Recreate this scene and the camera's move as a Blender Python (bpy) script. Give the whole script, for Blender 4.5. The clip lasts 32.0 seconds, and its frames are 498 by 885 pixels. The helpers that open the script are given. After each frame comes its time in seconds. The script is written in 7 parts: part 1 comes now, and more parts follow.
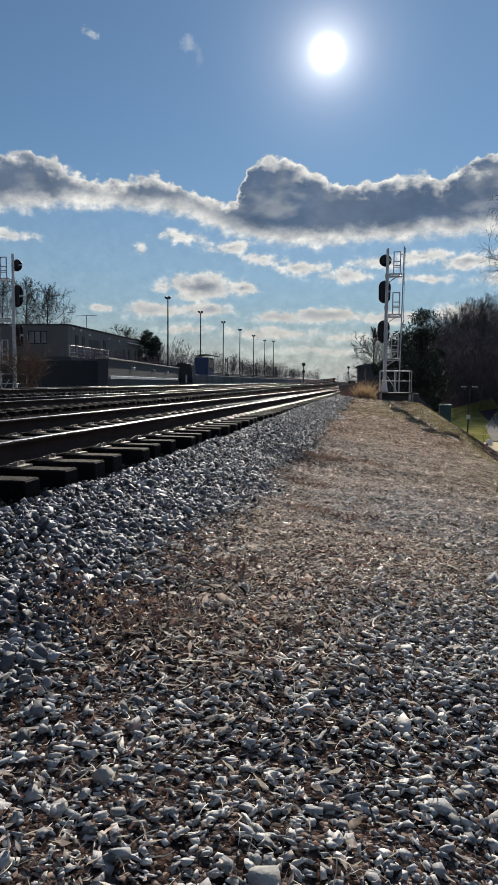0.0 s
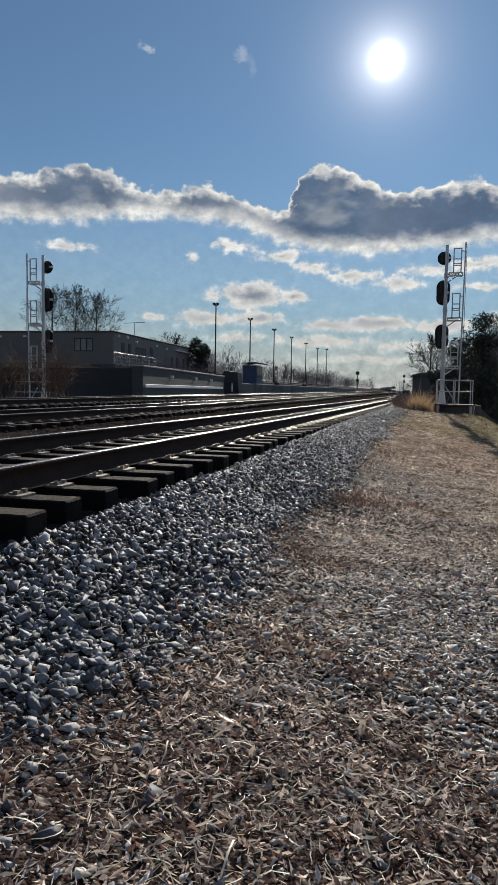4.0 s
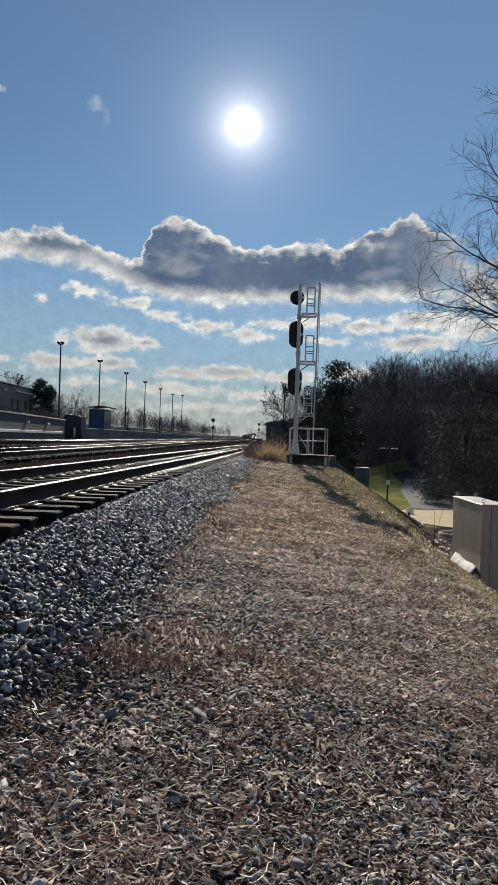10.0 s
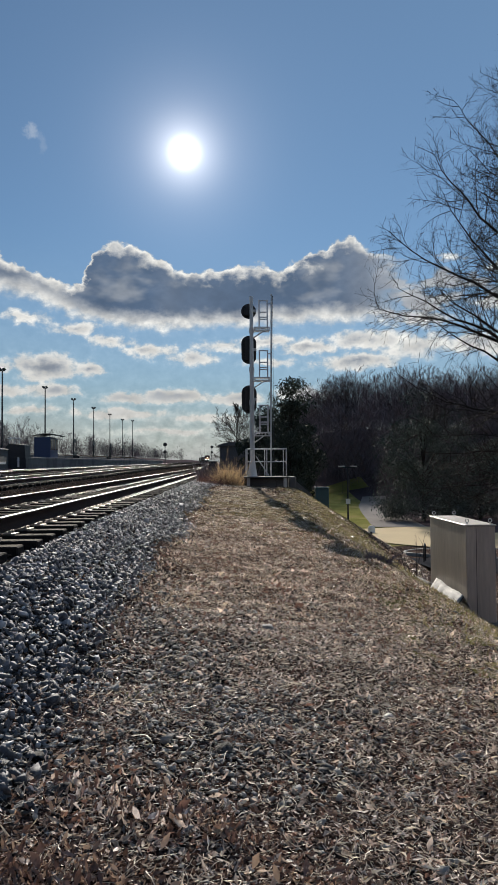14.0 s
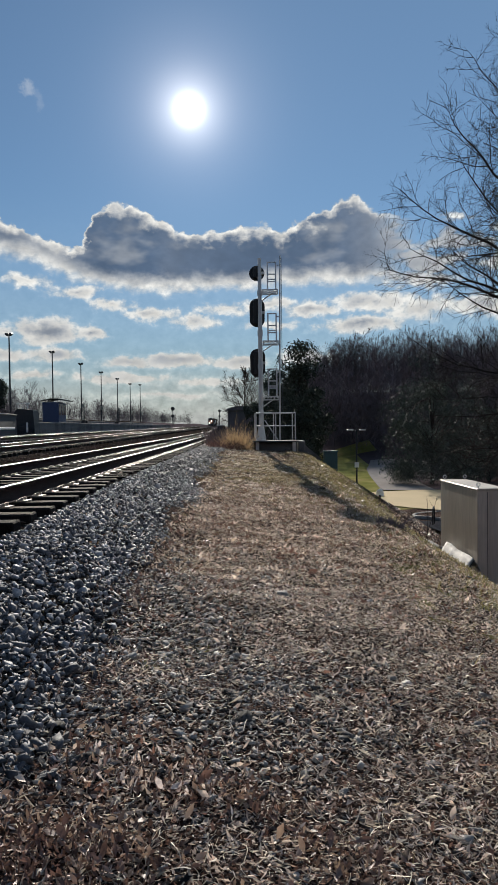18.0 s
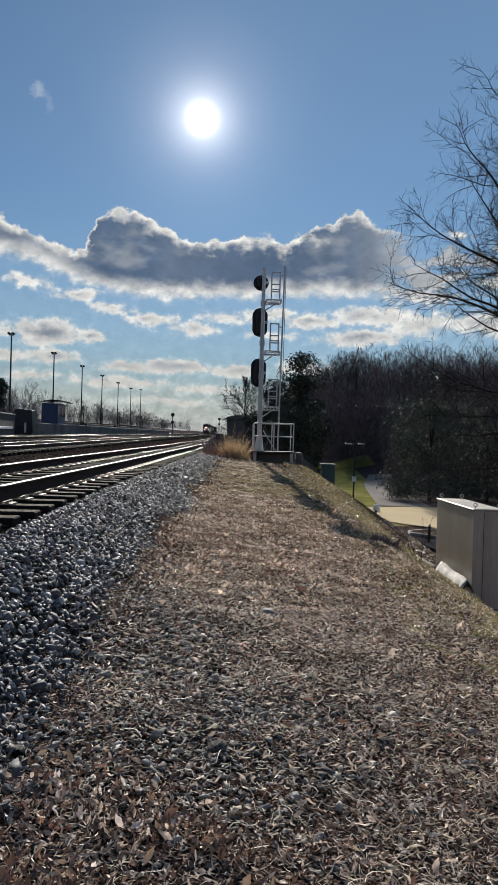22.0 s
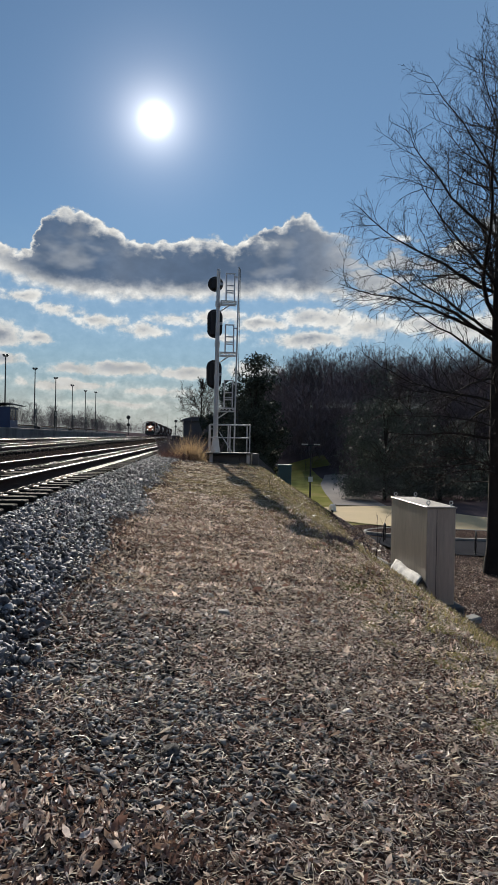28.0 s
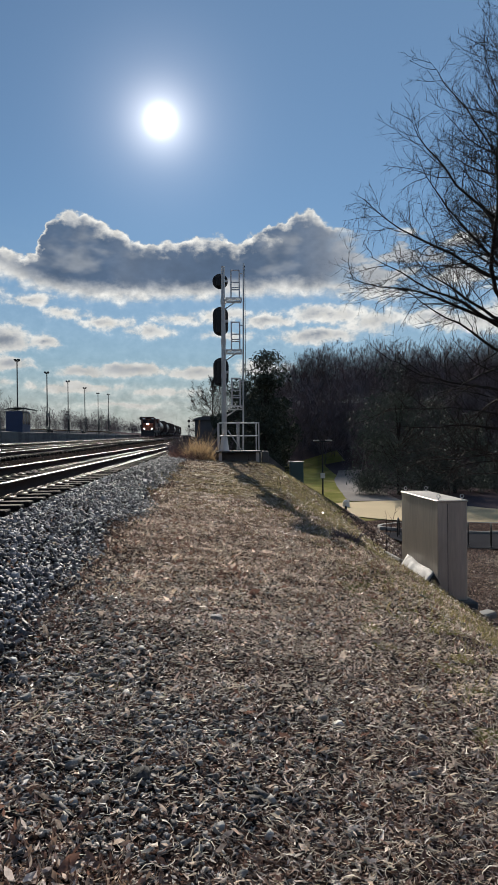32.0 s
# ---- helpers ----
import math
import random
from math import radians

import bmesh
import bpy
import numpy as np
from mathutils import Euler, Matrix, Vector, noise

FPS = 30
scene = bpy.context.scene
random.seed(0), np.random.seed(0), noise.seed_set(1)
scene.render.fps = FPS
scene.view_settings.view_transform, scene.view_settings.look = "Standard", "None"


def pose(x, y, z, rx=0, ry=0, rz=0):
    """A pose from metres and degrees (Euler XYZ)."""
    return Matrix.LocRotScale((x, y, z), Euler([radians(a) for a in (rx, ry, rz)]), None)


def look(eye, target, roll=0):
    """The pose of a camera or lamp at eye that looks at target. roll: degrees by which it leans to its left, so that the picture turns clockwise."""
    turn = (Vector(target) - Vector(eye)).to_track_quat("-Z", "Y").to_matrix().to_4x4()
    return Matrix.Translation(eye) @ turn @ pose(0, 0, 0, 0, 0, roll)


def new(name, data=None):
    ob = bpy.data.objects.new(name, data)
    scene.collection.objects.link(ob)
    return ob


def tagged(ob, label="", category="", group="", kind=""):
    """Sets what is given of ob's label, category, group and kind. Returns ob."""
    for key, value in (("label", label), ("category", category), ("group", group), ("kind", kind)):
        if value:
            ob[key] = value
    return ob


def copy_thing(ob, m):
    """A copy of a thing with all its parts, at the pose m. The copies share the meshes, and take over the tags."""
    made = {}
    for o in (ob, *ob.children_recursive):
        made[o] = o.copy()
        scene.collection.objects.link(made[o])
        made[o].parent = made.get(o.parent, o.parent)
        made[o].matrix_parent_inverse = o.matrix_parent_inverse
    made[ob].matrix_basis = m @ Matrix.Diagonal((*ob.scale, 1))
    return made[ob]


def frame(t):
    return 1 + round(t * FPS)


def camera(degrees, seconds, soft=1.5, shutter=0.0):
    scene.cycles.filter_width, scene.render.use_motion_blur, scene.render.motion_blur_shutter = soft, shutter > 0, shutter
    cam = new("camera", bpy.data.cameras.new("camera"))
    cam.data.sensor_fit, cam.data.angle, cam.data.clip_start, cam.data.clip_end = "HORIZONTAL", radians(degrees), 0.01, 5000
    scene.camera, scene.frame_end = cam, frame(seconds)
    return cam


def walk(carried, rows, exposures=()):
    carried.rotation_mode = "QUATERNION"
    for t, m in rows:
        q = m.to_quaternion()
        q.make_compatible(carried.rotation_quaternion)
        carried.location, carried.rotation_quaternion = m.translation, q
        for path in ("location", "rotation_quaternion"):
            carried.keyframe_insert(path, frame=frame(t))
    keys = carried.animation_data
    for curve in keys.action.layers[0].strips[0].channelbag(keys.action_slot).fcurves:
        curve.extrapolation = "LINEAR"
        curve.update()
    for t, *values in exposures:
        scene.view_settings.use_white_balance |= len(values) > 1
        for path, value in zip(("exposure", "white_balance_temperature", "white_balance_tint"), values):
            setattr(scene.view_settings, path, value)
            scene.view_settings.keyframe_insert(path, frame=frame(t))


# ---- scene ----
cam = camera(39.7, 32.0)
PATH = [
    (0, (-1.417, -35.491, 0.44), (-1.719, -33.522, 0.266), 0.6),
    (0.5, (-1.469, -35.224, 0.437), (-1.782, -33.259, 0.239), 0.5),
    (1, (-1.413, -34.9, 0.418), (-1.736, -32.939, 0.196), 0.5),
    (1.5, (-1.384, -34.564, 0.413), (-1.725, -32.608, 0.17), 0.6),
    (2, (-1.366, -34.251, 0.412), (-1.702, -32.291, 0.197), 1.1),
    (2.5, (-1.287, -33.918, 0.428), (-1.654, -31.959, 0.258), 1.1),
    (4.5, (-1.338, -32.127, 0.521), (-1.8, -30.187, 0.371), 0.9),
    (5, (-1.256, -31.724, 0.519), (-1.623, -29.764, 0.371), 0.7),
    (5.5, (-1.257, -31.388, 0.502), (-1.554, -29.415, 0.363), 0.7),
    (6, (-1.323, -31.065, 0.537), (-1.539, -29.081, 0.399), 0.3),
    (6.5, (-1.372, -30.751, 0.541), (-1.538, -28.763, 0.396), 0.2),
    (7, (-1.409, -30.429, 0.533), (-1.534, -28.439, 0.389), 0.1),
    (7.5, (-1.432, -30.079, 0.576), (-1.537, -28.086, 0.44), 0.3),
    (8, (-1.329, -29.778, 0.565), (-1.429, -27.784, 0.449), 0.8),
    (8.5, (-1.294, -29.491, 0.515), (-1.389, -27.495, 0.422), 1.2),
    (9, (-1.186, -29.184, 0.564), (-1.267, -27.187, 0.497), 1.4),
    (9.5, (-1.107, -29.0, 0.578), (-1.179, -27.002, 0.537), 1.7),
    (10, (-1.181, -28.772, 0.547), (-1.233, -26.773, 0.539), 1.8),
    (10.5, (-1.221, -28.525, 0.556), (-1.245, -26.525, 0.581), 1.9),
    (11, (-1.179, -28.246, 0.539), (-1.17, -26.247, 0.585), 2.0),
    (11.5, (-1.258, -27.993, 0.522), (-1.207, -25.994, 0.577), 1.8),
    (12, (-1.308, -27.747, 0.51), (-1.217, -25.75, 0.566), 1.5),
    (12.5, (-1.259, -27.569, 0.515), (-1.144, -25.573, 0.567), 0.7),
    (13, (-1.241, -27.367, 0.546), (-1.121, -25.371, 0.591), -0.0),
    (13.5, (-1.29, -27.171, 0.541), (-1.185, -25.175, 0.589), -0.3),
    (14, (-1.264, -27.036, 0.551), (-1.18, -25.038, 0.609), -0.4),
    (14.5, (-1.222, -26.949, 0.587), (-1.168, -24.951, 0.658), -0.3),
    (16.5, (-1.322, -27.051, 0.603), (-1.308, -25.052, 0.635), 0.7),
    (17, (-1.331, -27.031, 0.606), (-1.312, -25.031, 0.597), 0.4),
    (17.5, (-1.355, -27.008, 0.579), (-1.32, -25.008, 0.541), -0.0),
    (18, (-1.311, -26.961, 0.573), (-1.25, -24.962, 0.526), -0.7),
    (18.5, (-1.198, -26.884, 0.576), (-1.117, -24.886, 0.536), -1.1),
    (19, (-1.16, -26.846, 0.575), (-1.067, -24.848, 0.55), -1.1),
    (19.5, (-1.179, -26.812, 0.58), (-1.095, -24.814, 0.57), -0.8),
    (20, (-1.213, -26.788, 0.579), (-1.148, -24.789, 0.577), -0.1),
    (20.5, (-1.237, -26.755, 0.571), (-1.187, -24.756, 0.569), 0.6),
    (21, (-1.243, -26.759, 0.582), (-1.199, -24.76, 0.574), 1.3),
    (21.5, (-1.252, -26.776, 0.585), (-1.205, -24.776, 0.571), 1.6),
    (22, (-1.252, -26.785, 0.586), (-1.188, -24.786, 0.566), 1.7),
    (22.5, (-1.241, -26.773, 0.579), (-1.132, -24.776, 0.564), 1.6),
    (23, (-1.225, -26.773, 0.581), (-1.054, -24.78, 0.576), 1.4),
    (23.5, (-1.195, -26.769, 0.591), (-0.912, -24.789, 0.608), 1.1),
    (24, (-1.18, -26.766, 0.588), (-0.816, -24.8, 0.634), 0.7),
    (24.5, (-1.196, -26.751, 0.577), (-0.864, -24.779, 0.621), 0.4),
    (25, (-1.207, -26.75, 0.579), (-0.922, -24.771, 0.613), 0.4),
    (25.5, (-1.211, -26.765, 0.584), (-0.956, -24.781, 0.61), 0.5),
    (27.5, (-1.212, -26.774, 0.578), (-1.015, -24.784, 0.567), 0.9),
    (28, (-1.219, -26.754, 0.571), (-1.031, -24.763, 0.559), 1.1),
    (28.5, (-1.218, -26.757, 0.573), (-1.048, -24.764, 0.559), 1.1),
    (29, (-1.227, -26.754, 0.57), (-1.079, -24.759, 0.554), 1.3),
    (29.5, (-1.237, -26.747, 0.566), (-1.108, -24.751, 0.544), 1.4),
    (30, (-1.226, -26.749, 0.569), (-1.097, -24.753, 0.538), 1.1),
    (30.5, (-1.223, -26.726, 0.564), (-1.081, -24.732, 0.524), 0.7),
    (31, (-1.217, -26.694, 0.566), (-1.056, -24.701, 0.513), 0.0),
    (31.5, (-1.13, -26.605, 0.552), (-0.965, -24.613, 0.508), -0.3),
    (32, (-1.007, -26.536, 0.562), (-0.86, -24.542, 0.544), -0.5),
]
walk(cam, [(t, look(eye, target, roll)) for t, eye, target, roll in PATH])

# ---- light ----
SUN_AZ, SUN_EL = radians(-2.83), radians(24.4)
SUN_DIR = Vector((math.sin(SUN_AZ) * math.cos(SUN_EL), math.cos(SUN_AZ) * math.cos(SUN_EL), math.sin(SUN_EL)))

world = bpy.data.worlds.new("sky")
scene.world = world
world.use_nodes = True
wn, wl = world.node_tree.nodes, world.node_tree.links
wn.clear()
w_out = wn.new("ShaderNodeOutputWorld")
w_bg = wn.new("ShaderNodeBackground")
w_sky = wn.new("ShaderNodeTexSky")
w_sky.sky_type, w_sky.sun_disc = "NISHITA", False
w_sky.sun_elevation, w_sky.sun_rotation = SUN_EL, SUN_AZ
w_sky.air_density, w_sky.dust_density, w_sky.ozone_density = 1.0, 0.0, 2.0
w_bg.inputs["Strength"].default_value = 0.043
# the bright sun and its aureole
w_tc = wn.new("ShaderNodeTexCoord")
w_dot = wn.new("ShaderNodeVectorMath")
w_dot.operation = "DOT_PRODUCT"
w_dot.inputs[1].default_value = SUN_DIR
wl.new(w_tc.outputs["Generated"], w_dot.inputs[0])


w_side = wn.new("ShaderNodeVectorMath")
w_side.operation = "DOT_PRODUCT"
w_side.inputs[1].default_value = (0.91, 0.1, 0.4)
wl.new(w_tc.outputs["Generated"], w_side.inputs[0])


def w_glow(width, gain, colour, centre=None):
    """gain * exp((cos - 1) / width) in the given colour."""
    a = wn.new("ShaderNodeMath")
    a.operation, a.inputs[1].default_value = "SUBTRACT", 1.0
    wl.new((centre or w_dot).outputs["Value"], a.inputs[0])
    b = wn.new("ShaderNodeMath")
    b.operation, b.inputs[1].default_value = "DIVIDE", width
    wl.new(a.outputs[0], b.inputs[0])
    c = wn.new("ShaderNodeMath")
    c.operation = "EXPONENT"
    wl.new(b.outputs[0], c.inputs[0])
    d = wn.new("ShaderNodeVectorMath")
    d.operation, d.inputs[0].default_value = "SCALE", [gain * k for k in colour]
    wl.new(c.outputs[0], d.inputs["Scale"])
    return d


w_tint = wn.new("ShaderNodeVectorMath")
w_tint.operation, w_tint.inputs[1].default_value = "MULTIPLY", (0.82, 1.0, 1.13)
wl.new(w_sky.outputs["Color"], w_tint.inputs[0])
w_prev = w_tint.outputs[0]
for w_args in ((0.00010, 45.0, (1, 0.98, 0.94)), (0.0007, 11.5, (1, 0.97, 0.95)), (0.0032, 3.9, (1, 0.94, 0.95)), (0.02, 0.8, (0.9, 0.95, 1.0)), (0.12, 0.12, (0.75, 0.95, 1.1)), (0.5, 0.4, (0.62, 0.95, 1.3)), (0.6, 4.4, (0.58, 0.92, 1.3), w_side)):
    w_add = wn.new("ShaderNodeVectorMath")
    w_add.operation = "ADD"
    wl.new(w_prev, w_add.inputs[0])
    wl.new(w_glow(*w_args).outputs[0], w_add.inputs[1])
    w_prev = w_add.outputs[0]
wl.new(w_prev, w_bg.inputs["Color"])
wl.new(w_bg.outputs[0], w_out.inputs[0])

sun_data = bpy.data.lights.new("sun", "SUN")
sun_data.energy, sun_data.angle, sun_data.color = 5.0, radians(0.53), (1.0, 0.93, 0.82)
sun = new("sun", sun_data)
sun.matrix_world = look(SUN_DIR * 100, (0, 0, 0))
scene.view_settings.exposure = 0.25


# ---- materials ----
def mat(name, colour, rough=0.8, metal=0.0, vary=0.15, scale=3.0, fine=40.0, bump=0.2, bump_scale=None, spec=0.5,
        second=None, second_at=0.55, island=0.0, obj=0.0, detail=6.0, thin=0.0, stretch=None):
    """A surface with colour varied at two scales, an optional second colour in patches, and fine relief."""
    m = bpy.data.materials.new(name)
    m.use_nodes = True
    n, l = m.node_tree.nodes, m.node_tree.links
    b = n["Principled BSDF"]
    b.inputs["Roughness"].default_value, b.inputs["Metallic"].default_value = rough, metal
    b.inputs["Specular IOR Level"].default_value = spec
    tc = n.new("ShaderNodeTexCoord")

    def noise_tex(s, d=detail):
        t = n.new("ShaderNodeTexNoise")
        t.inputs["Scale"].default_value, t.inputs["Detail"].default_value = s, d
        if stretch:
            sv = n.new("ShaderNodeVectorMath")
            sv.operation, sv.inputs[1].default_value = "MULTIPLY", stretch
            l.new(tc.outputs["Object"], sv.inputs[0])
            l.new(sv.outputs[0], t.inputs["Vector"])
        else:
            l.new(tc.outputs["Object"], t.inputs["Vector"])
        return t.outputs["Fac"]

    def maths(op, a, c, clamp=False):
        k = n.new("ShaderNodeMath")
        k.operation, k.use_clamp = op, clamp
        for i, v in enumerate((a, c)):
            if isinstance(v, (int, float)):
                k.inputs[i].default_value = v
            else:
                l.new(v, k.inputs[i])
        return k.outputs[0]

    big, small = noise_tex(scale), noise_tex(fine, 4)
    f = maths("ADD", maths("MULTIPLY", big, 1.2), maths("MULTIPLY", small, 0.8))
    f = maths("SUBTRACT", f, 1.0)
    if island:
        geo = n.new("ShaderNodeNewGeometry")
        f = maths("ADD", f, maths("MULTIPLY", maths("SUBTRACT", geo.outputs["Random Per Island"], 0.5), island))
    if obj:
        oi = n.new("ShaderNodeObjectInfo")
        f = maths("ADD", f, maths("MULTIPLY", maths("SUBTRACT", oi.outputs["Random"], 0.5), obj))
    gain = maths("ADD", maths("MULTIPLY", f, 2 * vary), 1.0)
    col = n.new("ShaderNodeVectorMath")
    col.operation, col.inputs[0].default_value = "SCALE", colour
    l.new(gain, col.inputs["Scale"])
    out = col.outputs[0]
    if second:
        ramp = n.new("ShaderNodeMapRange")
        ramp.inputs["From Min"].default_value, ramp.inputs["From Max"].default_value = second_at - 0.06, second_at + 0.06
        patch = noise_tex(scale * 0.63, 8)
        if island:
            patch = maths("ADD", maths("MULTIPLY", patch, 0.6), maths("MULTIPLY", geo.outputs["Random Per Island"], 0.4))
        l.new(patch, ramp.inputs["Value"])
        mix = n.new("ShaderNodeMix")
        mix.data_type = "RGBA"
        l.new(ramp.outputs[0], mix.inputs["Factor"])
        l.new(out, mix.inputs["A"])
        sc = n.new("ShaderNodeVectorMath")
        sc.operation, sc.inputs[0].default_value = "SCALE", second
        l.new(gain, sc.inputs["Scale"])
        l.new(sc.outputs[0], mix.inputs["B"])
        out = mix.outputs["Result"]
    l.new(out, b.inputs["Base Color"])
    l.new(maths("ADD", maths("MULTIPLY", big, 0.25), rough - 0.125, True), b.inputs["Roughness"])
    if bump:
        bp = n.new("ShaderNodeBump")
        bp.inputs["Strength"].default_value, bp.inputs["Distance"].default_value = bump, 0.02
        l.new(noise_tex(bump_scale or fine), bp.inputs["Height"])
        l.new(bp.outputs[0], b.inputs["Normal"])
    if thin:
        # a thin leaf lets part of the light through
        tl = n.new("ShaderNodeBsdfTranslucent")
        l.new(out, tl.inputs["Color"])
        ms = n.new("ShaderNodeMixShader")
        ms.inputs[0].default_value = thin
        l.new(b.outputs[0], ms.inputs[1])
        l.new(tl.outputs[0], ms.inputs[2])
        l.new(ms.outputs[0], n["Material Output"].inputs["Surface"])
    return m


def glow(name, colour, strength):
    m = bpy.data.materials.new(name)
    m.use_nodes = True
    b = m.node_tree.nodes["Principled BSDF"]
    b.inputs["Base Color"].default_value = (*colour, 1)
    b.inputs["Emission Color"].default_value = (*colour, 1)
    b.inputs["Emission Strength"].default_value = strength
    return m


def cell_mat(name, tones, scale, rough=0.9, bump=1.0, big=1.1, spec=0.0):
    """Loose small pieces of many tones, each with its own edges and relief."""
    m = bpy.data.materials.new(name)
    m.use_nodes = True
    n, l = m.node_tree.nodes, m.node_tree.links
    b = n["Principled BSDF"]
    b.inputs["Roughness"].default_value, b.inputs["Specular IOR Level"].default_value = rough, spec
    tc = n.new("ShaderNodeTexCoord")
    wob = n.new("ShaderNodeTexNoise")
    wob.inputs["Scale"].default_value, wob.inputs["Detail"].default_value = scale * 0.8, 3
    l.new(tc.outputs["Object"], wob.inputs["Vector"])
    sc = n.new("ShaderNodeVectorMath")
    sc.operation, sc.inputs["Scale"].default_value = "SCALE", 0.9 / scale
    l.new(wob.outputs["Color"], sc.inputs[0])
    add = n.new("ShaderNodeVectorMath")
    add.operation = "ADD"
    l.new(tc.outputs["Object"], add.inputs[0])
    l.new(sc.outputs[0], add.inputs[1])
    vo = n.new("ShaderNodeTexVoronoi")
    vo.inputs["Scale"].default_value = scale
    l.new(add.outputs[0], vo.inputs["Vector"])
    sep = n.new("ShaderNodeSeparateXYZ")
    l.new(vo.outputs["Color"], sep.inputs[0])
    ramp = n.new("ShaderNodeValToRGB")
    ramp.color_ramp.interpolation = "LINEAR"
    el = ramp.color_ramp.elements
    el[0].color, el[1].color = (*tones[0], 1), (*tones[-1], 1)
    for k, c in enumerate(tones[1:-1]):
        e = el.new((k + 1) / (len(tones) - 1))
        e.color = (*c, 1)
    l.new(sep.outputs["X"], ramp.inputs["Fac"])
    pat = n.new("ShaderNodeTexNoise")
    pat.inputs["Scale"].default_value, pat.inputs["Detail"].default_value = big, 7
    l.new(tc.outputs["Object"], pat.inputs["Vector"])
    gain = n.new("ShaderNodeMapRange")
    gain.inputs["From Min"].default_value, gain.inputs["From Max"].default_value = 0.3, 0.7
    gain.inputs["To Min"].default_value, gain.inputs["To Max"].default_value = 0.55, 1.45
    l.new(pat.outputs["Fac"], gain.inputs["Value"])
    col = n.new("ShaderNodeVectorMath")
    col.operation = "SCALE"
    l.new(ramp.outputs["Color"], col.inputs[0])
    l.new(gain.outputs[0], col.inputs["Scale"])
    l.new(col.outputs[0], b.inputs["Base Color"])
    hgt = n.new("ShaderNodeMath")
    hgt.operation = "SUBTRACT"
    l.new(sep.outputs["Y"], hgt.inputs[0])
    l.new(vo.outputs["Distance"], hgt.inputs[1])
    bp = n.new("ShaderNodeBump")
    bp.inputs["Strength"].default_value, bp.inputs["Distance"].default_value = bump, 0.5 / scale
    l.new(hgt.outputs[0], bp.inputs["Height"])
    l.new(bp.outputs[0], b.inputs["Normal"])
    return m


M_GROUND = cell_mat("leaf_litter_soil", ((0.014, 0.010, 0.009), (0.035, 0.024, 0.02), (0.085, 0.052, 0.042), (0.06, 0.054, 0.052), (0.30, 0.22, 0.18)), 75)
M_GRASS = mat("mown_winter_grass", (0.13, 0.122, 0.05), 0.9, spec=0.0, vary=0.4, scale=0.6, fine=30, bump=0.8, second=(0.25, 0.21, 0.09))
M_LAWN = mat("sunlit_lawn", (0.19, 0.19, 0.065), 0.9, spec=0.0, vary=0.4, scale=0.5, fine=20, bump=0.6, second=(0.27, 0.23, 0.10))
M_PANEL = mat("dirty_white_panel", (0.50, 0.48, 0.45), 0.7, spec=0.2, vary=0.35, scale=5, fine=30, bump=0.15, second=(0.30, 0.28, 0.25), second_at=0.62)
M_HUT = mat("weathered_grey_hut", (0.10, 0.10, 0.11), 0.9, vary=0.3, scale=1, fine=12, bump=0.1)
# bed tones set near-black, holding the shade of the stones' dark sides
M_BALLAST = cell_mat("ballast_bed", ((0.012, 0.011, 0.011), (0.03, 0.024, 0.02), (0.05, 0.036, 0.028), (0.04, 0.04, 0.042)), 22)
M_STONE = mat("crushed_stone", (0.365, 0.352, 0.347), 0.8, spec=0.12, vary=0.55, scale=8, fine=60, bump=0.3, island=0.9, obj=0.9,
              second=(0.38, 0.36, 0.33), second_at=0.60)
M_BSTONE = mat("dark_ballast_stone", (0.122, 0.121, 0.131), 0.65, spec=0.3, vary=0.75, scale=8, fine=60, bump=0.3, island=0.9, obj=0.9, second=(0.25, 0.246, 0.25), second_at=0.64)
# rusty stone between the tracks, darkened further for its shadow sides
M_STONE2 = mat("shaded_rusty_stone", (0.06, 0.047, 0.04), 0.95, spec=0.0, vary=0.4, scale=8, fine=60, bump=0.3, island=0.9, second=(0.14, 0.115, 0.10), second_at=0.62)
M_CHIP = mat("dry_leaf", (0.83, 0.68, 0.57), 0.5, spec=0.36, thin=0.42, vary=0.7, scale=6, fine=80, bump=0.15, island=1.2,
             second=(0.145, 0.082, 0.062), second_at=0.54)
M_TAN = mat("tan_dry_litter", (0.80, 0.66, 0.48), 0.65, spec=0.12, thin=0.4, vary=0.7, scale=6, fine=80, bump=0.15, island=1.2, second=(0.15, 0.09, 0.055), second_at=0.53)
M_SHRED = mat("pale_shredded_leaf", (0.90, 0.79, 0.74), 0.5, spec=0.42, thin=0.4, vary=0.7, scale=6, fine=80, bump=0.15, island=1.2, second=(0.125, 0.09, 0.086), second_at=0.565)
M_DEADLEAF = mat("dead_russet_leaf", (0.20, 0.12, 0.095), 0.5, thin=0.18, vary=0.5, scale=6, fine=80, bump=0.15, island=1.2, second=(0.36, 0.255, 0.18), second_at=0.60)
M_STRAW = mat("dry_straw", (0.70, 0.61, 0.49), 0.5, thin=0.3, vary=0.3, scale=4, fine=60, bump=0, island=1.0)
M_WEED = mat("russet_weed", (0.14, 0.08, 0.068), 0.7, thin=0.4, vary=0.4, scale=4, fine=60, bump=0, island=1.0)
M_GREENBLADE = mat("green_grass_blade", (0.20, 0.185, 0.075), 0.6, thin=0.4, vary=0.45, scale=2, fine=20, bump=0, island=1.0,
                   second=(0.29, 0.235, 0.105), second_at=0.54)
M_MOSS = mat("bright_moss", (0.24, 0.27, 0.05), 0.7, thin=0.4, vary=0.4, scale=4, fine=60, bump=0, island=1.0)
M_STEEL = mat("polished_rail_head", (0.42, 0.405, 0.415), 0.27, 1.0, vary=0.08, scale=2, fine=90, bump=0.02)
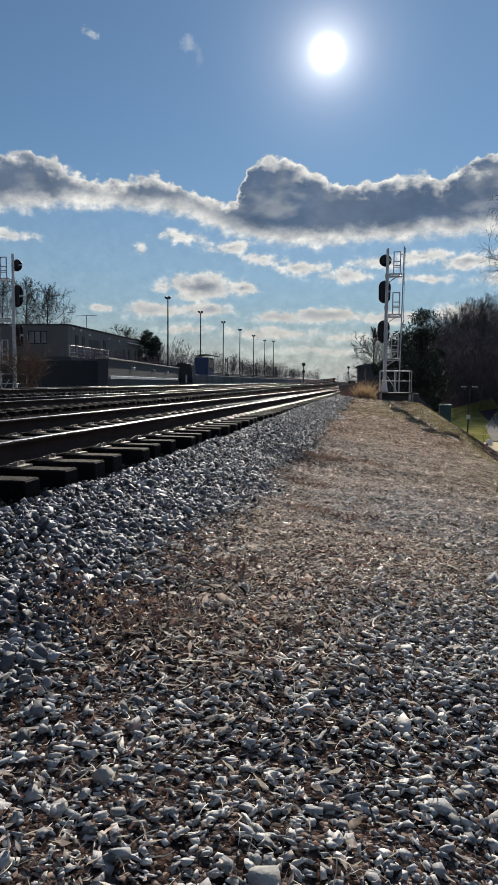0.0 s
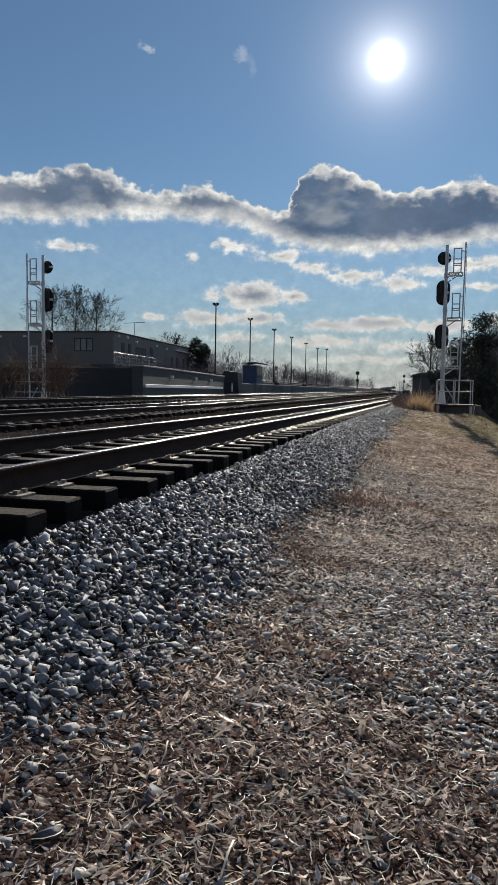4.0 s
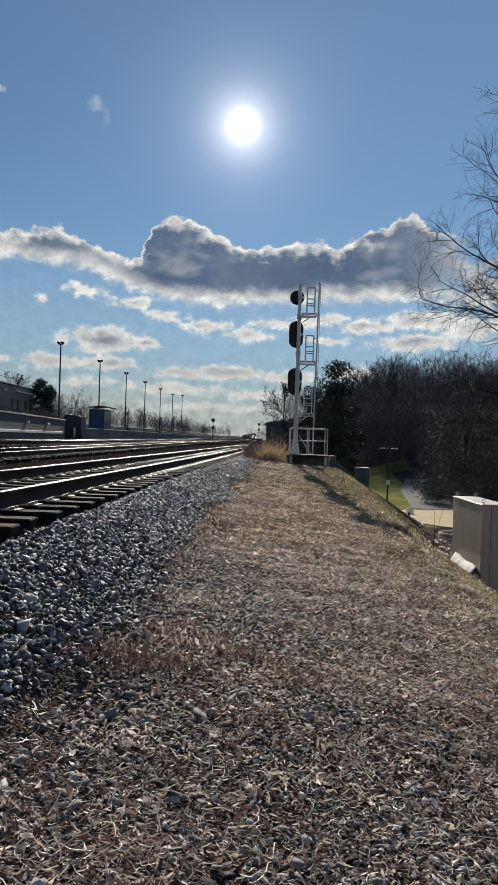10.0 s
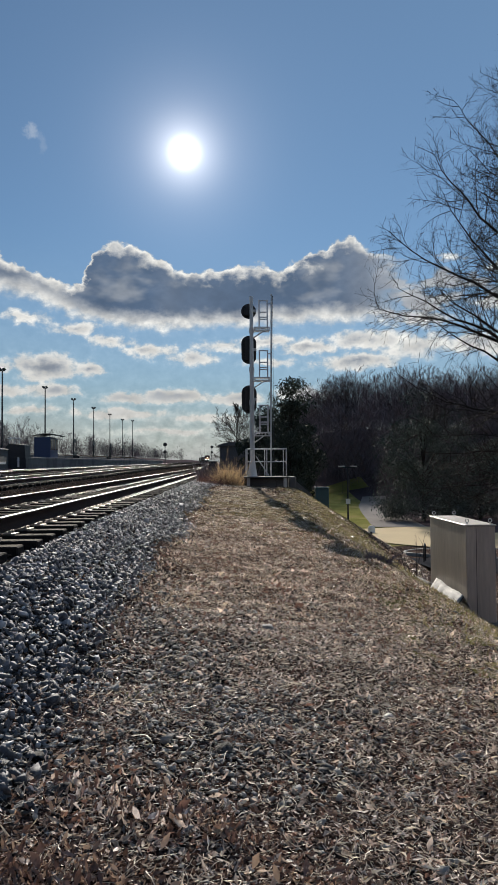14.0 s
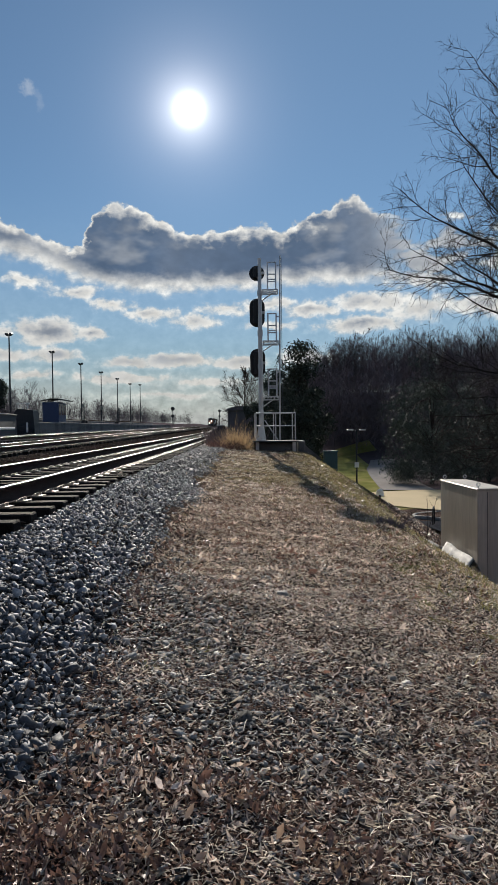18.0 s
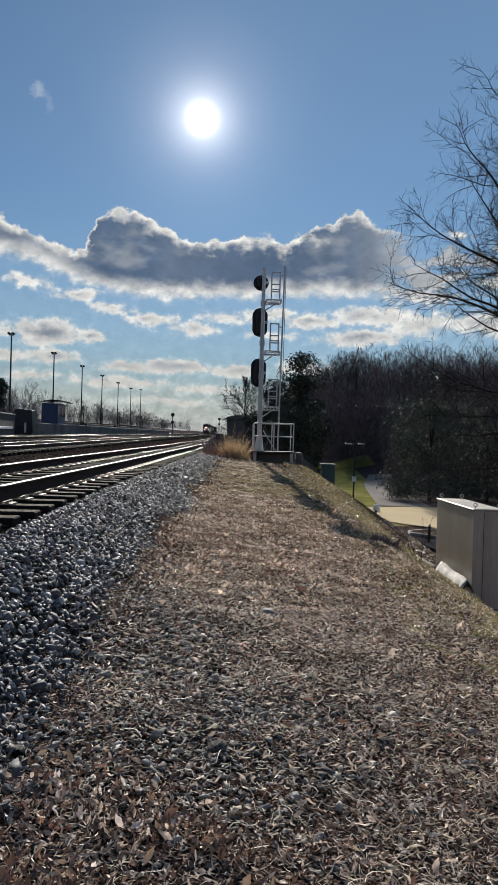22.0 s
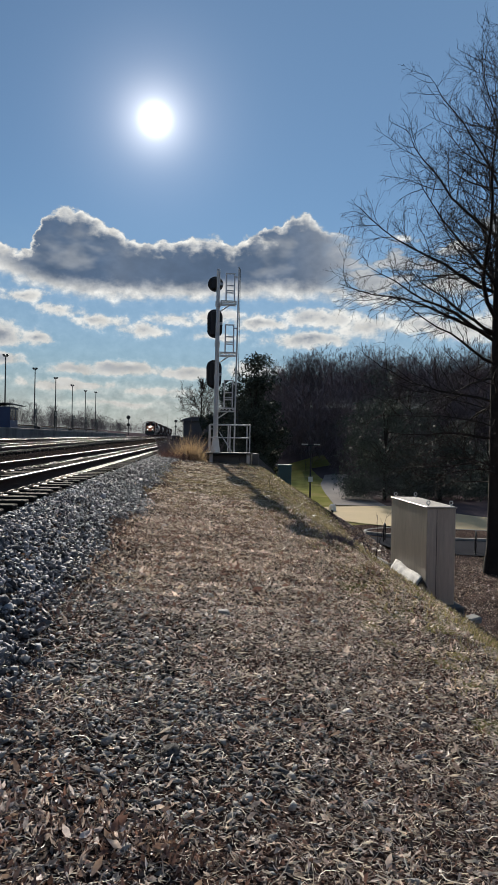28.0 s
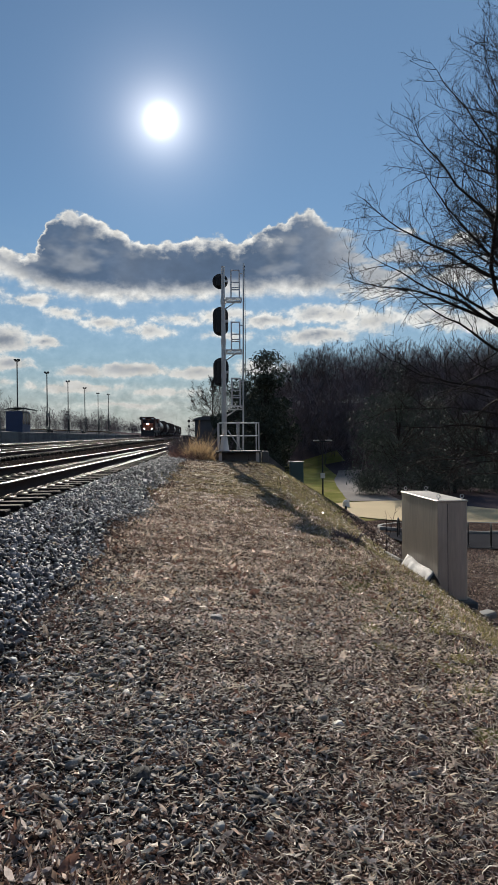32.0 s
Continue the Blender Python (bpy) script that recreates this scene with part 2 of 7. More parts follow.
M_RAILRUST = mat("rusty_rail_side", (0.038, 0.025, 0.021), 0.9, 0.0, spec=0.15, vary=0.35, scale=4, fine=50, bump=0.3)
M_PLATE = mat("tie_plate_steel", (0.42, 0.37, 0.32), 0.5, 0.85, vary=0.3, scale=9, fine=60, bump=0.3, obj=0.5)
# tie sides and ends coloured near-black for shade, tops paler for sun glare
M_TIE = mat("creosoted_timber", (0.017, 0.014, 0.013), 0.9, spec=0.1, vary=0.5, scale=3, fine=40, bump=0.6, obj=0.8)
M_TIETOP = mat("sunlit_weathered_tie_top", (0.066, 0.051, 0.037), 0.85, spec=0.12, vary=0.6, scale=3, fine=30, bump=0.6, obj=0.9, stretch=(0.3, 6, 1))
M_GALV = mat("galvanised_steel", (0.55, 0.56, 0.57), 0.45, 0.75, vary=0.12, scale=3, fine=30, bump=0.05)
M_BLACK = mat("black_signal_paint", (0.012, 0.012, 0.014), 0.55, vary=0.2, scale=3, fine=30, bump=0.05)
M_CONC = mat("weathered_concrete", (0.30, 0.29, 0.27), 0.85, vary=0.25, scale=1.2, fine=25, bump=0.3, second=(0.20, 0.19, 0.18))
M_CASE = mat("brushed_aluminium_case", (0.55, 0.50, 0.44), 0.42, 0.55, vary=0.3, scale=3.0, fine=30, bump=0.04, stretch=(1, 1, 0.12))
M_WHITE = mat("white_board", (0.75, 0.74, 0.72), 0.6, vary=0.08, scale=4, fine=30, bump=0.05)
M_BARK = mat("dark_bark", (0.04, 0.034, 0.031), 0.95, spec=0.1, vary=0.4, scale=2, fine=18, bump=0.8, bump_scale=14)
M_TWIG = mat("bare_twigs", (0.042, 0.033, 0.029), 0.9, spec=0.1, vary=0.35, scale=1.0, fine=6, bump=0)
# haze is put into this twig colour: lifted paler and purpler for distant woods
M_WOODS = mat("hazed_wood_twigs", (0.165, 0.138, 0.150), 0.95, spec=0.0, vary=0.4, scale=0.15, fine=1.0, bump=0, second=(0.10, 0.09, 0.093))
M_LEAF = mat("evergreen_leaf", (0.082, 0.100, 0.084), 0.6, spec=0.12, vary=0.4, scale=1, fine=8, bump=0, island=1.0)
M_CONIFER = mat("conifer_needles", (0.055, 0.066, 0.052), 0.8, spec=0.06, vary=0.4, scale=1, fine=8, bump=0, island=1.0)
M_ROAD = mat("pale_drive", (0.50, 0.39, 0.23), 0.9, spec=0.1, vary=0.12, scale=0.5, fine=30, bump=0.2)
M_TARMAC = mat("worn_asphalt", (0.045, 0.045, 0.05), 0.95, spec=0.0, vary=0.25, scale=0.5, fine=30, bump=0.3)
M_PLATFORM = mat("stained_platform_concrete", (0.15, 0.145, 0.14), 0.9, vary=0.3, scale=0.8, fine=20, bump=0.3, second=(0.09, 0.088, 0.085))
M_WALL = mat("grey_masonry", (0.085, 0.085, 0.085), 0.9, vary=0.2, scale=0.8, fine=20, bump=0.2)
M_BRICKWALL = mat("brown_brick_facade", (0.18, 0.165, 0.15), 0.9, vary=0.2, scale=0.6, fine=12, bump=0.2)
M_DARKPAINT = mat("dark_painted_metal", (0.03, 0.034, 0.04), 0.5, 0.3, vary=0.2, scale=3, fine=20, bump=0.05)
M_GLASS = mat("dark_window_glass", (0.02, 0.024, 0.03), 0.08, vary=0.1, scale=1, fine=4, bump=0)
M_TARMAC2 = mat("grey_path_asphalt", (0.23, 0.21, 0.20), 0.95, spec=0.03, vary=0.2, scale=0.5, fine=30, bump=0.3)
M_TALLGRASS = mat("tawny_dry_grass", (0.48, 0.34, 0.19), 0.6, thin=0.4, vary=0.35, scale=4, fine=30, bump=0, island=0.8)
M_RUSSETBUSH = mat("brown_bush_twigs", (0.14, 0.085, 0.055), 0.85, vary=0.35, scale=2, fine=12, bump=0)
M_DARKWALL = mat("stained_dark_wall", (0.045, 0.047, 0.05), 0.9, vary=0.3, scale=0.7, fine=12, bump=0.2)
M_BLUE = mat("dark_blue_paint", (0.03, 0.055, 0.13), 0.5, 0.1, vary=0.2, scale=2, fine=20, bump=0.05)
M_TEAL = mat("faded_teal_paint", (0.05, 0.10, 0.11), 0.6, 0.1, vary=0.25, scale=2, fine=20, bump=0.05)
M_LOCO = mat("dark_locomotive_paint", (0.12, 0.043, 0.03), 0.5, 0.1, vary=0.25, scale=1, fine=12, bump=0.05)
M_LOCONOSE = mat("dull_red_nose_paint", (0.30, 0.085, 0.045), 0.5, 0.1, vary=0.25, scale=1, fine=12, bump=0.05)
M_TANKCAR = mat("black_tank_paint", (0.03, 0.03, 0.032), 0.3, 0.2, vary=0.25, scale=1, fine=12, bump=0.05)
M_BOXCAR = mat("brown_freight_paint", (0.06, 0.04, 0.035), 0.7, vary=0.25, scale=1, fine=12, bump=0.05)
M_FORESTFLOOR = mat("forest_floor_and_shade", (0.085, 0.068, 0.073), 0.95, spec=0.0, vary=0.4, scale=0.3, fine=6, bump=0.5)
M_ROOF = mat("dark_roof_edge", (0.09, 0.09, 0.09), 0.9, spec=0.1, vary=0.15, scale=1, fine=10, bump=0.05)


# ---- building blocks ----
def part(name, bm, material, parent=None, label="", smooth=False):
    me = bpy.data.meshes.new(name)
    bm.to_mesh(me)
    bm.free()
    me.materials.append(material)
    if smooth:
        me.shade_smooth()
    ob = new(name, me)
    if parent:
        ob.parent = parent
    return tagged(ob, label) if label else ob


def share(name, me, parent, m):
    ob = new(name, me)
    ob.parent = parent
    ob.matrix_basis = m
    return ob


def thing(name, x, y, z, label, category, group="", kind="", rz=0.0):
    ob = new(name)
    ob.matrix_basis = pose(x, y, z, 0, 0, rz)
    return tagged(ob, label, category, group, kind)


def block(bm, x0, x1, y0, y1, z0, z1, bevel=0.0):
    r = bmesh.ops.create_cube(bm, size=1.0, matrix=Matrix.Translation(((x0 + x1) / 2, (y0 + y1) / 2, (z0 + z1) / 2))
                              @ Matrix.Diagonal((x1 - x0, y1 - y0, z1 - z0, 1)))
    if bevel:
        edges = list({e for v in r["verts"] for e in v.link_edges})
        bmesh.ops.bevel(bm, geom=edges, offset=bevel, segments=1, affect="EDGES")
    return bm


def rod(bm, a, b, r0, r1=None, sides=10, cap=True):
    a, b = Vector(a), Vector(b)
    d = b - a
    m = Matrix.Translation((a + b) / 2) @ d.to_track_quat("Z", "Y").to_matrix().to_4x4()
    bmesh.ops.create_cone(bm, cap_ends=cap, segments=sides, radius1=r0, radius2=r0 if r1 is None else r1, depth=d.length, matrix=m)
    return bm


def pipe(bm, pts, r, sides=8):
    for a, b in zip(pts, pts[1:]):
        rod(bm, a, b, r, r, sides)
    return bm


def soup(name, verts, faces, material, smooth=False):
    """One mesh object from arrays: verts (n, 3), faces (m, k) of one size."""
    me = bpy.data.meshes.new(name)
    faces = np.asarray(faces, np.int32)
    me.vertices.add(len(verts))
    me.vertices.foreach_set("co", np.asarray(verts, np.float32).ravel())
    k = faces.shape[1]
    me.loops.add(faces.size)
    me.loops.foreach_set("vertex_index", faces.ravel())
    me.polygons.add(len(faces))
    me.polygons.foreach_set("loop_start", np.arange(0, faces.size, k, dtype=np.int32))
    me.update(calc_edges=True)
    me.validate()
    me.materials.append(material)
    if smooth:
        me.shade_smooth()
    return new(name, me)


def box_():
    return bmesh.new()


# ---- plan: the tracks and the ground ----
A_KNOTS = ((-70, -5.85), (-40, -4.44), (-15, -3.54), (20, -2.68), (60, -2.28), (110, -2.60), (170, -3.6), (240, -3.2), (330, -3.0), (430, -2.2), (560, -8.0), (760, -24.0), (900, -42.0), (1050, -62.0))
B_KNOTS = ((-70, -15.7), (-40, -14.3), (-15, -13.4), (20, -12.5), (60, -12.0), (131, -11.6), (190, -11.3), (273, -10.3), (336, -10.0), (431, -8.9), (540, -13.5), (640, -21.5), (760, -34.0), (900, -52.0), (1050, -72.0))


def along(knots, y):
    """Catmull-Rom through the knots (y, x)."""
    ys = [k[0] for k in knots]
    xs = [k[1] for k in knots]
    i = min(max(int(np.searchsorted(ys, y)) - 1, 0), len(ys) - 2)
    i0, i3 = max(i - 1, 0), min(i + 2, len(ys) - 1)
    h = ys[i + 1] - ys[i]
    t = (y - ys[i]) / h
    m0 = (xs[i + 1] - xs[i0]) / (ys[i + 1] - ys[i0]) * h
    m1 = (xs[i3] - xs[i]) / (ys[i3] - ys[i]) * h
    return ((2 * t ** 3 - 3 * t ** 2 + 1) * xs[i] + (t ** 3 - 2 * t ** 2 + t) * m0 + (3 * t ** 2 - 2 * t ** 3) * xs[i + 1] + (t ** 3 - t ** 2) * m1)


def rail_a(y):
    return along(A_KNOTS, y)


def rail_b(y):
    return along(B_KNOTS, y)


M_KNOTS = ((-70, -11.3), (-40, -9.9), (-15, -9.0), (20, -8.1), (60, -7.6), (131, -7.5), (190, -7.4), (273, -6.75), (336, -6.5), (431, -5.6), (560, -11.6), (760, -29.0), (900, -47.0), (1050, -67.0))


def rail_m(y):
    return along(M_KNOTS, y)


def z_m(y):
    return float(np.interp(y, (-70, -10, 30, 131, 250), (-0.12, -0.03, 0.18, 0.32, 0.5)))


def z_a(y):
    return -0.024 + 0.0005 * (y + 15)


B_Z = (0.10, 0.0030, 0.0)


def z_b(y):
    return B_Z[0] + B_Z[1] * (min(y, 200) + 15)


def smooth(a, b, x):
    t = min(max((x - a) / (b - a), 0.0), 1.0)
    return t * t * (3 - 2 * t)


PATH_Y, PATH_Z = (-60, -36, -32, -26, -22, -12, 0, 25, 80), (-0.75, -0.68, -0.66, -0.86, -0.79, -0.60, -0.24, -0.18, -0.2)


def crest(y):
    return 1.0 + 0.7 * smooth(-8, 0, y) - 0.3 * smooth(5, 25, y)


def low(x, y):
    """The lower ground to the right, and the wooded hill behind it."""
    z = -3.9 + 0.5 * (1 - smooth(-25, -5, y))
    hill = smooth(44, 92, y + 0.30 * (x - 12)) * smooth(4, 20, x)
    side = smooth(30, 75, x) * smooth(-30, 25, y)
    return z + 10.0 * max(hill, side) + 5.0 * smooth(90, 260, x)


def wall_x(y):
    return -15.2 - 0.105 * (y - 1.0)


def height(x, y):
    xr = rail_a(y)
    s = x - xr
    path = float(np.interp(y, PATH_Y, PATH_Z)) - 0.11 * (x + 1.2) if s > 0 else -1.0
    za = z_a(y)
    back = 26 * smooth(-55, -110, y)
    if s > 0.62:
        top = za - 0.31 + 0.09 * smooth(-28, -14, y)
        t = 1.95
        z = top + (path - top) * smooth(0.55, t, s) if s < t else path
        c = crest(y)
        if x > c - 0.8:
            slope = path - max(0.0, x - c) * 0.50
            k = smooth(c - 0.8, c + 0.6, x)
            z = z * (1 - k) + (slope + 0.05) * k
            z += 0.14 * math.exp(-((x - 0.5) / 1.1) ** 2 - ((y + 0.2) / 2.2) ** 2)
            lo = low(x, y)
            if z < lo + 0.6:
                j = smooth(-0.9, 0.6, lo - z)
                z = z * (1 - j) + lo * j if z > lo - 0.9 else lo
        return z + back
    if s > -2.2:
        return za - 0.34 + 0.11 * smooth(-28, -14, y) + back
    sb = x - rail_b(y)
    zb = z_b(y)
    if sb > 1.0:
        sm = x - rail_m(y)
        m = za - 0.36
        k = smooth(3.2, 1.0, abs(sm + 0.75))
        m = m * (1 - k) + (z_m(y) - 0.29) * k
        j = smooth(2.2, 0.9, sb)
        return m * (1 - j) + (zb - 0.34) * j + back
    if sb > -2.6:
        return zb - 0.28 + B_Z[2] * min(max(-sb / 1.5, 0), 1.2) + back
    z = zb - 0.28 + B_Z[2] * 1.2
    if 1.5 < y < 28:
        up = 1.5 * smooth(wall_x(y) + 0.05, wall_x(y) - 0.3, x)
    else:
        up = 1.1 * smooth(-22.3, -24, x) if y >= 28 else 1.0 * smooth(-26, -30, x)
    z += up + 1.2 * smooth(-24, -31, x) * smooth(-10, 20, y)
    return z - 0.15 * smooth(2.6, 3.6, -sb) + back


def axis(stops):
    out = []
    for a, b, step in stops:
        out += list(np.arange(a, b, step))
    return np.array(out + [stops[-1][1]])


gx = axis(((-3000, -400, 260), (-400, -60, 40), (-60, -24, 3), (-24, -6, 0.3), (-6, 6, 0.16), (6, 14, 0.5), (14, 60, 2.5), (60, 400, 34), (400, 3000, 260)))
gy = axis(((-3000, -200, 280), (-200, -50, 25), (-50, -38, 1.0), (-38, -8, 0.2), (-8, 10, 0.5), (10, 60, 1.5), (60, 300, 10), (300, 800, 50), (800, 4600, 380)))
gv = []
for y in gy:
    for x in gx:
        z = height(float(x), float(y))
        if -5 < x < 12 and -40 < y < 40:
            z += 0.035 * noise.noise((x * 0.9, y * 0.9, 3)) + 0.02 * noise.noise((x * 2.6, y * 2.6, 7)) if x - rail_a(y) > 0.9 else 0
        gv.append((x, y, z))
nx_, ny_ = len(gx), len(gy)
gi = np.arange(nx_ * ny_).reshape(ny_, nx_)
gf = np.stack([gi[:-1, :-1], gi[:-1, 1:], gi[1:, 1:], gi[1:, :-1]], -1).reshape(-1, 4)
ground = soup("ground", gv, gf, M_GROUND, smooth=True)
tagged(ground, "brown leaf-littered soil with gravel beside the railway", "ground", kind="structure")


# ---- tracks ----
RAIL_PROFILE = ((-0.070, -0.180), (0.070, -0.180), (0.070, -0.168), (0.010, -0.152), (0.010, -0.040), (0.036, -0.030), (0.036, -0.016), (0.0345, -0.008), (0.030, -0.003),
                (0.020, 0.0), (0.003, 0.0005), (-0.020, 0.0), (-0.030, -0.003), (-0.036, -0.010), (-0.036, -0.030), (-0.010, -0.040), (-0.010, -0.152), (-0.070, -0.168))


def rail_mesh(name, xf, zf, y0, y1, parent):
    """A rolled rail swept along the track, dark sides and a bright running head in two materials."""
    ys = list(np.arange(y0, 60, 1.5)) + list(np.arange(60, y1, 8.0))
    n = len(RAIL_PROFILE)
    v, f, bright = [], [], []
    for j, y in enumerate(ys):
        x, z = xf(y), zf(y)
        v += [(x + a, y, z + b) for a, b in RAIL_PROFILE]
        if j:
            for k in range(n):
                a, b = (j - 1) * n + k, (j - 1) * n + (k + 1) % n
                f.append((a, a + n, b + n, b))
                bright.append(1 if k in (8, 9) else 0)
    ob = soup(name, v, f, M_RAILRUST)
    ob.data.materials.append(M_STEEL)
    ob.data.polygons.foreach_set("material_index", np.array(bright, np.int32))
    ob.parent = parent
    return ob


def make_track(name, xf, zf, cant, y_end, near_end, label):
    t = thing(name, 0, 0, 0, label, "railway track", kind="structure")
    rail_mesh("rail", xf, zf, -60, y_end, t)
    rail_mesh("rail", lambda y: xf(y) - 1.505, lambda y: zf(y) + cant, -60, y_end, t)
    bm = box_()
    block(bm, -2.05, 0.56, -0.115, 0.115, -0.40, -0.19, 0.012)
    for v in bm.verts:
        v.co.z += 0.006 * noise.noise(v.co * 5)
    tie = bpy.data.meshes.new("tie")
    bm.to_mesh(tie)
    bm.free()
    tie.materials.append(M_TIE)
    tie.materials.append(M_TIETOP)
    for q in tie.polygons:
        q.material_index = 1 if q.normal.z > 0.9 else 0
    bm = box_()
    block(bm, -0.19, 0.19, -0.095, 0.095, -0.19, -0.174)
    for sx in (-0.10, 0.10):
        block(bm, sx - 0.025, sx + 0.025, -0.06, 0.06, -0.174, -0.160)
    for sx, sy in ((-0.125, -0.055), (-0.125, 0.05), (0.125, 0.055), (0.125, -0.05)):
        block(bm, sx - 0.016, sx + 0.016, sy - 0.016, sy + 0.016, -0.174, -0.146)
    plate = bpy.data.meshes.new("tie_plate")
    bm.to_mesh(plate)
    bm.free()
    plate.materials.append(M_PLATE)
    y = -44.0
    rnd = random.Random(5)
    slope = math.degrees(math.atan2(cant, 1.505))
    while y < near_end:
        yy = y + rnd.uniform(-0.03, 0.03)
        base = Matrix.Translation((xf(yy), yy, zf(yy))) @ Euler((0, radians(slope), rnd.uniform(-0.015, 0.015))).to_matrix().to_4x4()
        share("tie", tie, t, base @ Matrix.Translation((rnd.uniform(-0.05, 0.05), 0, rnd.uniform(-0.004, 0.004))))
        share("tie_plate", plate, t, base)
        share("tie_plate", plate, t, base @ Matrix.Translation((-1.505, 0, 0)))
        y += 0.535
    # the far ties, too small to tell apart
    v, f = [], []
    while y < 200:
        x, z = xf(y), zf(y)
        i = len(v)
        v += [(x - 2.05, y - 0.11, z - 0.19 + cant), (x + 0.56, y - 0.11, z - 0.19), (x + 0.56, y + 0.11, z - 0.19), (x - 2.05, y + 0.11, z - 0.19 + cant),
              (x - 2.05, y - 0.11, z - 0.3 + cant), (x + 0.56, y - 0.11, z - 0.3), (x + 0.56, y + 0.11, z - 0.3), (x - 2.05, y + 0.11, z - 0.3 + cant)]
        f += [(i, i + 1, i + 2, i + 3), (i, i + 4, i + 5, i + 1), (i + 1, i + 5, i + 6, i + 2)]
        y += 0.535
    far = soup("far_ties", v, f, M_TIE)
    far.parent = t
    tagged(far, kind="stuff")
    return t


make_track("track_near", rail_a, z_a, 0.0, 1040, 75, "polished steel rails on dark creosoted timber ties")
make_track("track_middle", rail_m, z_m, 0.0, 1040, 32, "polished steel rails on dark creosoted timber ties")
make_track("track_far", rail_b, z_b, B_Z[2], 1040, 60, "polished steel rails of the far track on dark timber ties")


# ---- wayside signal ----
def signal_head(parent, x, y, z, h, round_=False):
    """A black backing plate with its lamp housing and hoods on the far side."""
    w = 0.30
    bm = box_()
    pts = []
    for k in range(24):
        a = 2 * math.pi * k / 24
        pts.append((w * math.cos(a), (h / 2 - w) * (1 if math.sin(a) >= 0 else -1) * (0 if round_ else 1) + w * math.sin(a)))
    lo = [bm.verts.new((x + a, y, z + b)) for a, b in pts]
    hi = [bm.verts.new((x + a, y + 0.02, z + b)) for a, b in pts]
    bm.faces.new(lo)
    bm.faces.new(hi[::-1])
    for k in range(24):
        bm.faces.new((lo[k], hi[k], hi[(k + 1) % 24], lo[(k + 1) % 24]))
    bmesh.ops.recalc_face_normals(bm, faces=bm.faces)
    head = part("signal_head", bm, M_BLACK, parent, "black signal head seen from behind")
    bm = box_()
    n = 1 if round_ else 3
    hh = 0.2 if round_ else h / 2 - 0.1
    block(bm, x - 0.16, x + 0.16, y - 0.14, y - 0.002, z - hh, z + hh, 0.03)
    part("housing", bm, M_BLACK, head)
    for k in range(n):
        bm = box_()
        zz = z + (k - (n - 1) / 2) * 0.3
        rod(bm, (x, y + 0.022, zz), (x, y + 0.32, zz - 0.03), 0.115, 0.115, 14, cap=False)
        part("hood", bm, M_BLACK, head)
    bm = box_()
    block(bm, x + 0.10, x + 0.30, y - 0.10, y - 0.02, z - 0.05, z + 0.05, 0.01)
    part("bracket", bm, M_GALV, head)
    return head


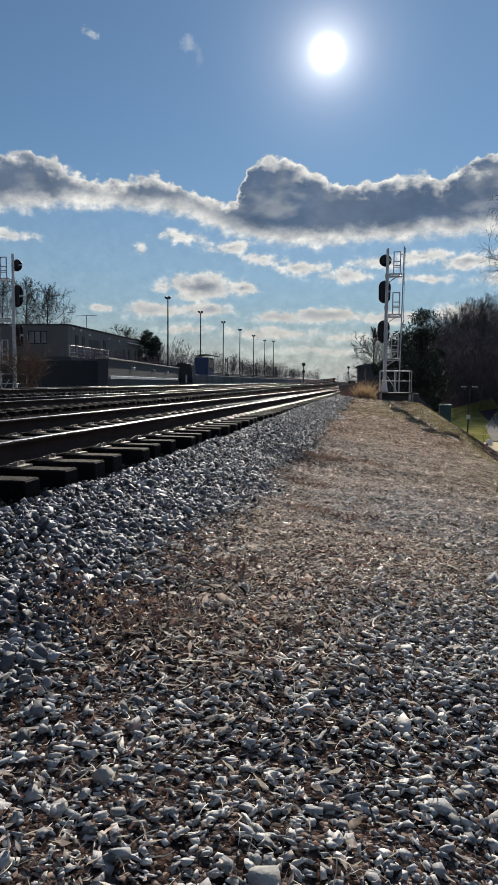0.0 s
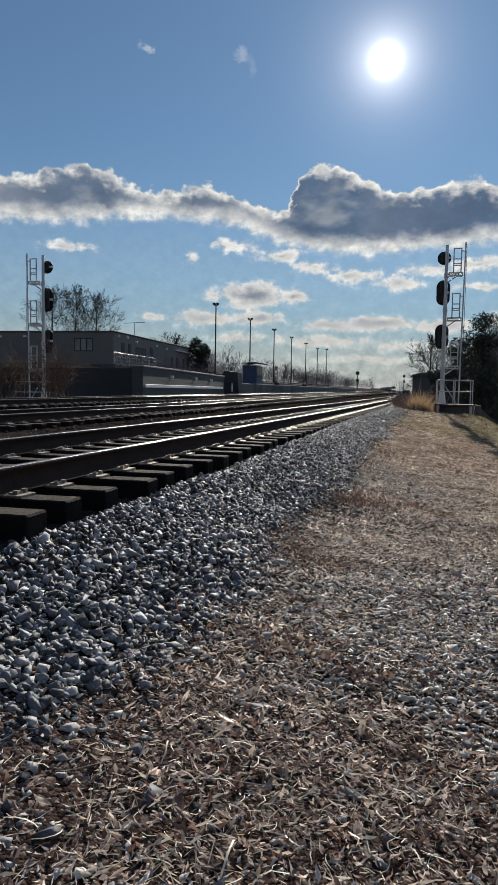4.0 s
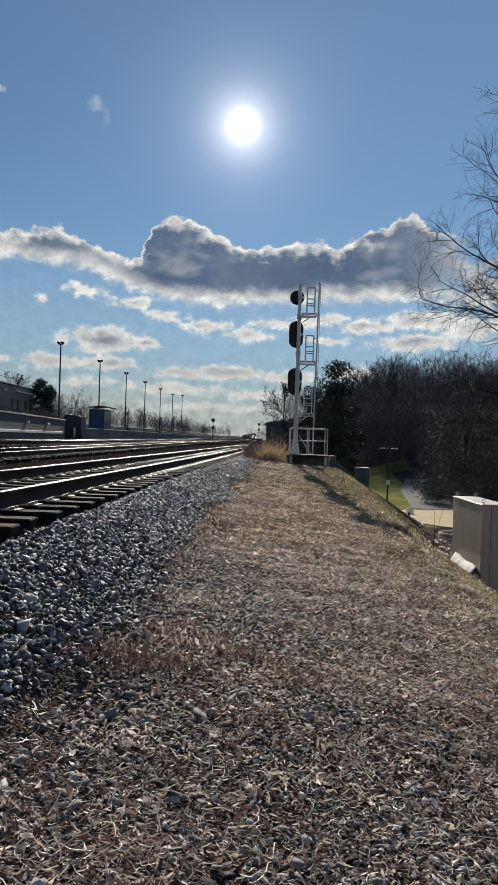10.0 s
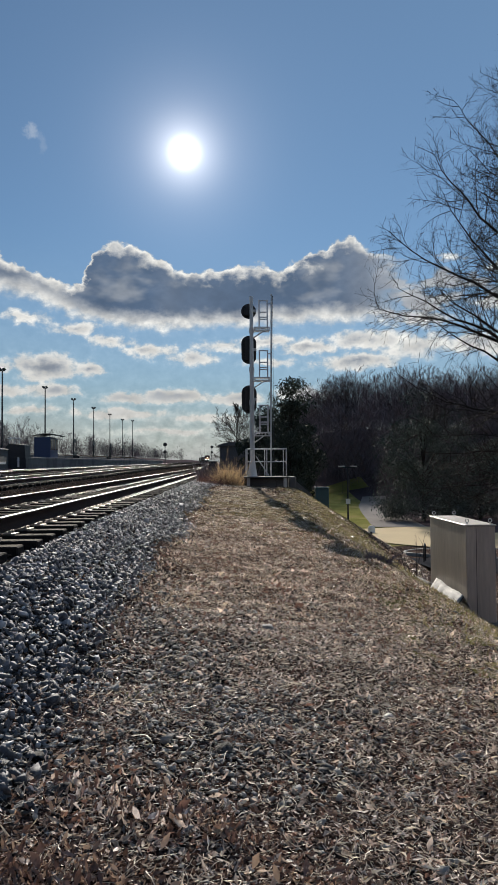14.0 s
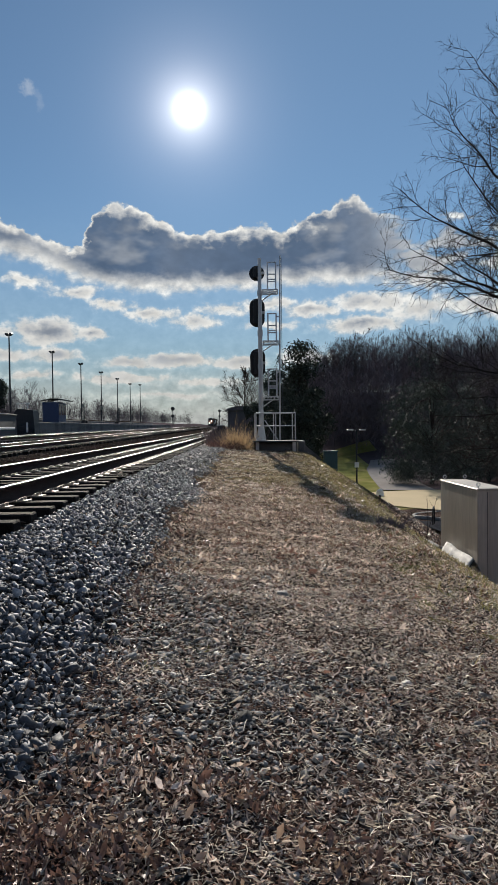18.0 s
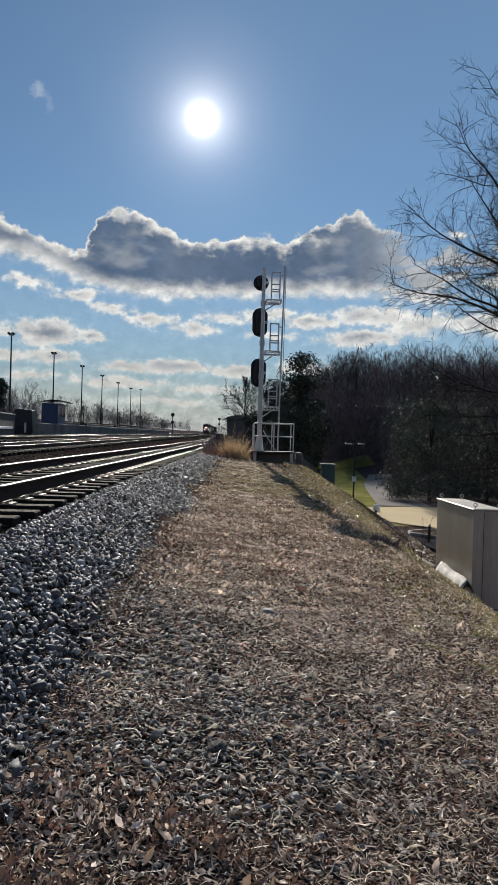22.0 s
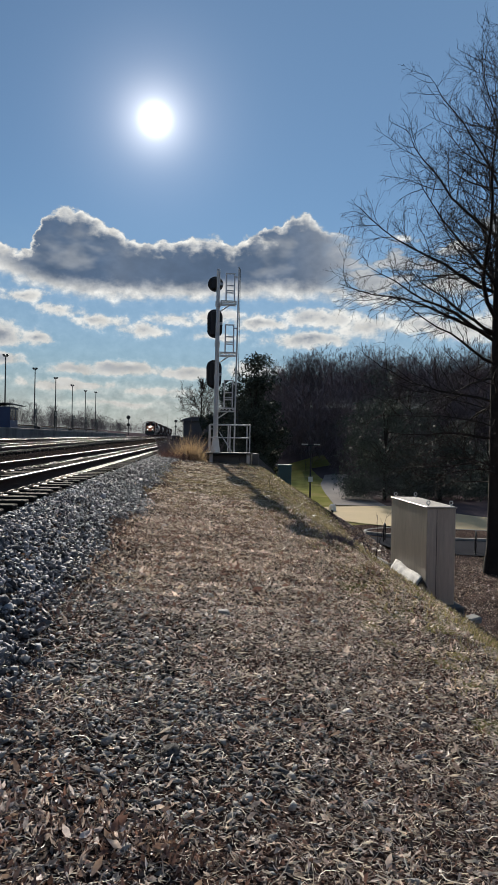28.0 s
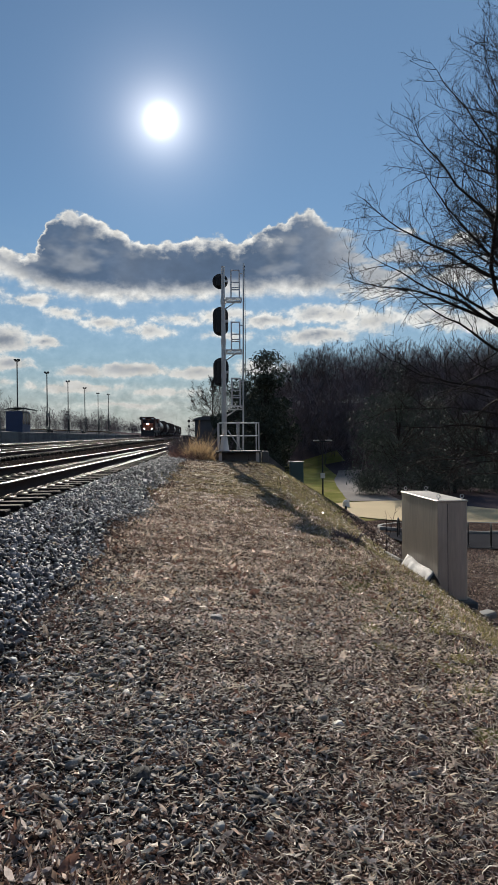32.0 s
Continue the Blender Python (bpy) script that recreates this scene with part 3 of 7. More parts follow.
def make_signal(x, y, z, flip=1, label=""):
    """A three-headed mast with a ladder, cages, hand rail and a concrete footing. flip mirrors the ladder's side."""
    s = thing("railway_signal", x, y, z, label, "railway signal", "railway signals")
    bm = box_()
    rod(bm, (0, 0, 0.30), (0, 0, 2.9), 0.098, 0.090, 16)
    rod(bm, (0, 0, 2.9), (0, 0, 5.0), 0.088, 0.080, 16)
    rod(bm, (0, 0, 5.0), (0, 0, 7.1), 0.076, 0.070, 16)
    part("mast", bm, M_GALV, s, smooth=False)
    bm = box_()
    block(bm, -0.20, 0.20, -0.20, 0.20, 0.0, 0.03, 0.005)
    rod(bm, (0, 0, 0.03), (0, 0, 0.62), 0.185, 0.105, 16)
    part("mast_base", bm, M_GALV, s)
    for zc in (2.9, 4.2, 5.75):
        bm = box_()
        rod(bm, (0, 0, zc - 0.10), (0, 0, zc + 0.10), 0.104, 0.104, 16)
        part("collar", bm, M_GALV, s)
    hx_ = -0.04 * flip
    for zc, h, r in ((6.56, 0.6, True), (5.02, 1.12, False), (3.05, 1.12, False)):
        signal_head(s, hx_ - 0.06 * flip, 0.20, zc, h, r)
    # ladder stile and hand rail pole
    lx = 0.74 * flip
    bm = box_()
    pipe(bm, [(lx - 0.02 * flip, -0.1, 0.03), (lx, -0.1, 2.5), (lx + 0.05 * flip, -0.1, 7.18)], 0.032)
    part("ladder_pole", bm, M_GALV, s)
    bm = box_()
    pipe(bm, [(lx + 0.09 * flip, -0.1, 0.1), (lx + 0.10 * flip, -0.1, 7.1)], 0.010, 6)
    rod(bm, (lx + 0.05 * flip, -0.1, 7.08), (lx + 0.10 * flip, -0.1, 7.08), 0.02)
    part("cable", bm, M_DARKPAINT, s)
    for zc in (5.88, 3.90, 1.75):
        # landing with its small cage
        bm = box_()
        x0, x1 = 0.30 * flip, 0.62 * flip
        a, b = min(x0, x1), max(x0, x1)
        for xx in (a, b):
            block(bm, xx - 0.026, xx + 0.026, -0.12, -0.08, zc, zc + 1.06)
        for zz in (zc + 0.30, zc + 0.38, zc + 0.58, zc + 1.04):
            block(bm, a + 0.026, b - 0.026, -0.115, -0.085, zz - 0.022, zz + 0.022)
        block(bm, min(x1, lx), max(x1, lx), -0.115, -0.085, zc + 0.90, zc + 0.94)
        part("ladder_cage", bm, M_GALV, s)
        bm = box_()
        e = lx - 0.03 * flip
        a, b = min(0.09 * flip, e), max(0.09 * flip, e)
        for zz in (zc - 0.15, zc - 0.03):
            block(bm, a, b, -0.18, -0.14, zz - 0.022, zz + 0.022)
            block(bm, a, b, 0.10, 0.14, zz - 0.022, zz + 0.022)
        for u in (a + 0.02, b - 0.02):
            block(bm, u - 0.02, u + 0.02, -0.178, -0.142, zc - 0.13, zc - 0.05)
        for k in range(5):
            u = a + (b - a) * (k + 0.5) / 5
            block(bm, u - 0.02, u + 0.02, -0.14, 0.10, zc - 0.09, zc - 0.06)
        part("landing", bm, M_GALV, s)
        bm = box_()
        rod(bm, (0.08 * flip, -0.02, zc - 0.42), (0.55 * flip, -0.05, zc - 0.10), 0.025)
        part("brace", bm, M_GALV, s)
    # the deck's hand rails
    x0, x1, y0, y1 = -0.22, 1.30, -0.35, 0.85
    if flip < 0:
        x0, x1 = -x1, -x0
    for px, py in ((x0, y0), (x1, y0), (x0, y1), (x1, y1), ((x0 + x1) / 2, y1), ((x0 + x1) / 2, y0)):
        bm = box_()
        rod(bm, (px, py, 0.02), (px, py, 1.08), 0.024)
        part("rail_post", bm, M_GALV, s)
    for zz in (0.58, 1.08):
        for a, b in (((x0, y0, zz), (x1, y0, zz)), ((x0, y1, zz), (x1, y1, zz)), ((x1, y0, zz), (x1, y1, zz))):
            bm = box_()
            rod(bm, a, b, 0.022)
            part("hand_rail", bm, M_GALV, s)
    bm = box_()
    rod(bm, (0.12 * flip, -0.36, 0.80), (0.62 * flip, -0.36, 0.04), 0.022)
    part("brace", bm, M_GALV, s)
    bm = box_()
    block(bm, x0 - 0.12, x1 + 0.12, y0 - 0.12, y1 + 0.12, -0.045, 0.0, 0.006)
    part("deck", bm, M_WALL, s)
    for px in (x0 + 0.05, x1 - 0.05):
        for py in (y0 + 0.05, y1 - 0.05):
            bm = box_()
            block(bm, px - 0.06, px + 0.06, py - 0.06, py + 0.06, -1.2, -0.045)
            part("footing", bm, M_GALV, s)
    return s


signal = make_signal(0, 0, 0.0, 1, "galvanised three-headed railway signal mast with ladder beside the track")
bm = box_()
block(bm, -0.30, 1.40, -0.10, 0.95, -1.3, -0.05, 0.03)
block(bm, 1.45, 1.72, 0.0, 0.95, -1.6, -0.02, 0.03)
# the wing wall that falls with the bank
wing = [bm.verts.new((x_, y_, z_)) for y_ in (0.1, 0.3) for x_, z_ in ((1.73, -1.6), (1.73, -0.2), (2.35, -0.72), (2.35, -1.6))]
for q in ((0, 1, 2, 3), (7, 6, 5, 4), (1, 5, 6, 2), (2, 6, 7, 3), (0, 4, 5, 1), (3, 7, 4, 0)):
    bm.faces.new([wing[k] for k in q])
bmesh.ops.recalc_face_normals(bm, faces=bm.faces)
foot = part("concrete_footing", bm, M_PLATFORM)
tagged(foot, "weathered concrete footing and wing wall under the signal deck", "footing")
make_signal(-18.65, -2.3, -0.34, -1, "galvanised three-headed signal mast with caged ladder across the tracks")

# ---- equipment case ----
case = thing("equipment_case", 3.82, -12.3, -2.60, "tall brushed metal railway equipment case on the slope", "equipment case", rz=0)
bm = box_()
block(bm, -0.31, 0.27, -1.45, 0.85, 0.0, 1.88, 0.012)
part("cabinet", bm, M_CASE, case)
bm = box_()
block(bm, -0.33, 0.29, -1.47, 0.87, 1.88, 1.91, 0.008)
part("lid", bm, M_CASE, case)
for ex, ey in ((-0.25, -1.35), (0.21, -1.35), (-0.25, 0.75), (0.21, 0.75)):
    bm = box_()
    rod(bm, (ex, ey, 1.91), (ex, ey, 1.95), 0.012)
    pipe(bm, [(ex + 0.035 * math.cos(a), ey, 1.98 + 0.035 * math.sin(a)) for a in [k * math.pi / 5 for k in range(11)]], 0.009, 6)
    part("lifting_eye", bm, M_GALV, case)
for ex in (-0.11,):
    bm = box_()
    block(bm, ex - 0.004, ex + 0.004, -1.456, -1.450, 0.05, 1.84)
    part("door_seam", bm, M_DARKPAINT, case)
bm = box_()
block(bm, -0.40, 0.42, -1.62, 1.0, -0.3, 0.0, 0.03)
pad = part("concrete_pad", bm, M_WALL)
pad.matrix_basis = pose(3.82, -12.3, -2.60)
tagged(pad, "grey concrete pad under the equipment case", "concrete pad")

# ---- platform side ----
bm = box_()
block(bm, -0.3, 0.3, 0, 26, -0.6, 1.62, 0.02)
wall = part("retaining_wall", bm, M_WALL)
wall.matrix_basis = pose(-15.2, 1.0, 0, 0, 0, 6.0)
tagged(wall, "grey retaining wall beside the platform", "wall", kind="structure")
bm = box_()
block(bm, 0.3, 0.36, 0.4, 25, 0.55, 0.72, 0.01)
part("bumper_rail", bm, M_WHITE, wall, "long pale bumper rail")
bm = box_()
block(bm, -4.0, 0, 0, 120, -0.6, 1.18, 0.03)
plat = part("platform", bm, M_PLATFORM)
plat.matrix_basis = pose(-18.1, 31.0, 0, 0, 0, -1.0)
tagged(plat, "long raised concrete station platform", "platform", kind="structure")

bld = thing("station_building", -31.9, 35.0, 2.0, "long low brown brick station building with a flat roof", "building", rz=2)
bm = box_()
block(bm, -14, 0, 0, 29, -1.0, 4.3)
part("wall", bm, M_BRICKWALL, bld)
bm = box_()
block(bm, -14.1, 0.1, -0.1, 29.1, 4.3, 4.46, 0.03)
part("roof", bm, M_ROOF, bld)


# ---- sky: the drifting cloud bank ----
WISPS = ((-21.6, 25.0, 0.5, 0.6, 0.42), (-13.9, 24.95, 0.75, 0.55, 0.2), (-13.3, 24.1, 0.5, 1.4, 0.07))


def cloud_material():
    m = bpy.data.materials.new("backlit_cloud")
    m.use_nodes = True
    n, l = m.node_tree.nodes, m.node_tree.links
    n.clear()

    def nd(kind, **kw):
        k = n.new(kind)
        for a, v in kw.items():
            if a == "operation":
                k.operation = v
        return k

    def maths(op, a, b=None, clamp=False):
        k = n.new("ShaderNodeMath")
        k.operation, k.use_clamp = op, clamp
        for i, v in enumerate((a, b)):
            if v is None:
                continue
            if isinstance(v, (int, float)):
                k.inputs[i].default_value = v
            else:
                l.new(v, k.inputs[i])
        return k.outputs[0]

    def vmaths(op, a, b):
        k = n.new("ShaderNodeVectorMath")
        k.operation = op
        for i, v in enumerate((a, b)):
            if isinstance(v, tuple):
                k.inputs[i].default_value = v
            else:
                l.new(v, k.inputs[i])
        return k

    def spread(x, a, b, c=0.0, d=1.0):
        k = n.new("ShaderNodeMapRange")
        k.interpolation_type = "SMOOTHSTEP"
        for i, v in zip((1, 2, 3, 4), (a, b, c, d)):
            k.inputs[i].default_value = v
        l.new(x, k.inputs[0])
        return k.outputs[0]

    tc = n.new("ShaderNodeTexCoord")
    nrm = n.new("ShaderNodeVectorMath")
    nrm.operation = "NORMALIZE"
    l.new(tc.outputs["Object"], nrm.inputs[0])
    sep = n.new("ShaderNodeSeparateXYZ")
    l.new(nrm.outputs[0], sep.inputs[0])
    az = maths("MULTIPLY", maths("ARCTAN2", sep.outputs["X"], sep.outputs["Y"]), 57.2958)
    el = maths("MULTIPLY", maths("ARCSINE", sep.outputs["Z"]), 57.2958)
    p = n.new("ShaderNodeCombineXYZ")
    l.new(az, p.inputs[0])
    l.new(el, p.inputs[1])

    def fbm(scale, detail, rough, off, stretch=1.0):
        mv = vmaths("MULTIPLY", p.outputs[0], (1.0, stretch, 1.0))
        av = vmaths("ADD", mv.outputs[0], (off, off * 1.7, off * 0.3))
        t = n.new("ShaderNodeTexNoise")
        t.inputs["Scale"].default_value, t.inputs["Detail"].default_value, t.inputs["Roughness"].default_value = scale, detail, rough
        l.new(av.outputs[0], t.inputs["Vector"])
        return t

    def profile(stops, scale):
        """A value that follows the azimuth, from stops (degrees, value)."""
        k = n.new("ShaderNodeValToRGB")
        k.color_ramp.interpolation = "LINEAR"
        e = k.color_ramp.elements
        for i, (a, v) in enumerate(stops):
            w = e[i] if i < 2 else e.new((a + 40) / 80)
            w.position = (a + 40) / 80
            w.color = (v / scale, v / scale, v / scale, 1)
        l.new(across, k.inputs["Fac"])
        return maths("MULTIPLY", k.outputs["Color"], scale)

    warp = fbm(0.42, 7, 0.55, 4.0, 1.5)
    curl = fbm(0.95, 6, 0.55, 7.0, 1.3)
    wv = vmaths("SUBTRACT", warp.outputs["Color"], (0.5, 0.5, 0.5))
    wv = vmaths("MULTIPLY", wv.outputs[0], (2.0, 1.1, 0.0))
    q = vmaths("ADD", p.outputs[0], wv.outputs[0])
    qs = n.new("ShaderNodeSeparateXYZ")
    cv = vmaths("SUBTRACT", curl.outputs["Color"], (0.5, 0.5, 0.5))
    cv = vmaths("MULTIPLY", cv.outputs[0], (1.5, 0.9, 0.0))
    bend = vmaths("MULTIPLY", wv.outputs[0], (0.9, 1.0, 0.0))
    l.new(vmaths("ADD", vmaths("ADD", p.outputs[0], cv.outputs[0]).outputs[0], bend.outputs[0]).outputs[0], qs.inputs[0])
    across = maths("MULTIPLY", maths("ADD", qs.outputs["X"], 40.0), 1 / 80)
    fine = fbm(1.3, 8, 0.55, 9.0, 1.2)
    puff = maths("SUBTRACT", fine.outputs["Fac"], 0.5)
    def heads(scale, off):
        k = n.new("ShaderNodeTexVoronoi")
        k.feature = "SMOOTH_F1"
        k.inputs["Scale"].default_value, k.inputs["Smoothness"].default_value = scale, 0.25
        l.new(vmaths("ADD", q.outputs[0], (off, off, 0.0)).outputs[0], k.inputs["Vector"])
        return maths("SUBTRACT", 0.42, k.outputs["Distance"])

    knob = maths("ADD", maths("MULTIPLY", heads(0.75, 3.0), 0.85), maths("MULTIPLY", heads(2.0, 8.0), 0.28))
    # the long bank: its upper edge, its under side and how dark its body is
    crown_ = profile(((-40, 15.4), (-32, 16.2), (-28.5, 16.7), (-26, 17.3), (-24.4, 17.0), (-22.3, 15.8), (-20, 15.6), (-16.7, 16.5), (-14.5, 15.8), (-12.2, 14.8), (-11.2, 14.4), (-10, 15.2),
                      (-8.9, 17.2), (-7.8, 18.0), (-6.4, 17.6), (-4.5, 17.0), (-2.4, 16.2), (0, 15.7), (3, 16.2), (6.3, 16.2), (8.4, 16.7), (10.5, 17.7), (12.4, 18.2), (14.4, 17.2),
                      (16.6, 16.0), (18.6, 17.0), (20.5, 16.4), (23, 15.4), (27, 18.2), (30, 17.6)), 20.0)
    under = profile(((-40, 12.0), (-28.6, 12.1), (-24, 12.7), (-20, 13.0), (-17, 12.7), (-13.5, 12.5), (-12.2, 11.8), (-10.4, 11.2), (-7.7, 10.6), (-5, 10.3), (0, 10.5), (5, 10.8),
                     (10, 10.9), (14, 10.9), (17, 10.4), (20, 10.8), (24, 11.2), (28, 10.4)), 20.0)
    body = profile(((-40, 0.6), (-28, 0.96), (-25, 0.95), (-22, 0.85), (-18, 0.95), (-14, 0.8), (-11.5, 0.75), (-10.4, 0.97), (-9, 1.0), (-4.4, 1.0), (-3.0, 0.93), (-1.5, 0.96), (5, 1.0), (11, 0.97),
                    (14, 0.8), (17, 0.5), (22, 0.45), (26, 0.5), (32, 0.6)), 1.0)
    up_ = maths("ADD", maths("SUBTRACT", crown_, qs.outputs["Y"]), maths("ADD", maths("MULTIPLY", puff, 0.55), knob))
    down_ = maths("ADD", maths("SUBTRACT", qs.outputs["Y"], under), maths("MULTIPLY", puff, 1.0))
    bank = maths("MULTIPLY", spread(up_, 0.0, 0.42), spread(down_, -0.1, 1.2))
    streak = fbm(0.34, 5, 0.5, 2.0, 2.2)
    # the bank breaks up to the right
    torn = maths("MULTIPLY", spread(az, 13.0, 18.0), spread(streak.outputs["Fac"], 0.47, 0.58))
    torn = maths("MULTIPLY", torn, spread(az, 44.0, 40.0))
    bank = maths("MULTIPLY", bank, maths("SUBTRACT", 1.0, torn))
    belly = maths("SUBTRACT", el, under)
    lit = maths("MULTIPLY", maths("SUBTRACT", warp.outputs["Fac"], 0.5), 2.2)
    lit = maths("ADD", lit, maths("MULTIPLY", maths("SUBTRACT", curl.outputs["Fac"], 0.5), 1.5))
    dense = maths("MULTIPLY", spread(maths("ADD", up_, lit), 0.22, 1.35), spread(maths("SUBTRACT", belly, maths("MULTIPLY", lit, 0.7)), 0.5, 2.3))
    holes = maths("SUBTRACT", 1.0, maths("MULTIPLY", spread(fbm(0.26, 3, 0.5, 6.0, 2.0).outputs["Fac"], 0.50, 0.75), 0.28))
    dense = maths("POWER", maths("MULTIPLY", maths("MULTIPLY", dense, body), holes), 0.7)
    # the loose clouds below it, and the rest of the ring
    field = None
    rnd = random.Random(11)
    lumps = [(-14.4, 11.5, 2.0, 0.45, 0.26), (-17.6, 10.3, 0.9, 0.45, 0.22), (-10.4, 10.8, 2.4, 0.5, 0.28), (-7.8, 9.9, 2.2, 0.5, 0.28), (-4.6, 9.2, 2.6, 0.55, 0.3), (-1.0, 8.6, 2.4, 0.5, 0.28),
             (1.5, 9.6, 2.6, 0.45, 0.26), (5.0, 9.9, 3.0, 0.5, 0.32), (8.5, 9.4, 3.4, 0.6, 0.34), (12.5, 8.2, 4.4, 0.6, 0.36), (13.5, 9.9, 4.0, 0.7, 0.34), (17.5, 9.2, 4.0, 0.8, 0.34), (5.5, 8.3, 3.0, 0.4, 0.28),
             (22.0, 9.4, 3.5, 0.7, 0.3), (-27.6, 11.0, 2.2, 0.35, 0.24), (-12.9, 7.7, 2.6, 0.9, 0.5), (-15.8, 7.6, 1.3, 0.45, 0.28), (-9.4, 7.6, 1.5, 0.6, 0.32), (-21.0, 5.9, 1.6, 0.3, 0.24),
             (-16.6, 5.7, 3.0, 0.5, 0.34), (-12.2, 5.9, 2.6, 0.55, 0.38), (-6.2, 5.3, 2.6, 0.45, 0.36), (-2.4, 5.5, 3.2, 0.6, 0.42), (2.8, 5.3, 2.6, 0.5, 0.4), (8.0, 5.6, 3.0, 0.6, 0.36),
             (-14.0, 4.3, 3.0, 0.35, 0.3), (-7.0, 4.0, 5.0, 0.4, 0.34), (0.0, 3.7, 4.5, 0.35, 0.3), (-3.0, 2.6, 6.0, 0.3, 0.3), (17.5, 11.4, 3.0, 0.6, 0.26), (27.0, 9.0, 7.0, 0.9, 0.35)]
    for k in range(11):
        lumps.append((48 + k * 25 + rnd.uniform(-5, 5), rnd.uniform(10, 15), rnd.uniform(7, 13), rnd.uniform(1.2, 3.0), rnd.uniform(0.5, 0.9)))
    for a, e, ra, re, w in lumps:
        if a > 180:
            a -= 360
        d = vmaths("SUBTRACT", q.outputs[0], (a, e, 0.0))
        d = vmaths("MULTIPLY", d.outputs[0], (1 / (1.35 * ra), 1 / (1.75 * re), 0.0))
        k = n.new("ShaderNodeVectorMath")
        k.operation = "LENGTH"
        l.new(d.outputs[0], k.inputs[0])
        one = maths("MULTIPLY", maths("SUBTRACT", 1.0, k.outputs["Value"]), w)
        if field is None:
            field = one
        else:
            k = n.new("ShaderNodeMath")
            k.operation = "SMOOTH_MAX"
            k.inputs[2].default_value = 0.06
            l.new(field, k.inputs[0])
            l.new(one, k.inputs[1])
            field = k.outputs[0]
    field = maths("ADD", field, maths("ADD", maths("MULTIPLY", puff, 0.34), maths("MULTIPLY", knob, 0.12)))
    loose = spread(field, 0.0, 0.22)
    deep = maths("ADD", field, maths("MULTIPLY", maths("SUBTRACT", warp.outputs["Fac"], 0.5), 0.3))
    grey = maths("MULTIPLY", spread(deep, 0.10, 0.42), spread(el, 3.0, 7.0, 0.12, 0.8))
    alpha = maths("MAXIMUM", bank, loose)
    thick = maths("MAXIMUM", dense, maths("MULTIPLY", grey, maths("SUBTRACT", 1.0, bank)))
    # a thin veil near the horizon
    veil = maths("MULTIPLY", spread(el, 7.5, 0.0), maths("ADD", maths("MULTIPLY", warp.outputs["Fac"], 0.9), 0.25), True)
    cover = alpha
    haze = maths("ADD", maths("MULTIPLY", veil, 0.7), spread(el, 19.0, 2.0, 0.0, 0.42))
    alpha = maths("MAXIMUM", alpha, haze)
    edge = spread(el, 21.5, 20.2)
    alpha = maths("MULTIPLY", alpha, edge)
    for a, e, ra, re, w in WISPS:
        d = vmaths("SUBTRACT", q.outputs[0], (a, e, 0.0))
        d = vmaths("MULTIPLY", d.outputs[0], (1 / ra, 1 / re, 0.0))
        k = n.new("ShaderNodeVectorMath")
        k.operation = "LENGTH"
        l.new(d.outputs[0], k.inputs[0])
        veil_ = maths("MULTIPLY", spread(maths("ADD", k.outputs["Value"], maths("MULTIPLY", puff, -2.4)), 1.0, 0.0), w)
        alpha = maths("MAXIMUM", alpha, veil_)
        cover = maths("MAXIMUM", cover, spread(veil_, 0.0, 0.04))
    mix = n.new("ShaderNodeMix")
    mix.data_type = "RGBA"
    l.new(thick, mix.inputs["Factor"])
    mix.inputs["A"].default_value = (0.74, 0.73, 0.69, 1)
    mix.inputs["B"].default_value = (0.080, 0.122, 0.194, 1)
    rim = maths("MULTIPLY", maths("ADD", maths("MULTIPLY", fine.outputs["Fac"], 1.1), 0.45), spread(el, 2.0, 11.0, 0.68, 1.0))
    core = maths("ADD", maths("MULTIPLY", warp.outputs["Fac"], 0.7), 0.65)
    vary = maths("ADD", maths("MULTIPLY", core, thick), maths("MULTIPLY", rim, maths("SUBTRACT", 1.0, thick)))
    pale = n.new("ShaderNodeMix")
    pale.data_type = "RGBA"
    l.new(cover, pale.inputs["Factor"])
    low_ = n.new("ShaderNodeMix")
    low_.data_type = "RGBA"
    l.new(spread(el, 6.5, 1.0), low_.inputs["Factor"])
    low_.inputs["A"].default_value = (0.31, 0.365, 0.395, 1)
    low_.inputs["B"].default_value = (0.54, 0.56, 0.54, 1)
    l.new(low_.outputs["Result"], pale.inputs["A"])
    l.new(mix.outputs["Result"], pale.inputs["B"])
    em = n.new("ShaderNodeEmission")
    l.new(pale.outputs["Result"], em.inputs["Color"])
    l.new(vary, em.inputs["Strength"])
    tr = n.new("ShaderNodeBsdfTransparent")
    ms = n.new("ShaderNodeMixShader")
    l.new(alpha, ms.inputs[0])
    l.new(tr.outputs[0], ms.inputs[1])
    l.new(em.outputs[0], ms.inputs[2])
    out = n.new("ShaderNodeOutputMaterial")
    l.new(ms.outputs[0], out.inputs[0])
    return m


def cloud_bank():
    v, f = [], []
    na, ne = 180, 16
    for j in range(ne):
        e = radians(-1.5 + 31.5 * j / (ne - 1))
        for i in range(na):
            a = 2 * math.pi * i / na
            v.append((3200 * math.sin(a) * math.cos(e), 3200 * math.cos(a) * math.cos(e), 3200 * math.sin(e)))
    for j in range(ne - 1):
        for i in range(na):
            k = (i + 1) % na
            f.append((j * na + i, j * na + k, (j + 1) * na + k, (j + 1) * na + i))
    ob = soup("cloud_bank", v, f, cloud_material(), smooth=True)
    ob.matrix_basis = pose(-1.3, -28, 0.5)
    return tagged(ob, "grey cumulus bank with bright sunlit rims", "clouds", kind="structure")


clouds = cloud_bank()


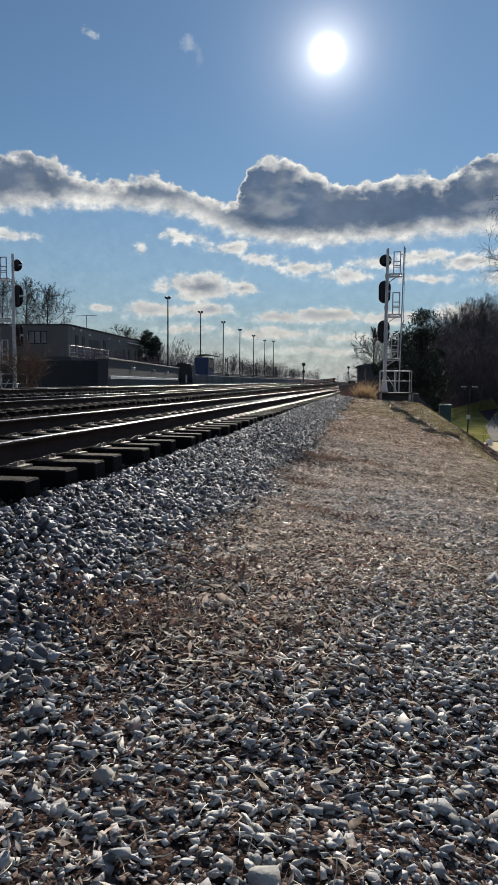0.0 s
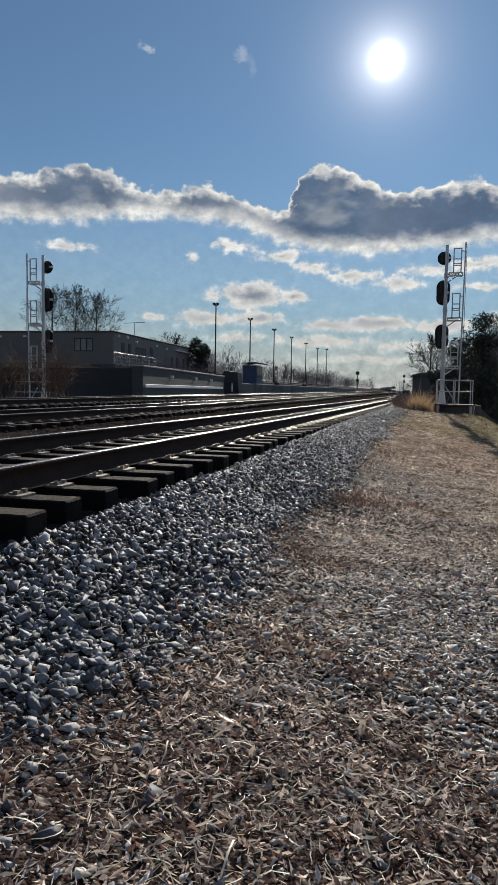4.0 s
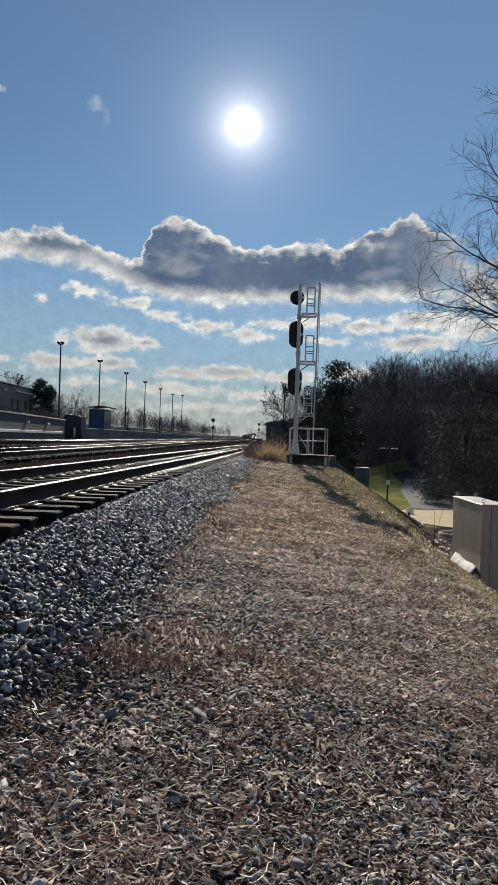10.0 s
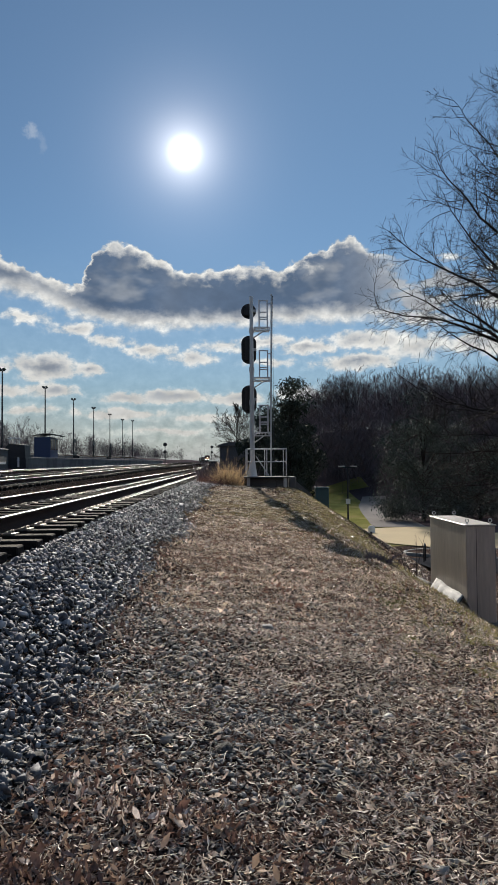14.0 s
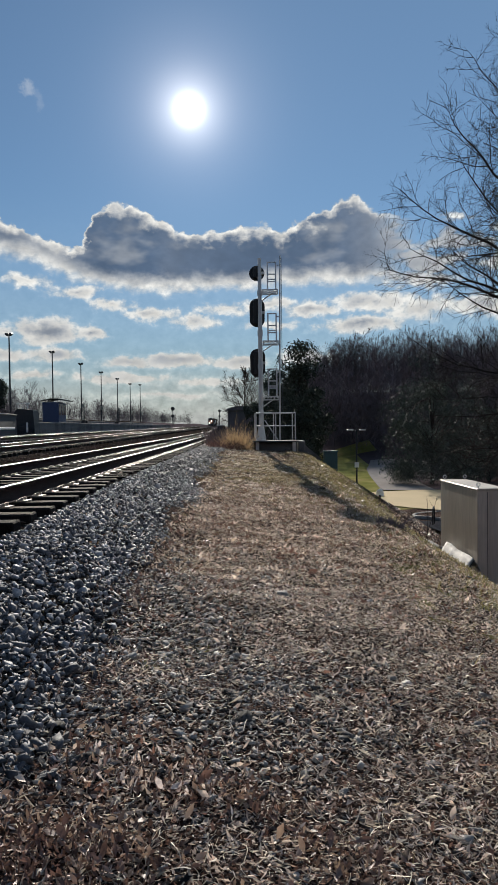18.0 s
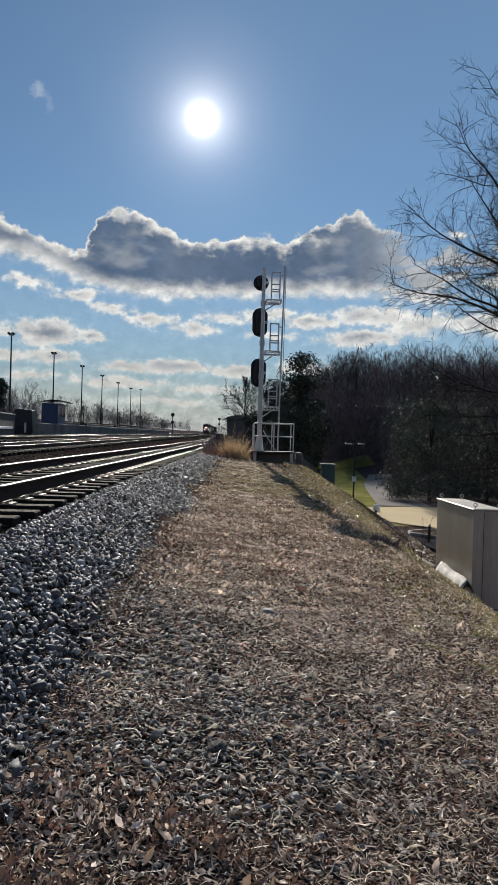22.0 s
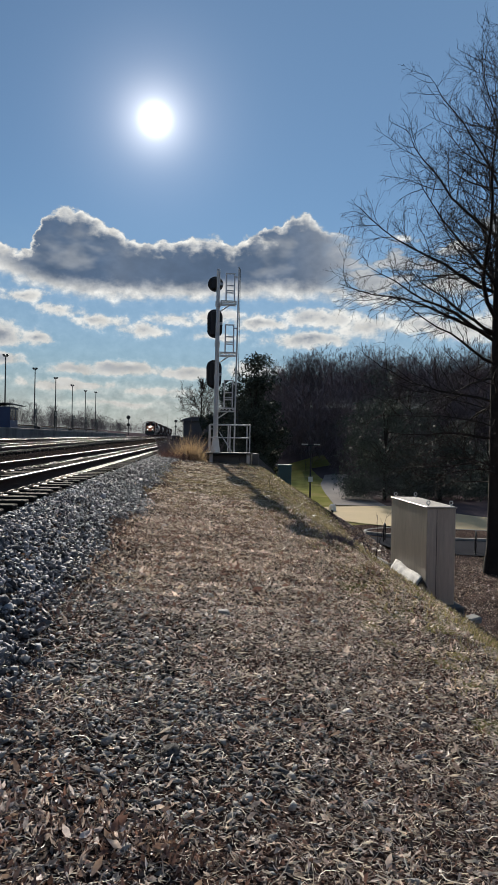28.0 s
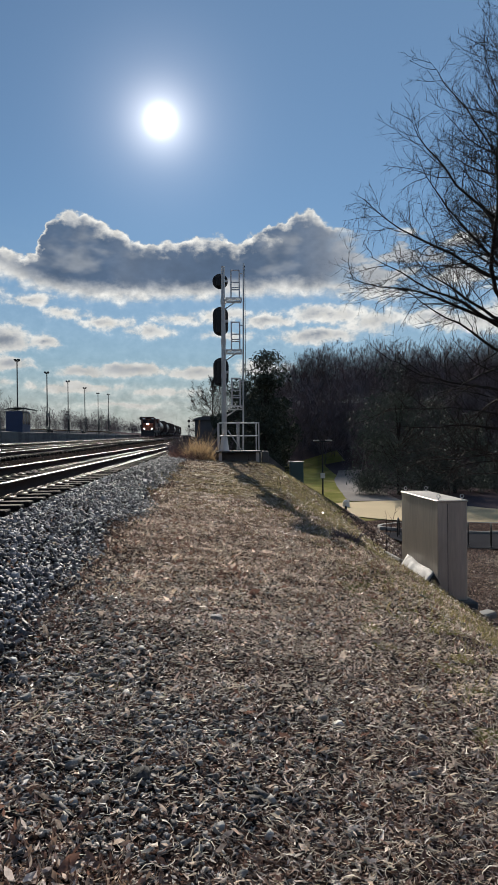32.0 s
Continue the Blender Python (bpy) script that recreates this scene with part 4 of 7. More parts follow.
# ---- scattered stones, leaves and grass ----
rng = np.random.default_rng(4)
GZ = np.array([g[2] for g in gv]).reshape(ny_, nx_)


def ground_at(x, y):
    i = np.clip(np.searchsorted(gx, x) - 1, 0, nx_ - 2)
    j = np.clip(np.searchsorted(gy, y) - 1, 0, ny_ - 2)
    u, w = (x - gx[i]) / (gx[i + 1] - gx[i]), (y - gy[j]) / (gy[j + 1] - gy[j])
    return (GZ[j, i] * (1 - u) + GZ[j, i + 1] * u) * (1 - w) + (GZ[j + 1, i] * (1 - u) + GZ[j + 1, i + 1] * u) * w


RA_Y = np.arange(-70, 120, 0.5)
RA_X = np.array([rail_a(float(y)) for y in RA_Y])


def ra(y):
    return np.interp(y, RA_Y, RA_X)


def wave(x, y, s, o=0.0):
    """A cheap smooth patchiness between 0 and 1."""
    return 0.5 + 0.25 * (np.sin(x * s + o + 1.3 * np.sin(y * s * 0.7 + o)) + np.sin(y * s * 1.1 + 2 * o + 1.7 * np.sin(x * s * 0.8)))


def turns(n, tilt=math.pi):
    """Random turns: any heading, leaning up to tilt."""
    a, b, c = rng.uniform(0, 2 * math.pi, n), rng.uniform(-tilt, tilt, n), rng.uniform(-tilt, tilt, n)
    ca, sa, cb, sb, cc, sc = np.cos(a), np.sin(a), np.cos(b), np.sin(b), np.cos(c), np.sin(c)
    z0, o1 = np.zeros(n), np.ones(n)
    rz = np.stack([ca, -sa, z0, sa, ca, z0, z0, z0, o1], -1).reshape(n, 3, 3)
    ry = np.stack([cb, z0, sb, z0, o1, z0, -sb, z0, cb], -1).reshape(n, 3, 3)
    rx = np.stack([o1, z0, z0, z0, cc, -sc, z0, sc, cc], -1).reshape(n, 3, 3)
    return rz @ ry @ rx


def scatter(name, shapes, pts, sizes, rots, material, smooth_=False):
    """Copies of the shapes (vertices, faces) at pts, turned and sized, as one mesh."""
    vs, fs, base = [], [], 0
    pick = rng.integers(0, len(shapes), len(pts))
    for k, (sv, sf) in enumerate(shapes):
        w = pick == k
        if not w.any():
            continue
        v = np.einsum("nij,nkj->nki", rots[w], sv[None] * sizes[w][:, None, :]) + pts[w][:, None, :]
        m = len(v)
        vs.append(v.reshape(-1, 3))
        fs.append((sf[None] + (base + np.arange(m) * len(sv))[:, None, None]).reshape(-1, sf.shape[1]))
        base += m * len(sv)
    return soup(name, np.concatenate(vs), np.concatenate(fs), material, smooth_)


def pebble(seed, count=10, flat=0.6):
    """A broken stone of unit size with sharp edges: the hull of a few corners."""
    r = random.Random(seed)
    bm = bmesh.new()
    for k in range(count):
        d = Vector((r.gauss(0, 1), r.gauss(0, 1), r.gauss(0, 1))).normalized()
        bm.verts.new((d.x * r.uniform(0.95, 1.2), d.y * r.uniform(0.7, 0.95), d.z * flat))
    bmesh.ops.convex_hull(bm, input=bm.verts)
    bmesh.ops.delete(bm, geom=[v for v in bm.verts if not v.link_faces], context="VERTS")
    bmesh.ops.triangulate(bm, faces=bm.faces)
    bmesh.ops.recalc_face_normals(bm, faces=bm.faces)
    bm.verts.index_update()
    out = np.array([v.co[:] for v in bm.verts]), np.array([[v.index for v in f.verts] for f in bm.faces])
    bm.free()
    return out


STONES = [pebble(k, 10) for k in range(14)]
SLABS = [pebble(40 + k, 9, 0.42) for k in range(14)]
ROCKS = [(v_ * (0.86, 1.08, 1.0), f_) for v_, f_ in (pebble(70 + k, 11, 0.74) for k in range(14))]
GRITS = [pebble(20 + k, 7) for k in range(10)]


def leaf_shape(seed):
    """A curled leaf; from seed 100 on, a folded crumb of one."""
    r = random.Random(seed)
    c = r.uniform(0.15, 0.5)
    v = [(-1, 0, c * 0.6), (-0.2, -0.42, c * r.uniform(0.2, 1.0)), (-0.1, 0, 0), (-0.2, 0.42, c * r.uniform(0.2, 1.0)),
         (0.45, -0.3, c * r.uniform(0, 1.0)), (0.5, 0.3, c * r.uniform(0, 1.0)), (1, r.uniform(-0.2, 0.2), c)]
    f = [(0, 1, 2), (0, 2, 3), (1, 4, 2), (2, 5, 3), (4, 6, 2), (2, 6, 5)]
    if seed >= 100:
        a, b = r.uniform(0.18, 0.5), r.uniform(0.18, 0.5)
        v = [(-1, r.uniform(-0.3, 0.3), c * r.uniform(0, 0.8)), (r.uniform(-0.5, 0.3), -a, r.uniform(-0.1, 0.35)), (r.uniform(-0.3, 0.5), b, r.uniform(-0.1, 0.35)), (1, r.uniform(-0.3, 0.3), c * r.uniform(0, 1.0))]
        f = [(0, 1, 3), (0, 3, 2)]
    return np.array(v), np.array(f)


LEAVES = [leaf_shape(k) for k in range(8)]
FLAKES = [leaf_shape(100 + k) for k in range(16)]
BLADES = []
for k in range(6):
    r_ = random.Random(k)
    b_ = r_.uniform(0.1, 0.7)
    BLADES.append((np.array([(-1, 0, 0), (1, 0, 0), (-0.7 + b_, 0.2, 0.55), (0.7 + b_, 0.2, 0.55), (b_ * 3, 0.4, 1.0)]), np.array([(0, 1, 3), (0, 3, 2), (2, 3, 4)])))
STRAWS = []
for k in range(8):
    r_ = random.Random(k + 50)
    b_, c_ = r_.uniform(-0.3, 0.3), r_.uniform(-18, 18)
    sv_ = []
    for u in (-1.0, -0.4, 0.2, 0.7, 1.0):
        w_ = c_ * (u * u - 0.5) + r_.uniform(-1.5, 1.5)
        sv_ += [(u, w_ - 1, b_ * (1 - u * u)), (u, w_ + 1, b_ * (1 - u * u) + 0.02)]
    STRAWS.append((np.array(sv_), np.array([t for j in range(0, 8, 2) for t in ((j, j + 2, j + 3), (j, j + 3, j + 1))])))


def spots(n, s0, s1, y0, y1, from_rail=True):
    y = rng.uniform(y0, y1, n)
    s = rng.uniform(s0, s1, n)
    return (ra(y) + s if from_rail else s), y


def lay(x, y, up=0.0):
    return np.stack([x, y, ground_at(x, y) + up], -1)


def stone_field(name, n, region, size, shapes, sink=0.3, keep=None, label="", rail=True, tilt=0.5, material=None, spread_=0.32, round_=False):
    x, y = spots(n, *region, from_rail=rail)
    if keep is not None:
        w = rng.uniform(0, 1, n) < keep(x, y)
        x, y = x[w], y[w]
    r = size * np.exp(rng.normal(0, spread_, len(x)))
    sz = np.stack([r * rng.uniform(0.8, 1.35, len(x)), r * rng.uniform(0.7, 1.1, len(x)), r * rng.uniform(0.7, 1.2, len(x))], -1)
    ob = scatter(name, shapes, lay(x, y, r * (0.5 - sink)), sz, turns(len(x), tilt), material or M_STONE, round_)
    return tagged(ob, label, "" if label.startswith("grey angular") else "gravel", kind="stuff")


def blob(x, y, cx, cy, rx, ry):
    return np.exp(-((x - cx) / rx) ** 2 - ((y - cy) / ry) ** 2)


def gravelly(x, y):
    """How stony the path is, 0 to 1: thick where the walk begins, patchy after."""
    g = np.clip((-30.6 - y) / 1.6, 0, 1) * np.clip(0.8 + 0.5 * wave(x, y, 1.6, 1), 0, 1)
    g = np.maximum(g, np.clip((-24.7 - y) / 2.6, 0, 1) * np.clip(2.2 * wave(x, y, 1.6, 2) - 0.35, 0.12, 0.75))
    for q in ((-1.3, -23.74, 0.75, 0.45), (-1.1, -23.2, 0.6, 0.4), (-1.6, -22.5, 0.5, 1.1), (-1.75, -24.0, 0.5, 0.5), (-1.25, -24.1, 0.35, 0.25), (-0.8, -25.1, 0.5, 0.22), (-1.75, -21.6, 0.35, 0.9), (-1.9, -25.3, 0.5, 0.3)):
        g = np.maximum(g, 0.66 * blob(x, y, *q))
    for q in ((-2.45, -32.75, 0.55, 0.5), (-1.9, -31.9, 0.5, 0.45), (-1.8, -32.5, 0.4, 0.4), (-2.1, -33.0, 0.3, 0.25), (-1.5, -31.1, 0.5, 0.5), (-2.2, -29.6, 0.5, 1.2), (-2.2, -27.4, 0.45, 0.6)):
        g = g * (1 - 0.85 * blob(x, y, *q))
    return np.clip(g, 0, 1) * np.clip((1.9 - x + 0.8 * (wave(x, y, 2.1, 3) - 0.5)) / 1.2, 0, 1)


def toe(x, y):
    s = x - ra(y)
    return np.clip((1.78 + 0.4 * (wave(x, y, 1.3) - 0.5) + 0.15 * (wave(x, y, 5.0, 2) - 0.5) - s) / 0.2, 0.02, 1)


bed = thing("ballast_bed", 0, 0, 0, "grey crushed stone ballast sloping down from the near track", "ballast", kind="structure")
for args in ((36000, (0.60, 2.15, -36, -13), 0.0235, ROCKS + STONES + GRITS, 0.2, toe), (6500, (0.60, 2.3, -48, -36), 0.034, GRITS, 0.2, toe), (20000, (0.60, 2.2, -13, 15), 0.030, GRITS, 0.2, toe), (7000, (0.72, 2.1, 15, 75), 0.05, GRITS, 0.2, toe),
             (6500, (-2.2, 0.5, -40, 0), 0.032, GRITS, 0.35, None), (5000, (-2.4, 0.5, 0, 50), 0.045, GRITS, 0.3, None), (6500, (-8.4, -2.2, -40, 30), 0.038, GRITS, 0.2, None)):
    o = stone_field("loose_ballast", *args, label="grey angular crushed stone", material=M_STONE2 if args[1][0] < 0 else M_BSTONE, tilt=0.9, spread_=0.29)
    o.parent = bed
# gravel of the path, thick where the walk begins
stone_field("path_gravel", 30000, (-3.0, 2.2, -41.0, -34.4), 0.018, SLABS, 0.15, lambda x, y: gravelly(x, y) * np.clip((y + 41) / 4, 0, 1), "blue-grey flat gravel thick on the path", rail=False, tilt=0.45, spread_=0.36)
stone_field("path_gravel", 68000, (-3.0, 2.2, -34.4, -27.0), 0.0135, SLABS, 0.15, gravelly, "blue-grey flat gravel thick on the path", rail=False, tilt=0.45, spread_=0.36)
stone_field("path_gravel", 62000, (-3.0, 1.4, -27.0, -20.0), 0.0142, SLABS, 0.15, lambda x, y: np.clip(gravelly(x, y), 0.07, 1), "blue-grey flat gravel among the leaves", rail=False, tilt=0.45, spread_=0.4)
stone_field("path_gravel", 15000, (-3.4, 2.2, -41, -34.4), 0.019, GRITS, 0.15, gravelly, "blue-grey gravel thick on the path", rail=False)
grit = stone_field("path_grit", 42000, (-3.0, 1.8, -34.4, -21), 0.0062, GRITS, 0.1, lambda x, y: np.clip(gravelly(x, y), 0.06, 0.9), "fine dark grit on the path", rail=False)
big = stone_field("path_stones", 1500, (-2.8, 1.8, -34.4, -20.5), 0.026, STONES, 0.25, lambda x, y: np.clip(0.12 + gravelly(x, y), 0, 0.8),
                  "larger pale stones lying on the path", rail=False, tilt=0.5, round_=True)


def litter(name, n, x0, x1, y0, y1, long_, wide, material, label, keep=None, shapes=LEAVES, tilt=0.5, up=0.006, cat="leaf litter", pile=0.0):
    x, y = spots(n, x0, x1, y0, y1, from_rail=False)
    if keep is not None:
        w = rng.uniform(0, 1, n) < keep(x, y)
        x, y = x[w], y[w]
    k = np.exp(rng.normal(0, 0.35, len(x)))
    sz = np.stack([long_ * k, wide * k * rng.uniform(0.6, 1.4, len(x)), long_ * k], -1)
    return tagged(scatter(name, shapes, lay(x, y, up + pile * rng.uniform(0, 1, len(x))), sz, turns(len(x), tilt), material), label, cat, kind="stuff")


def crest_band(x, y):
    c = 1.0 + 0.7 * np.clip((y + 8) / 8, 0, 1)
    return np.clip(1 - np.abs(x - c - 1.0) / 1.8, 0, 1) * np.clip(wave(x, y, 1.5, 1) + 0.25, 0, 1)


def on_path(x, y):
    return np.clip((x - ra(y) - 1.55) / 0.5, 0.02, 1) * (1 - 0.85 * crest_band(x, y))


def leafy_path(x, y):
    return on_path(x, y) * np.clip(1 - 0.86 * gravelly(x, y), 0, 1)


def warm(x, y):
    """How much of the litter is brown leaf: more away from the track, in patches."""
    return np.clip(0.15 + 0.5 * np.clip((x + 2.0) / 2.4, 0, 1) + 0.5 * wave(x, y, 1.1, 4), 0.2, 1)


litter("fallen_leaves", 32000, -3.0, 2.6, -34.4, -21, 0.0165, 0.0135, M_CHIP, "small dry brown leaves covering the path",
       lambda x, y: leafy_path(x, y) * np.clip(0.3 + wave(x, y, 0.9, 5), 0.1, 1), tilt=0.9, up=0.016)
litter("leaf_flakes", 60000, -1.4, 2.4, -34.4, -21, 0.0115, 0.0085, M_TAN, "tan shredded leaves and straw on the path",
       lambda x, y: leafy_path(x, y) * np.clip((x + 1.2) / 2.0, 0, 0.8) * np.clip(2 * wave(x, y, 1.7, 8) - 0.3, 0.1, 1), FLAKES, 0.6, 0.012, pile=0.016)
litter("leaf_flakes", 160000, -3.0, 2.4, -34.4, -21, 0.0118, 0.0110, M_CHIP, "crumbled dry brown leaves covering the path",
       lambda x, y: leafy_path(x, y) * warm(x, y), FLAKES, 0.85, 0.008, pile=0.018)
litter("leaf_flakes", 150000, -3.0, 2.4, -34.4, -21, 0.0105, 0.0080, M_SHRED, "pale shredded leaves and bark on the path",
       lambda x, y: leafy_path(x, y) * (1.1 - warm(x, y)), FLAKES, 0.85, 0.010, pile=0.018)
litter("leaf_flakes", 38000, -2.8, 2.8, -21, -15, 0.017, 0.015, M_CHIP, "crumbled dry brown leaves covering the path", on_path, FLAKES, 1.0, 0.012)
litter("leaf_flakes", 26000, -2.8, 2.8, -21, -15, 0.017, 0.015, M_TAN, "crumbled dry tan leaves covering the path", on_path, FLAKES, 1.0, 0.012)
litter("leaf_flakes", 62000, -2.4, 3.0, -15, 3, 0.019, 0.017, M_TAN, "small dry tan leaves covering the path", on_path, FLAKES, 0.9, 0.014)
litter("fallen_leaves", 22000, -2.6, 2.6, -22.5, -12, 0.021, 0.017, M_CHIP, "curled dry brown leaves lying loose on the path",
       lambda x, y: leafy_path(x, y) * np.clip((y + 22.5) / 3, 0, 1), tilt=1.1, up=0.02)
litter("leaf_flakes", 50000, -3.0, 2.4, -41, -34.4, 0.018, 0.014, M_SHRED, "pale shredded leaves and bark on the path",
       lambda x, y: leafy_path(x, y) * np.clip((y + 41) / 4, 0, 1), FLAKES, 0.85, 0.010, pile=0.018)
litter("leaf_flakes", 18000, -3.0, 12.0, -46, -34.4, 0.03, 0.027, M_CHIP, "dry brown leaves strewn on the ground", lambda x, y: np.clip(1 - 0.9 * gravelly(x, y), 0, 1), FLAKES, 0.6, 0.012)
litter("leaf_flakes", 18000, 2.4, 11.0, -34.4, -23, 0.03, 0.027, M_CHIP, "dry brown leaves strewn on the ground", None, FLAKES, 0.6, 0.012)
litter("slope_leaves", 52000, 1.6, 11.5, -24, 2, 0.034, 0.028, M_DEADLEAF, "dry brown leaves on the slope and under the tree",
       lambda x, y: np.clip(0.15 + 0.5 * wave(x, y, 0.8) + np.clip((x - 4) / 2, 0, 1), 0, 1), FLAKES, 0.7)
litter("straw", 80000, -3.0, 2.6, -34.4, -17, 0.017, 0.0032, M_STRAW, "pale dry straw and twigs on the path", leafy_path, FLAKES, 0.45, 0.016, "straw")
litter("straw", 34000, -2.8, 1.8, -34.4, -20, 0.026, 0.0011, M_STRAW, "pale bent straw fibres on the path", leafy_path, STRAWS, 0.5, 0.02, "straw")
litter("straw", 500, -2.8, 1.6, -34.4, -22, 0.06, 0.0011, M_STRAW, "long bent dry stems on the path", None, STRAWS, 0.3, 0.018, "straw")
litter("straw", 7000, -2.2, 3.4, -17, 2, 0.05, 0.004, M_STRAW, "pale dry straw and twigs on the path", on_path, STRAWS, 0.35, 0.012, "straw")


def blades(name, n, x0, x1, y0, y1, tall, wide, material, label, keep, cat="grass", tilt=0.45):
    x, y = spots(n, x0, x1, y0, y1, from_rail=False)
    w = rng.uniform(0, 1, n) < keep(x, y)
    x, y = x[w], y[w]
    k = np.exp(rng.normal(0, 0.35, len(x)))
    sz = np.stack([np.full(len(x), wide), tall * k * 0.6, tall * k], -1)
    return tagged(scatter(name, BLADES, lay(x, y, -0.01), sz, turns(len(x), tilt), material), label, cat, kind="stuff")


blades("bank_grass", 150000, 0.2, 4.6, -26, 5, 0.06, 0.0045, M_GREENBLADE, "short yellow-green grass along the bank's edge", crest_band, tilt=0.7)
blades("path_grass", 26000, -2.6, 1.8, -33, -17, 0.026, 0.002, M_GREENBLADE, "sparse green tufts among the leaves",
       lambda x, y: np.maximum(np.clip(wave(x, y, 1.7, 3) - 0.66, 0, 1) * 4, np.maximum(blob(x, y, -1.75, -22.7, 0.3, 0.25), 0.8 * blob(x, y, 0.45, -23.8, 0.5, 0.5))), tilt=0.8)
blades("path_grass", 90000, -2.0, 1.6, -19.5, -2, 0.035, 0.004, M_GREENBLADE, "thin yellow-green grass spreading over the path",
       lambda x, y: np.clip(2.6 * blob(x, y, -0.5, -10.5, 1.3, 6.0) * wave(x, y, 2.3, 1) - 0.15, 0, 1), tilt=0.8)


blades("moss_tufts", 16000, -2.2, -0.9, -23.8, -22.3, 0.014, 0.003, M_MOSS, "low bright green moss between the stones",
       lambda x, y: np.maximum(np.maximum(blob(x, y, -1.7, -23.1, 0.16, 0.14), blob(x, y, -1.55, -22.75, 0.2, 0.1)), 0.8 * blob(x, y, -1.3, -23.3, 0.1, 0.12)) * np.clip(2 * wave(x, y, 16, 3) - 0.5, 0, 1), "moss", 0.9)


def toe_weeds(x, y):
    s = x - ra(y)
    return np.clip(1 - np.abs(s - 1.85) / 0.45, 0, 1) * np.clip(wave(x, y, 2.2, 4) * 2 - 0.95, 0, 1)


blades("russet_weeds", 42000, -3.2, 0.2, -34.6, -8, 0.05, 0.005, M_WEED, "low russet weeds at the foot of the ballast",
       lambda x, y: np.maximum(toe_weeds(x, y), np.maximum(0.8 * blob(x, y, -2.45, -32.75, 0.45, 0.4), np.maximum(blob(x, y, -1.93, -22.1, 0.2, 0.4), 0.7 * blob(x, y, -2.3, -27.7, 0.25, 0.4)))), "weeds", 0.9)


def weed_bed(x, y):
    k = 0 * x
    for q in ((-1.52, -24.5, 0.45, 0.22), (-1.85, -24.85, 0.45, 0.3), (-1.1, -24.8, 0.3, 0.18), (-2.5, -32.75, 0.5, 0.4), (-1.9, -31.9, 0.4, 0.3), (-1.6, -29.6, 0.5, 0.25), (-1.9, -27.6, 0.3, 0.5), (-0.2, -31.2, 0.35, 0.25)):
        k = np.maximum(k, blob(x, y, *q))
    return np.clip(1.5 * k - 0.35, 0, 0.8) * np.clip(2.4 * wave(x, y, 6, 2) - 0.6, 0, 1)


litter("dead_weeds", 62000, -2.9, 0.3, -33.6, -24.0, 0.0145, 0.012, M_DEADLEAF, "clumps of dead russet weeds and curled leaves by the path", weed_bed, LEAVES, 1.3, 0.005, "weeds", 0.055)
litter("dead_weeds", 9000, -2.6, -0.6, -25.4, -24.1, 0.0145, 0.012, M_DEADLEAF, "curled dead russet leaves heaped beside the path", weed_bed, LEAVES, 1.3, 0.005, "weeds", 0.07)


def near_weeds(x, y):
    k = 0 * x
    for q in ((-1.93, -22.1, 0.22, 0.35), (-1.78, -24.15, 0.34, 0.26), (-1.7, -18.9, 0.2, 0.5), (-0.6, -17.3, 0.25, 0.5), (-1.45, -24.45, 0.3, 0.15)):
        k = np.maximum(k, blob(x, y, *q))
    return np.clip(1.4 * k - 0.3, 0, 0.8) * np.clip(2.6 * wave(x, y, 7, 5) - 0.55, 0, 1)


for heap_mat, heap_n in ((M_CHIP, 2200), (M_SHRED, 1500), (M_DEADLEAF, 2600)):
    litter("fallen_leaves", heap_n, -2.3, -0.9, -24.8, -23.7, 0.015, 0.012, heap_mat, "curled dry leaves heaped by the path",
           lambda x, y: np.clip(1.3 * blob(x, y, -1.62, -24.35, 0.36, 0.24) - 0.25, 0, 0.8), LEAVES, 1.4, 0.01, "leaf litter", 0.06)
blades("dry_tufts", 30000, -2.4, 1.6, -28.0, -21.5, 0.030, 0.0016, M_STRAW, "short dry straw-coloured grass among the leaves",
       lambda x, y: np.clip(2.2 * wave(x, y, 2.1, 6) - 1.15, 0, 1) * np.clip(0.4 + 0.4 * (x + 1.5), 0.15, 1), "grass", 0.95)
litter("dead_weeds", 16000, -2.3, -0.2, -24.7, -16.4, 0.017, 0.013, M_DEADLEAF, "clumps of dead russet weeds among the gravel", near_weeds, LEAVES, 1.3, 0.005, "weeds", 0.055)


# ---- trees ----
def tubes(branches, sides):
    """Tapered tubes along polylines [(points, radii)] as arrays."""
    vs, fs, base = [], [], 0
    ang = np.arange(sides) * 2 * math.pi / sides
    ring = np.stack([np.cos(ang), np.sin(ang)], -1)
    for pts, rad in branches:
        p = np.asarray(pts, float)
        d = np.gradient(p, axis=0)
        d /= np.linalg.norm(d, axis=1, keepdims=True) + 1e-9
        ref = np.where(np.abs(d[:, 2:3]) > 0.9, np.array([[1.0, 0, 0]]), np.array([[0, 0, 1.0]]))
        u = np.cross(d, ref)
        u /= np.linalg.norm(u, axis=1, keepdims=True) + 1e-9
        w = np.cross(d, u)
        r = np.asarray(rad, float)[:, None, None]
        v = p[:, None] + r * (ring[None, :, :1] * u[:, None] + ring[None, :, 1:] * w[:, None])
        m = len(p)
        idx = base + np.arange(m * sides).reshape(m, sides)
        a, b = idx[:-1], idx[1:]
        fs.append(np.stack([a, np.roll(a, -1, 1), np.roll(b, -1, 1), b], -1).reshape(-1, 4))
        vs.append(v.reshape(-1, 3))
        base += m * sides
    return np.concatenate(vs), np.concatenate(fs)


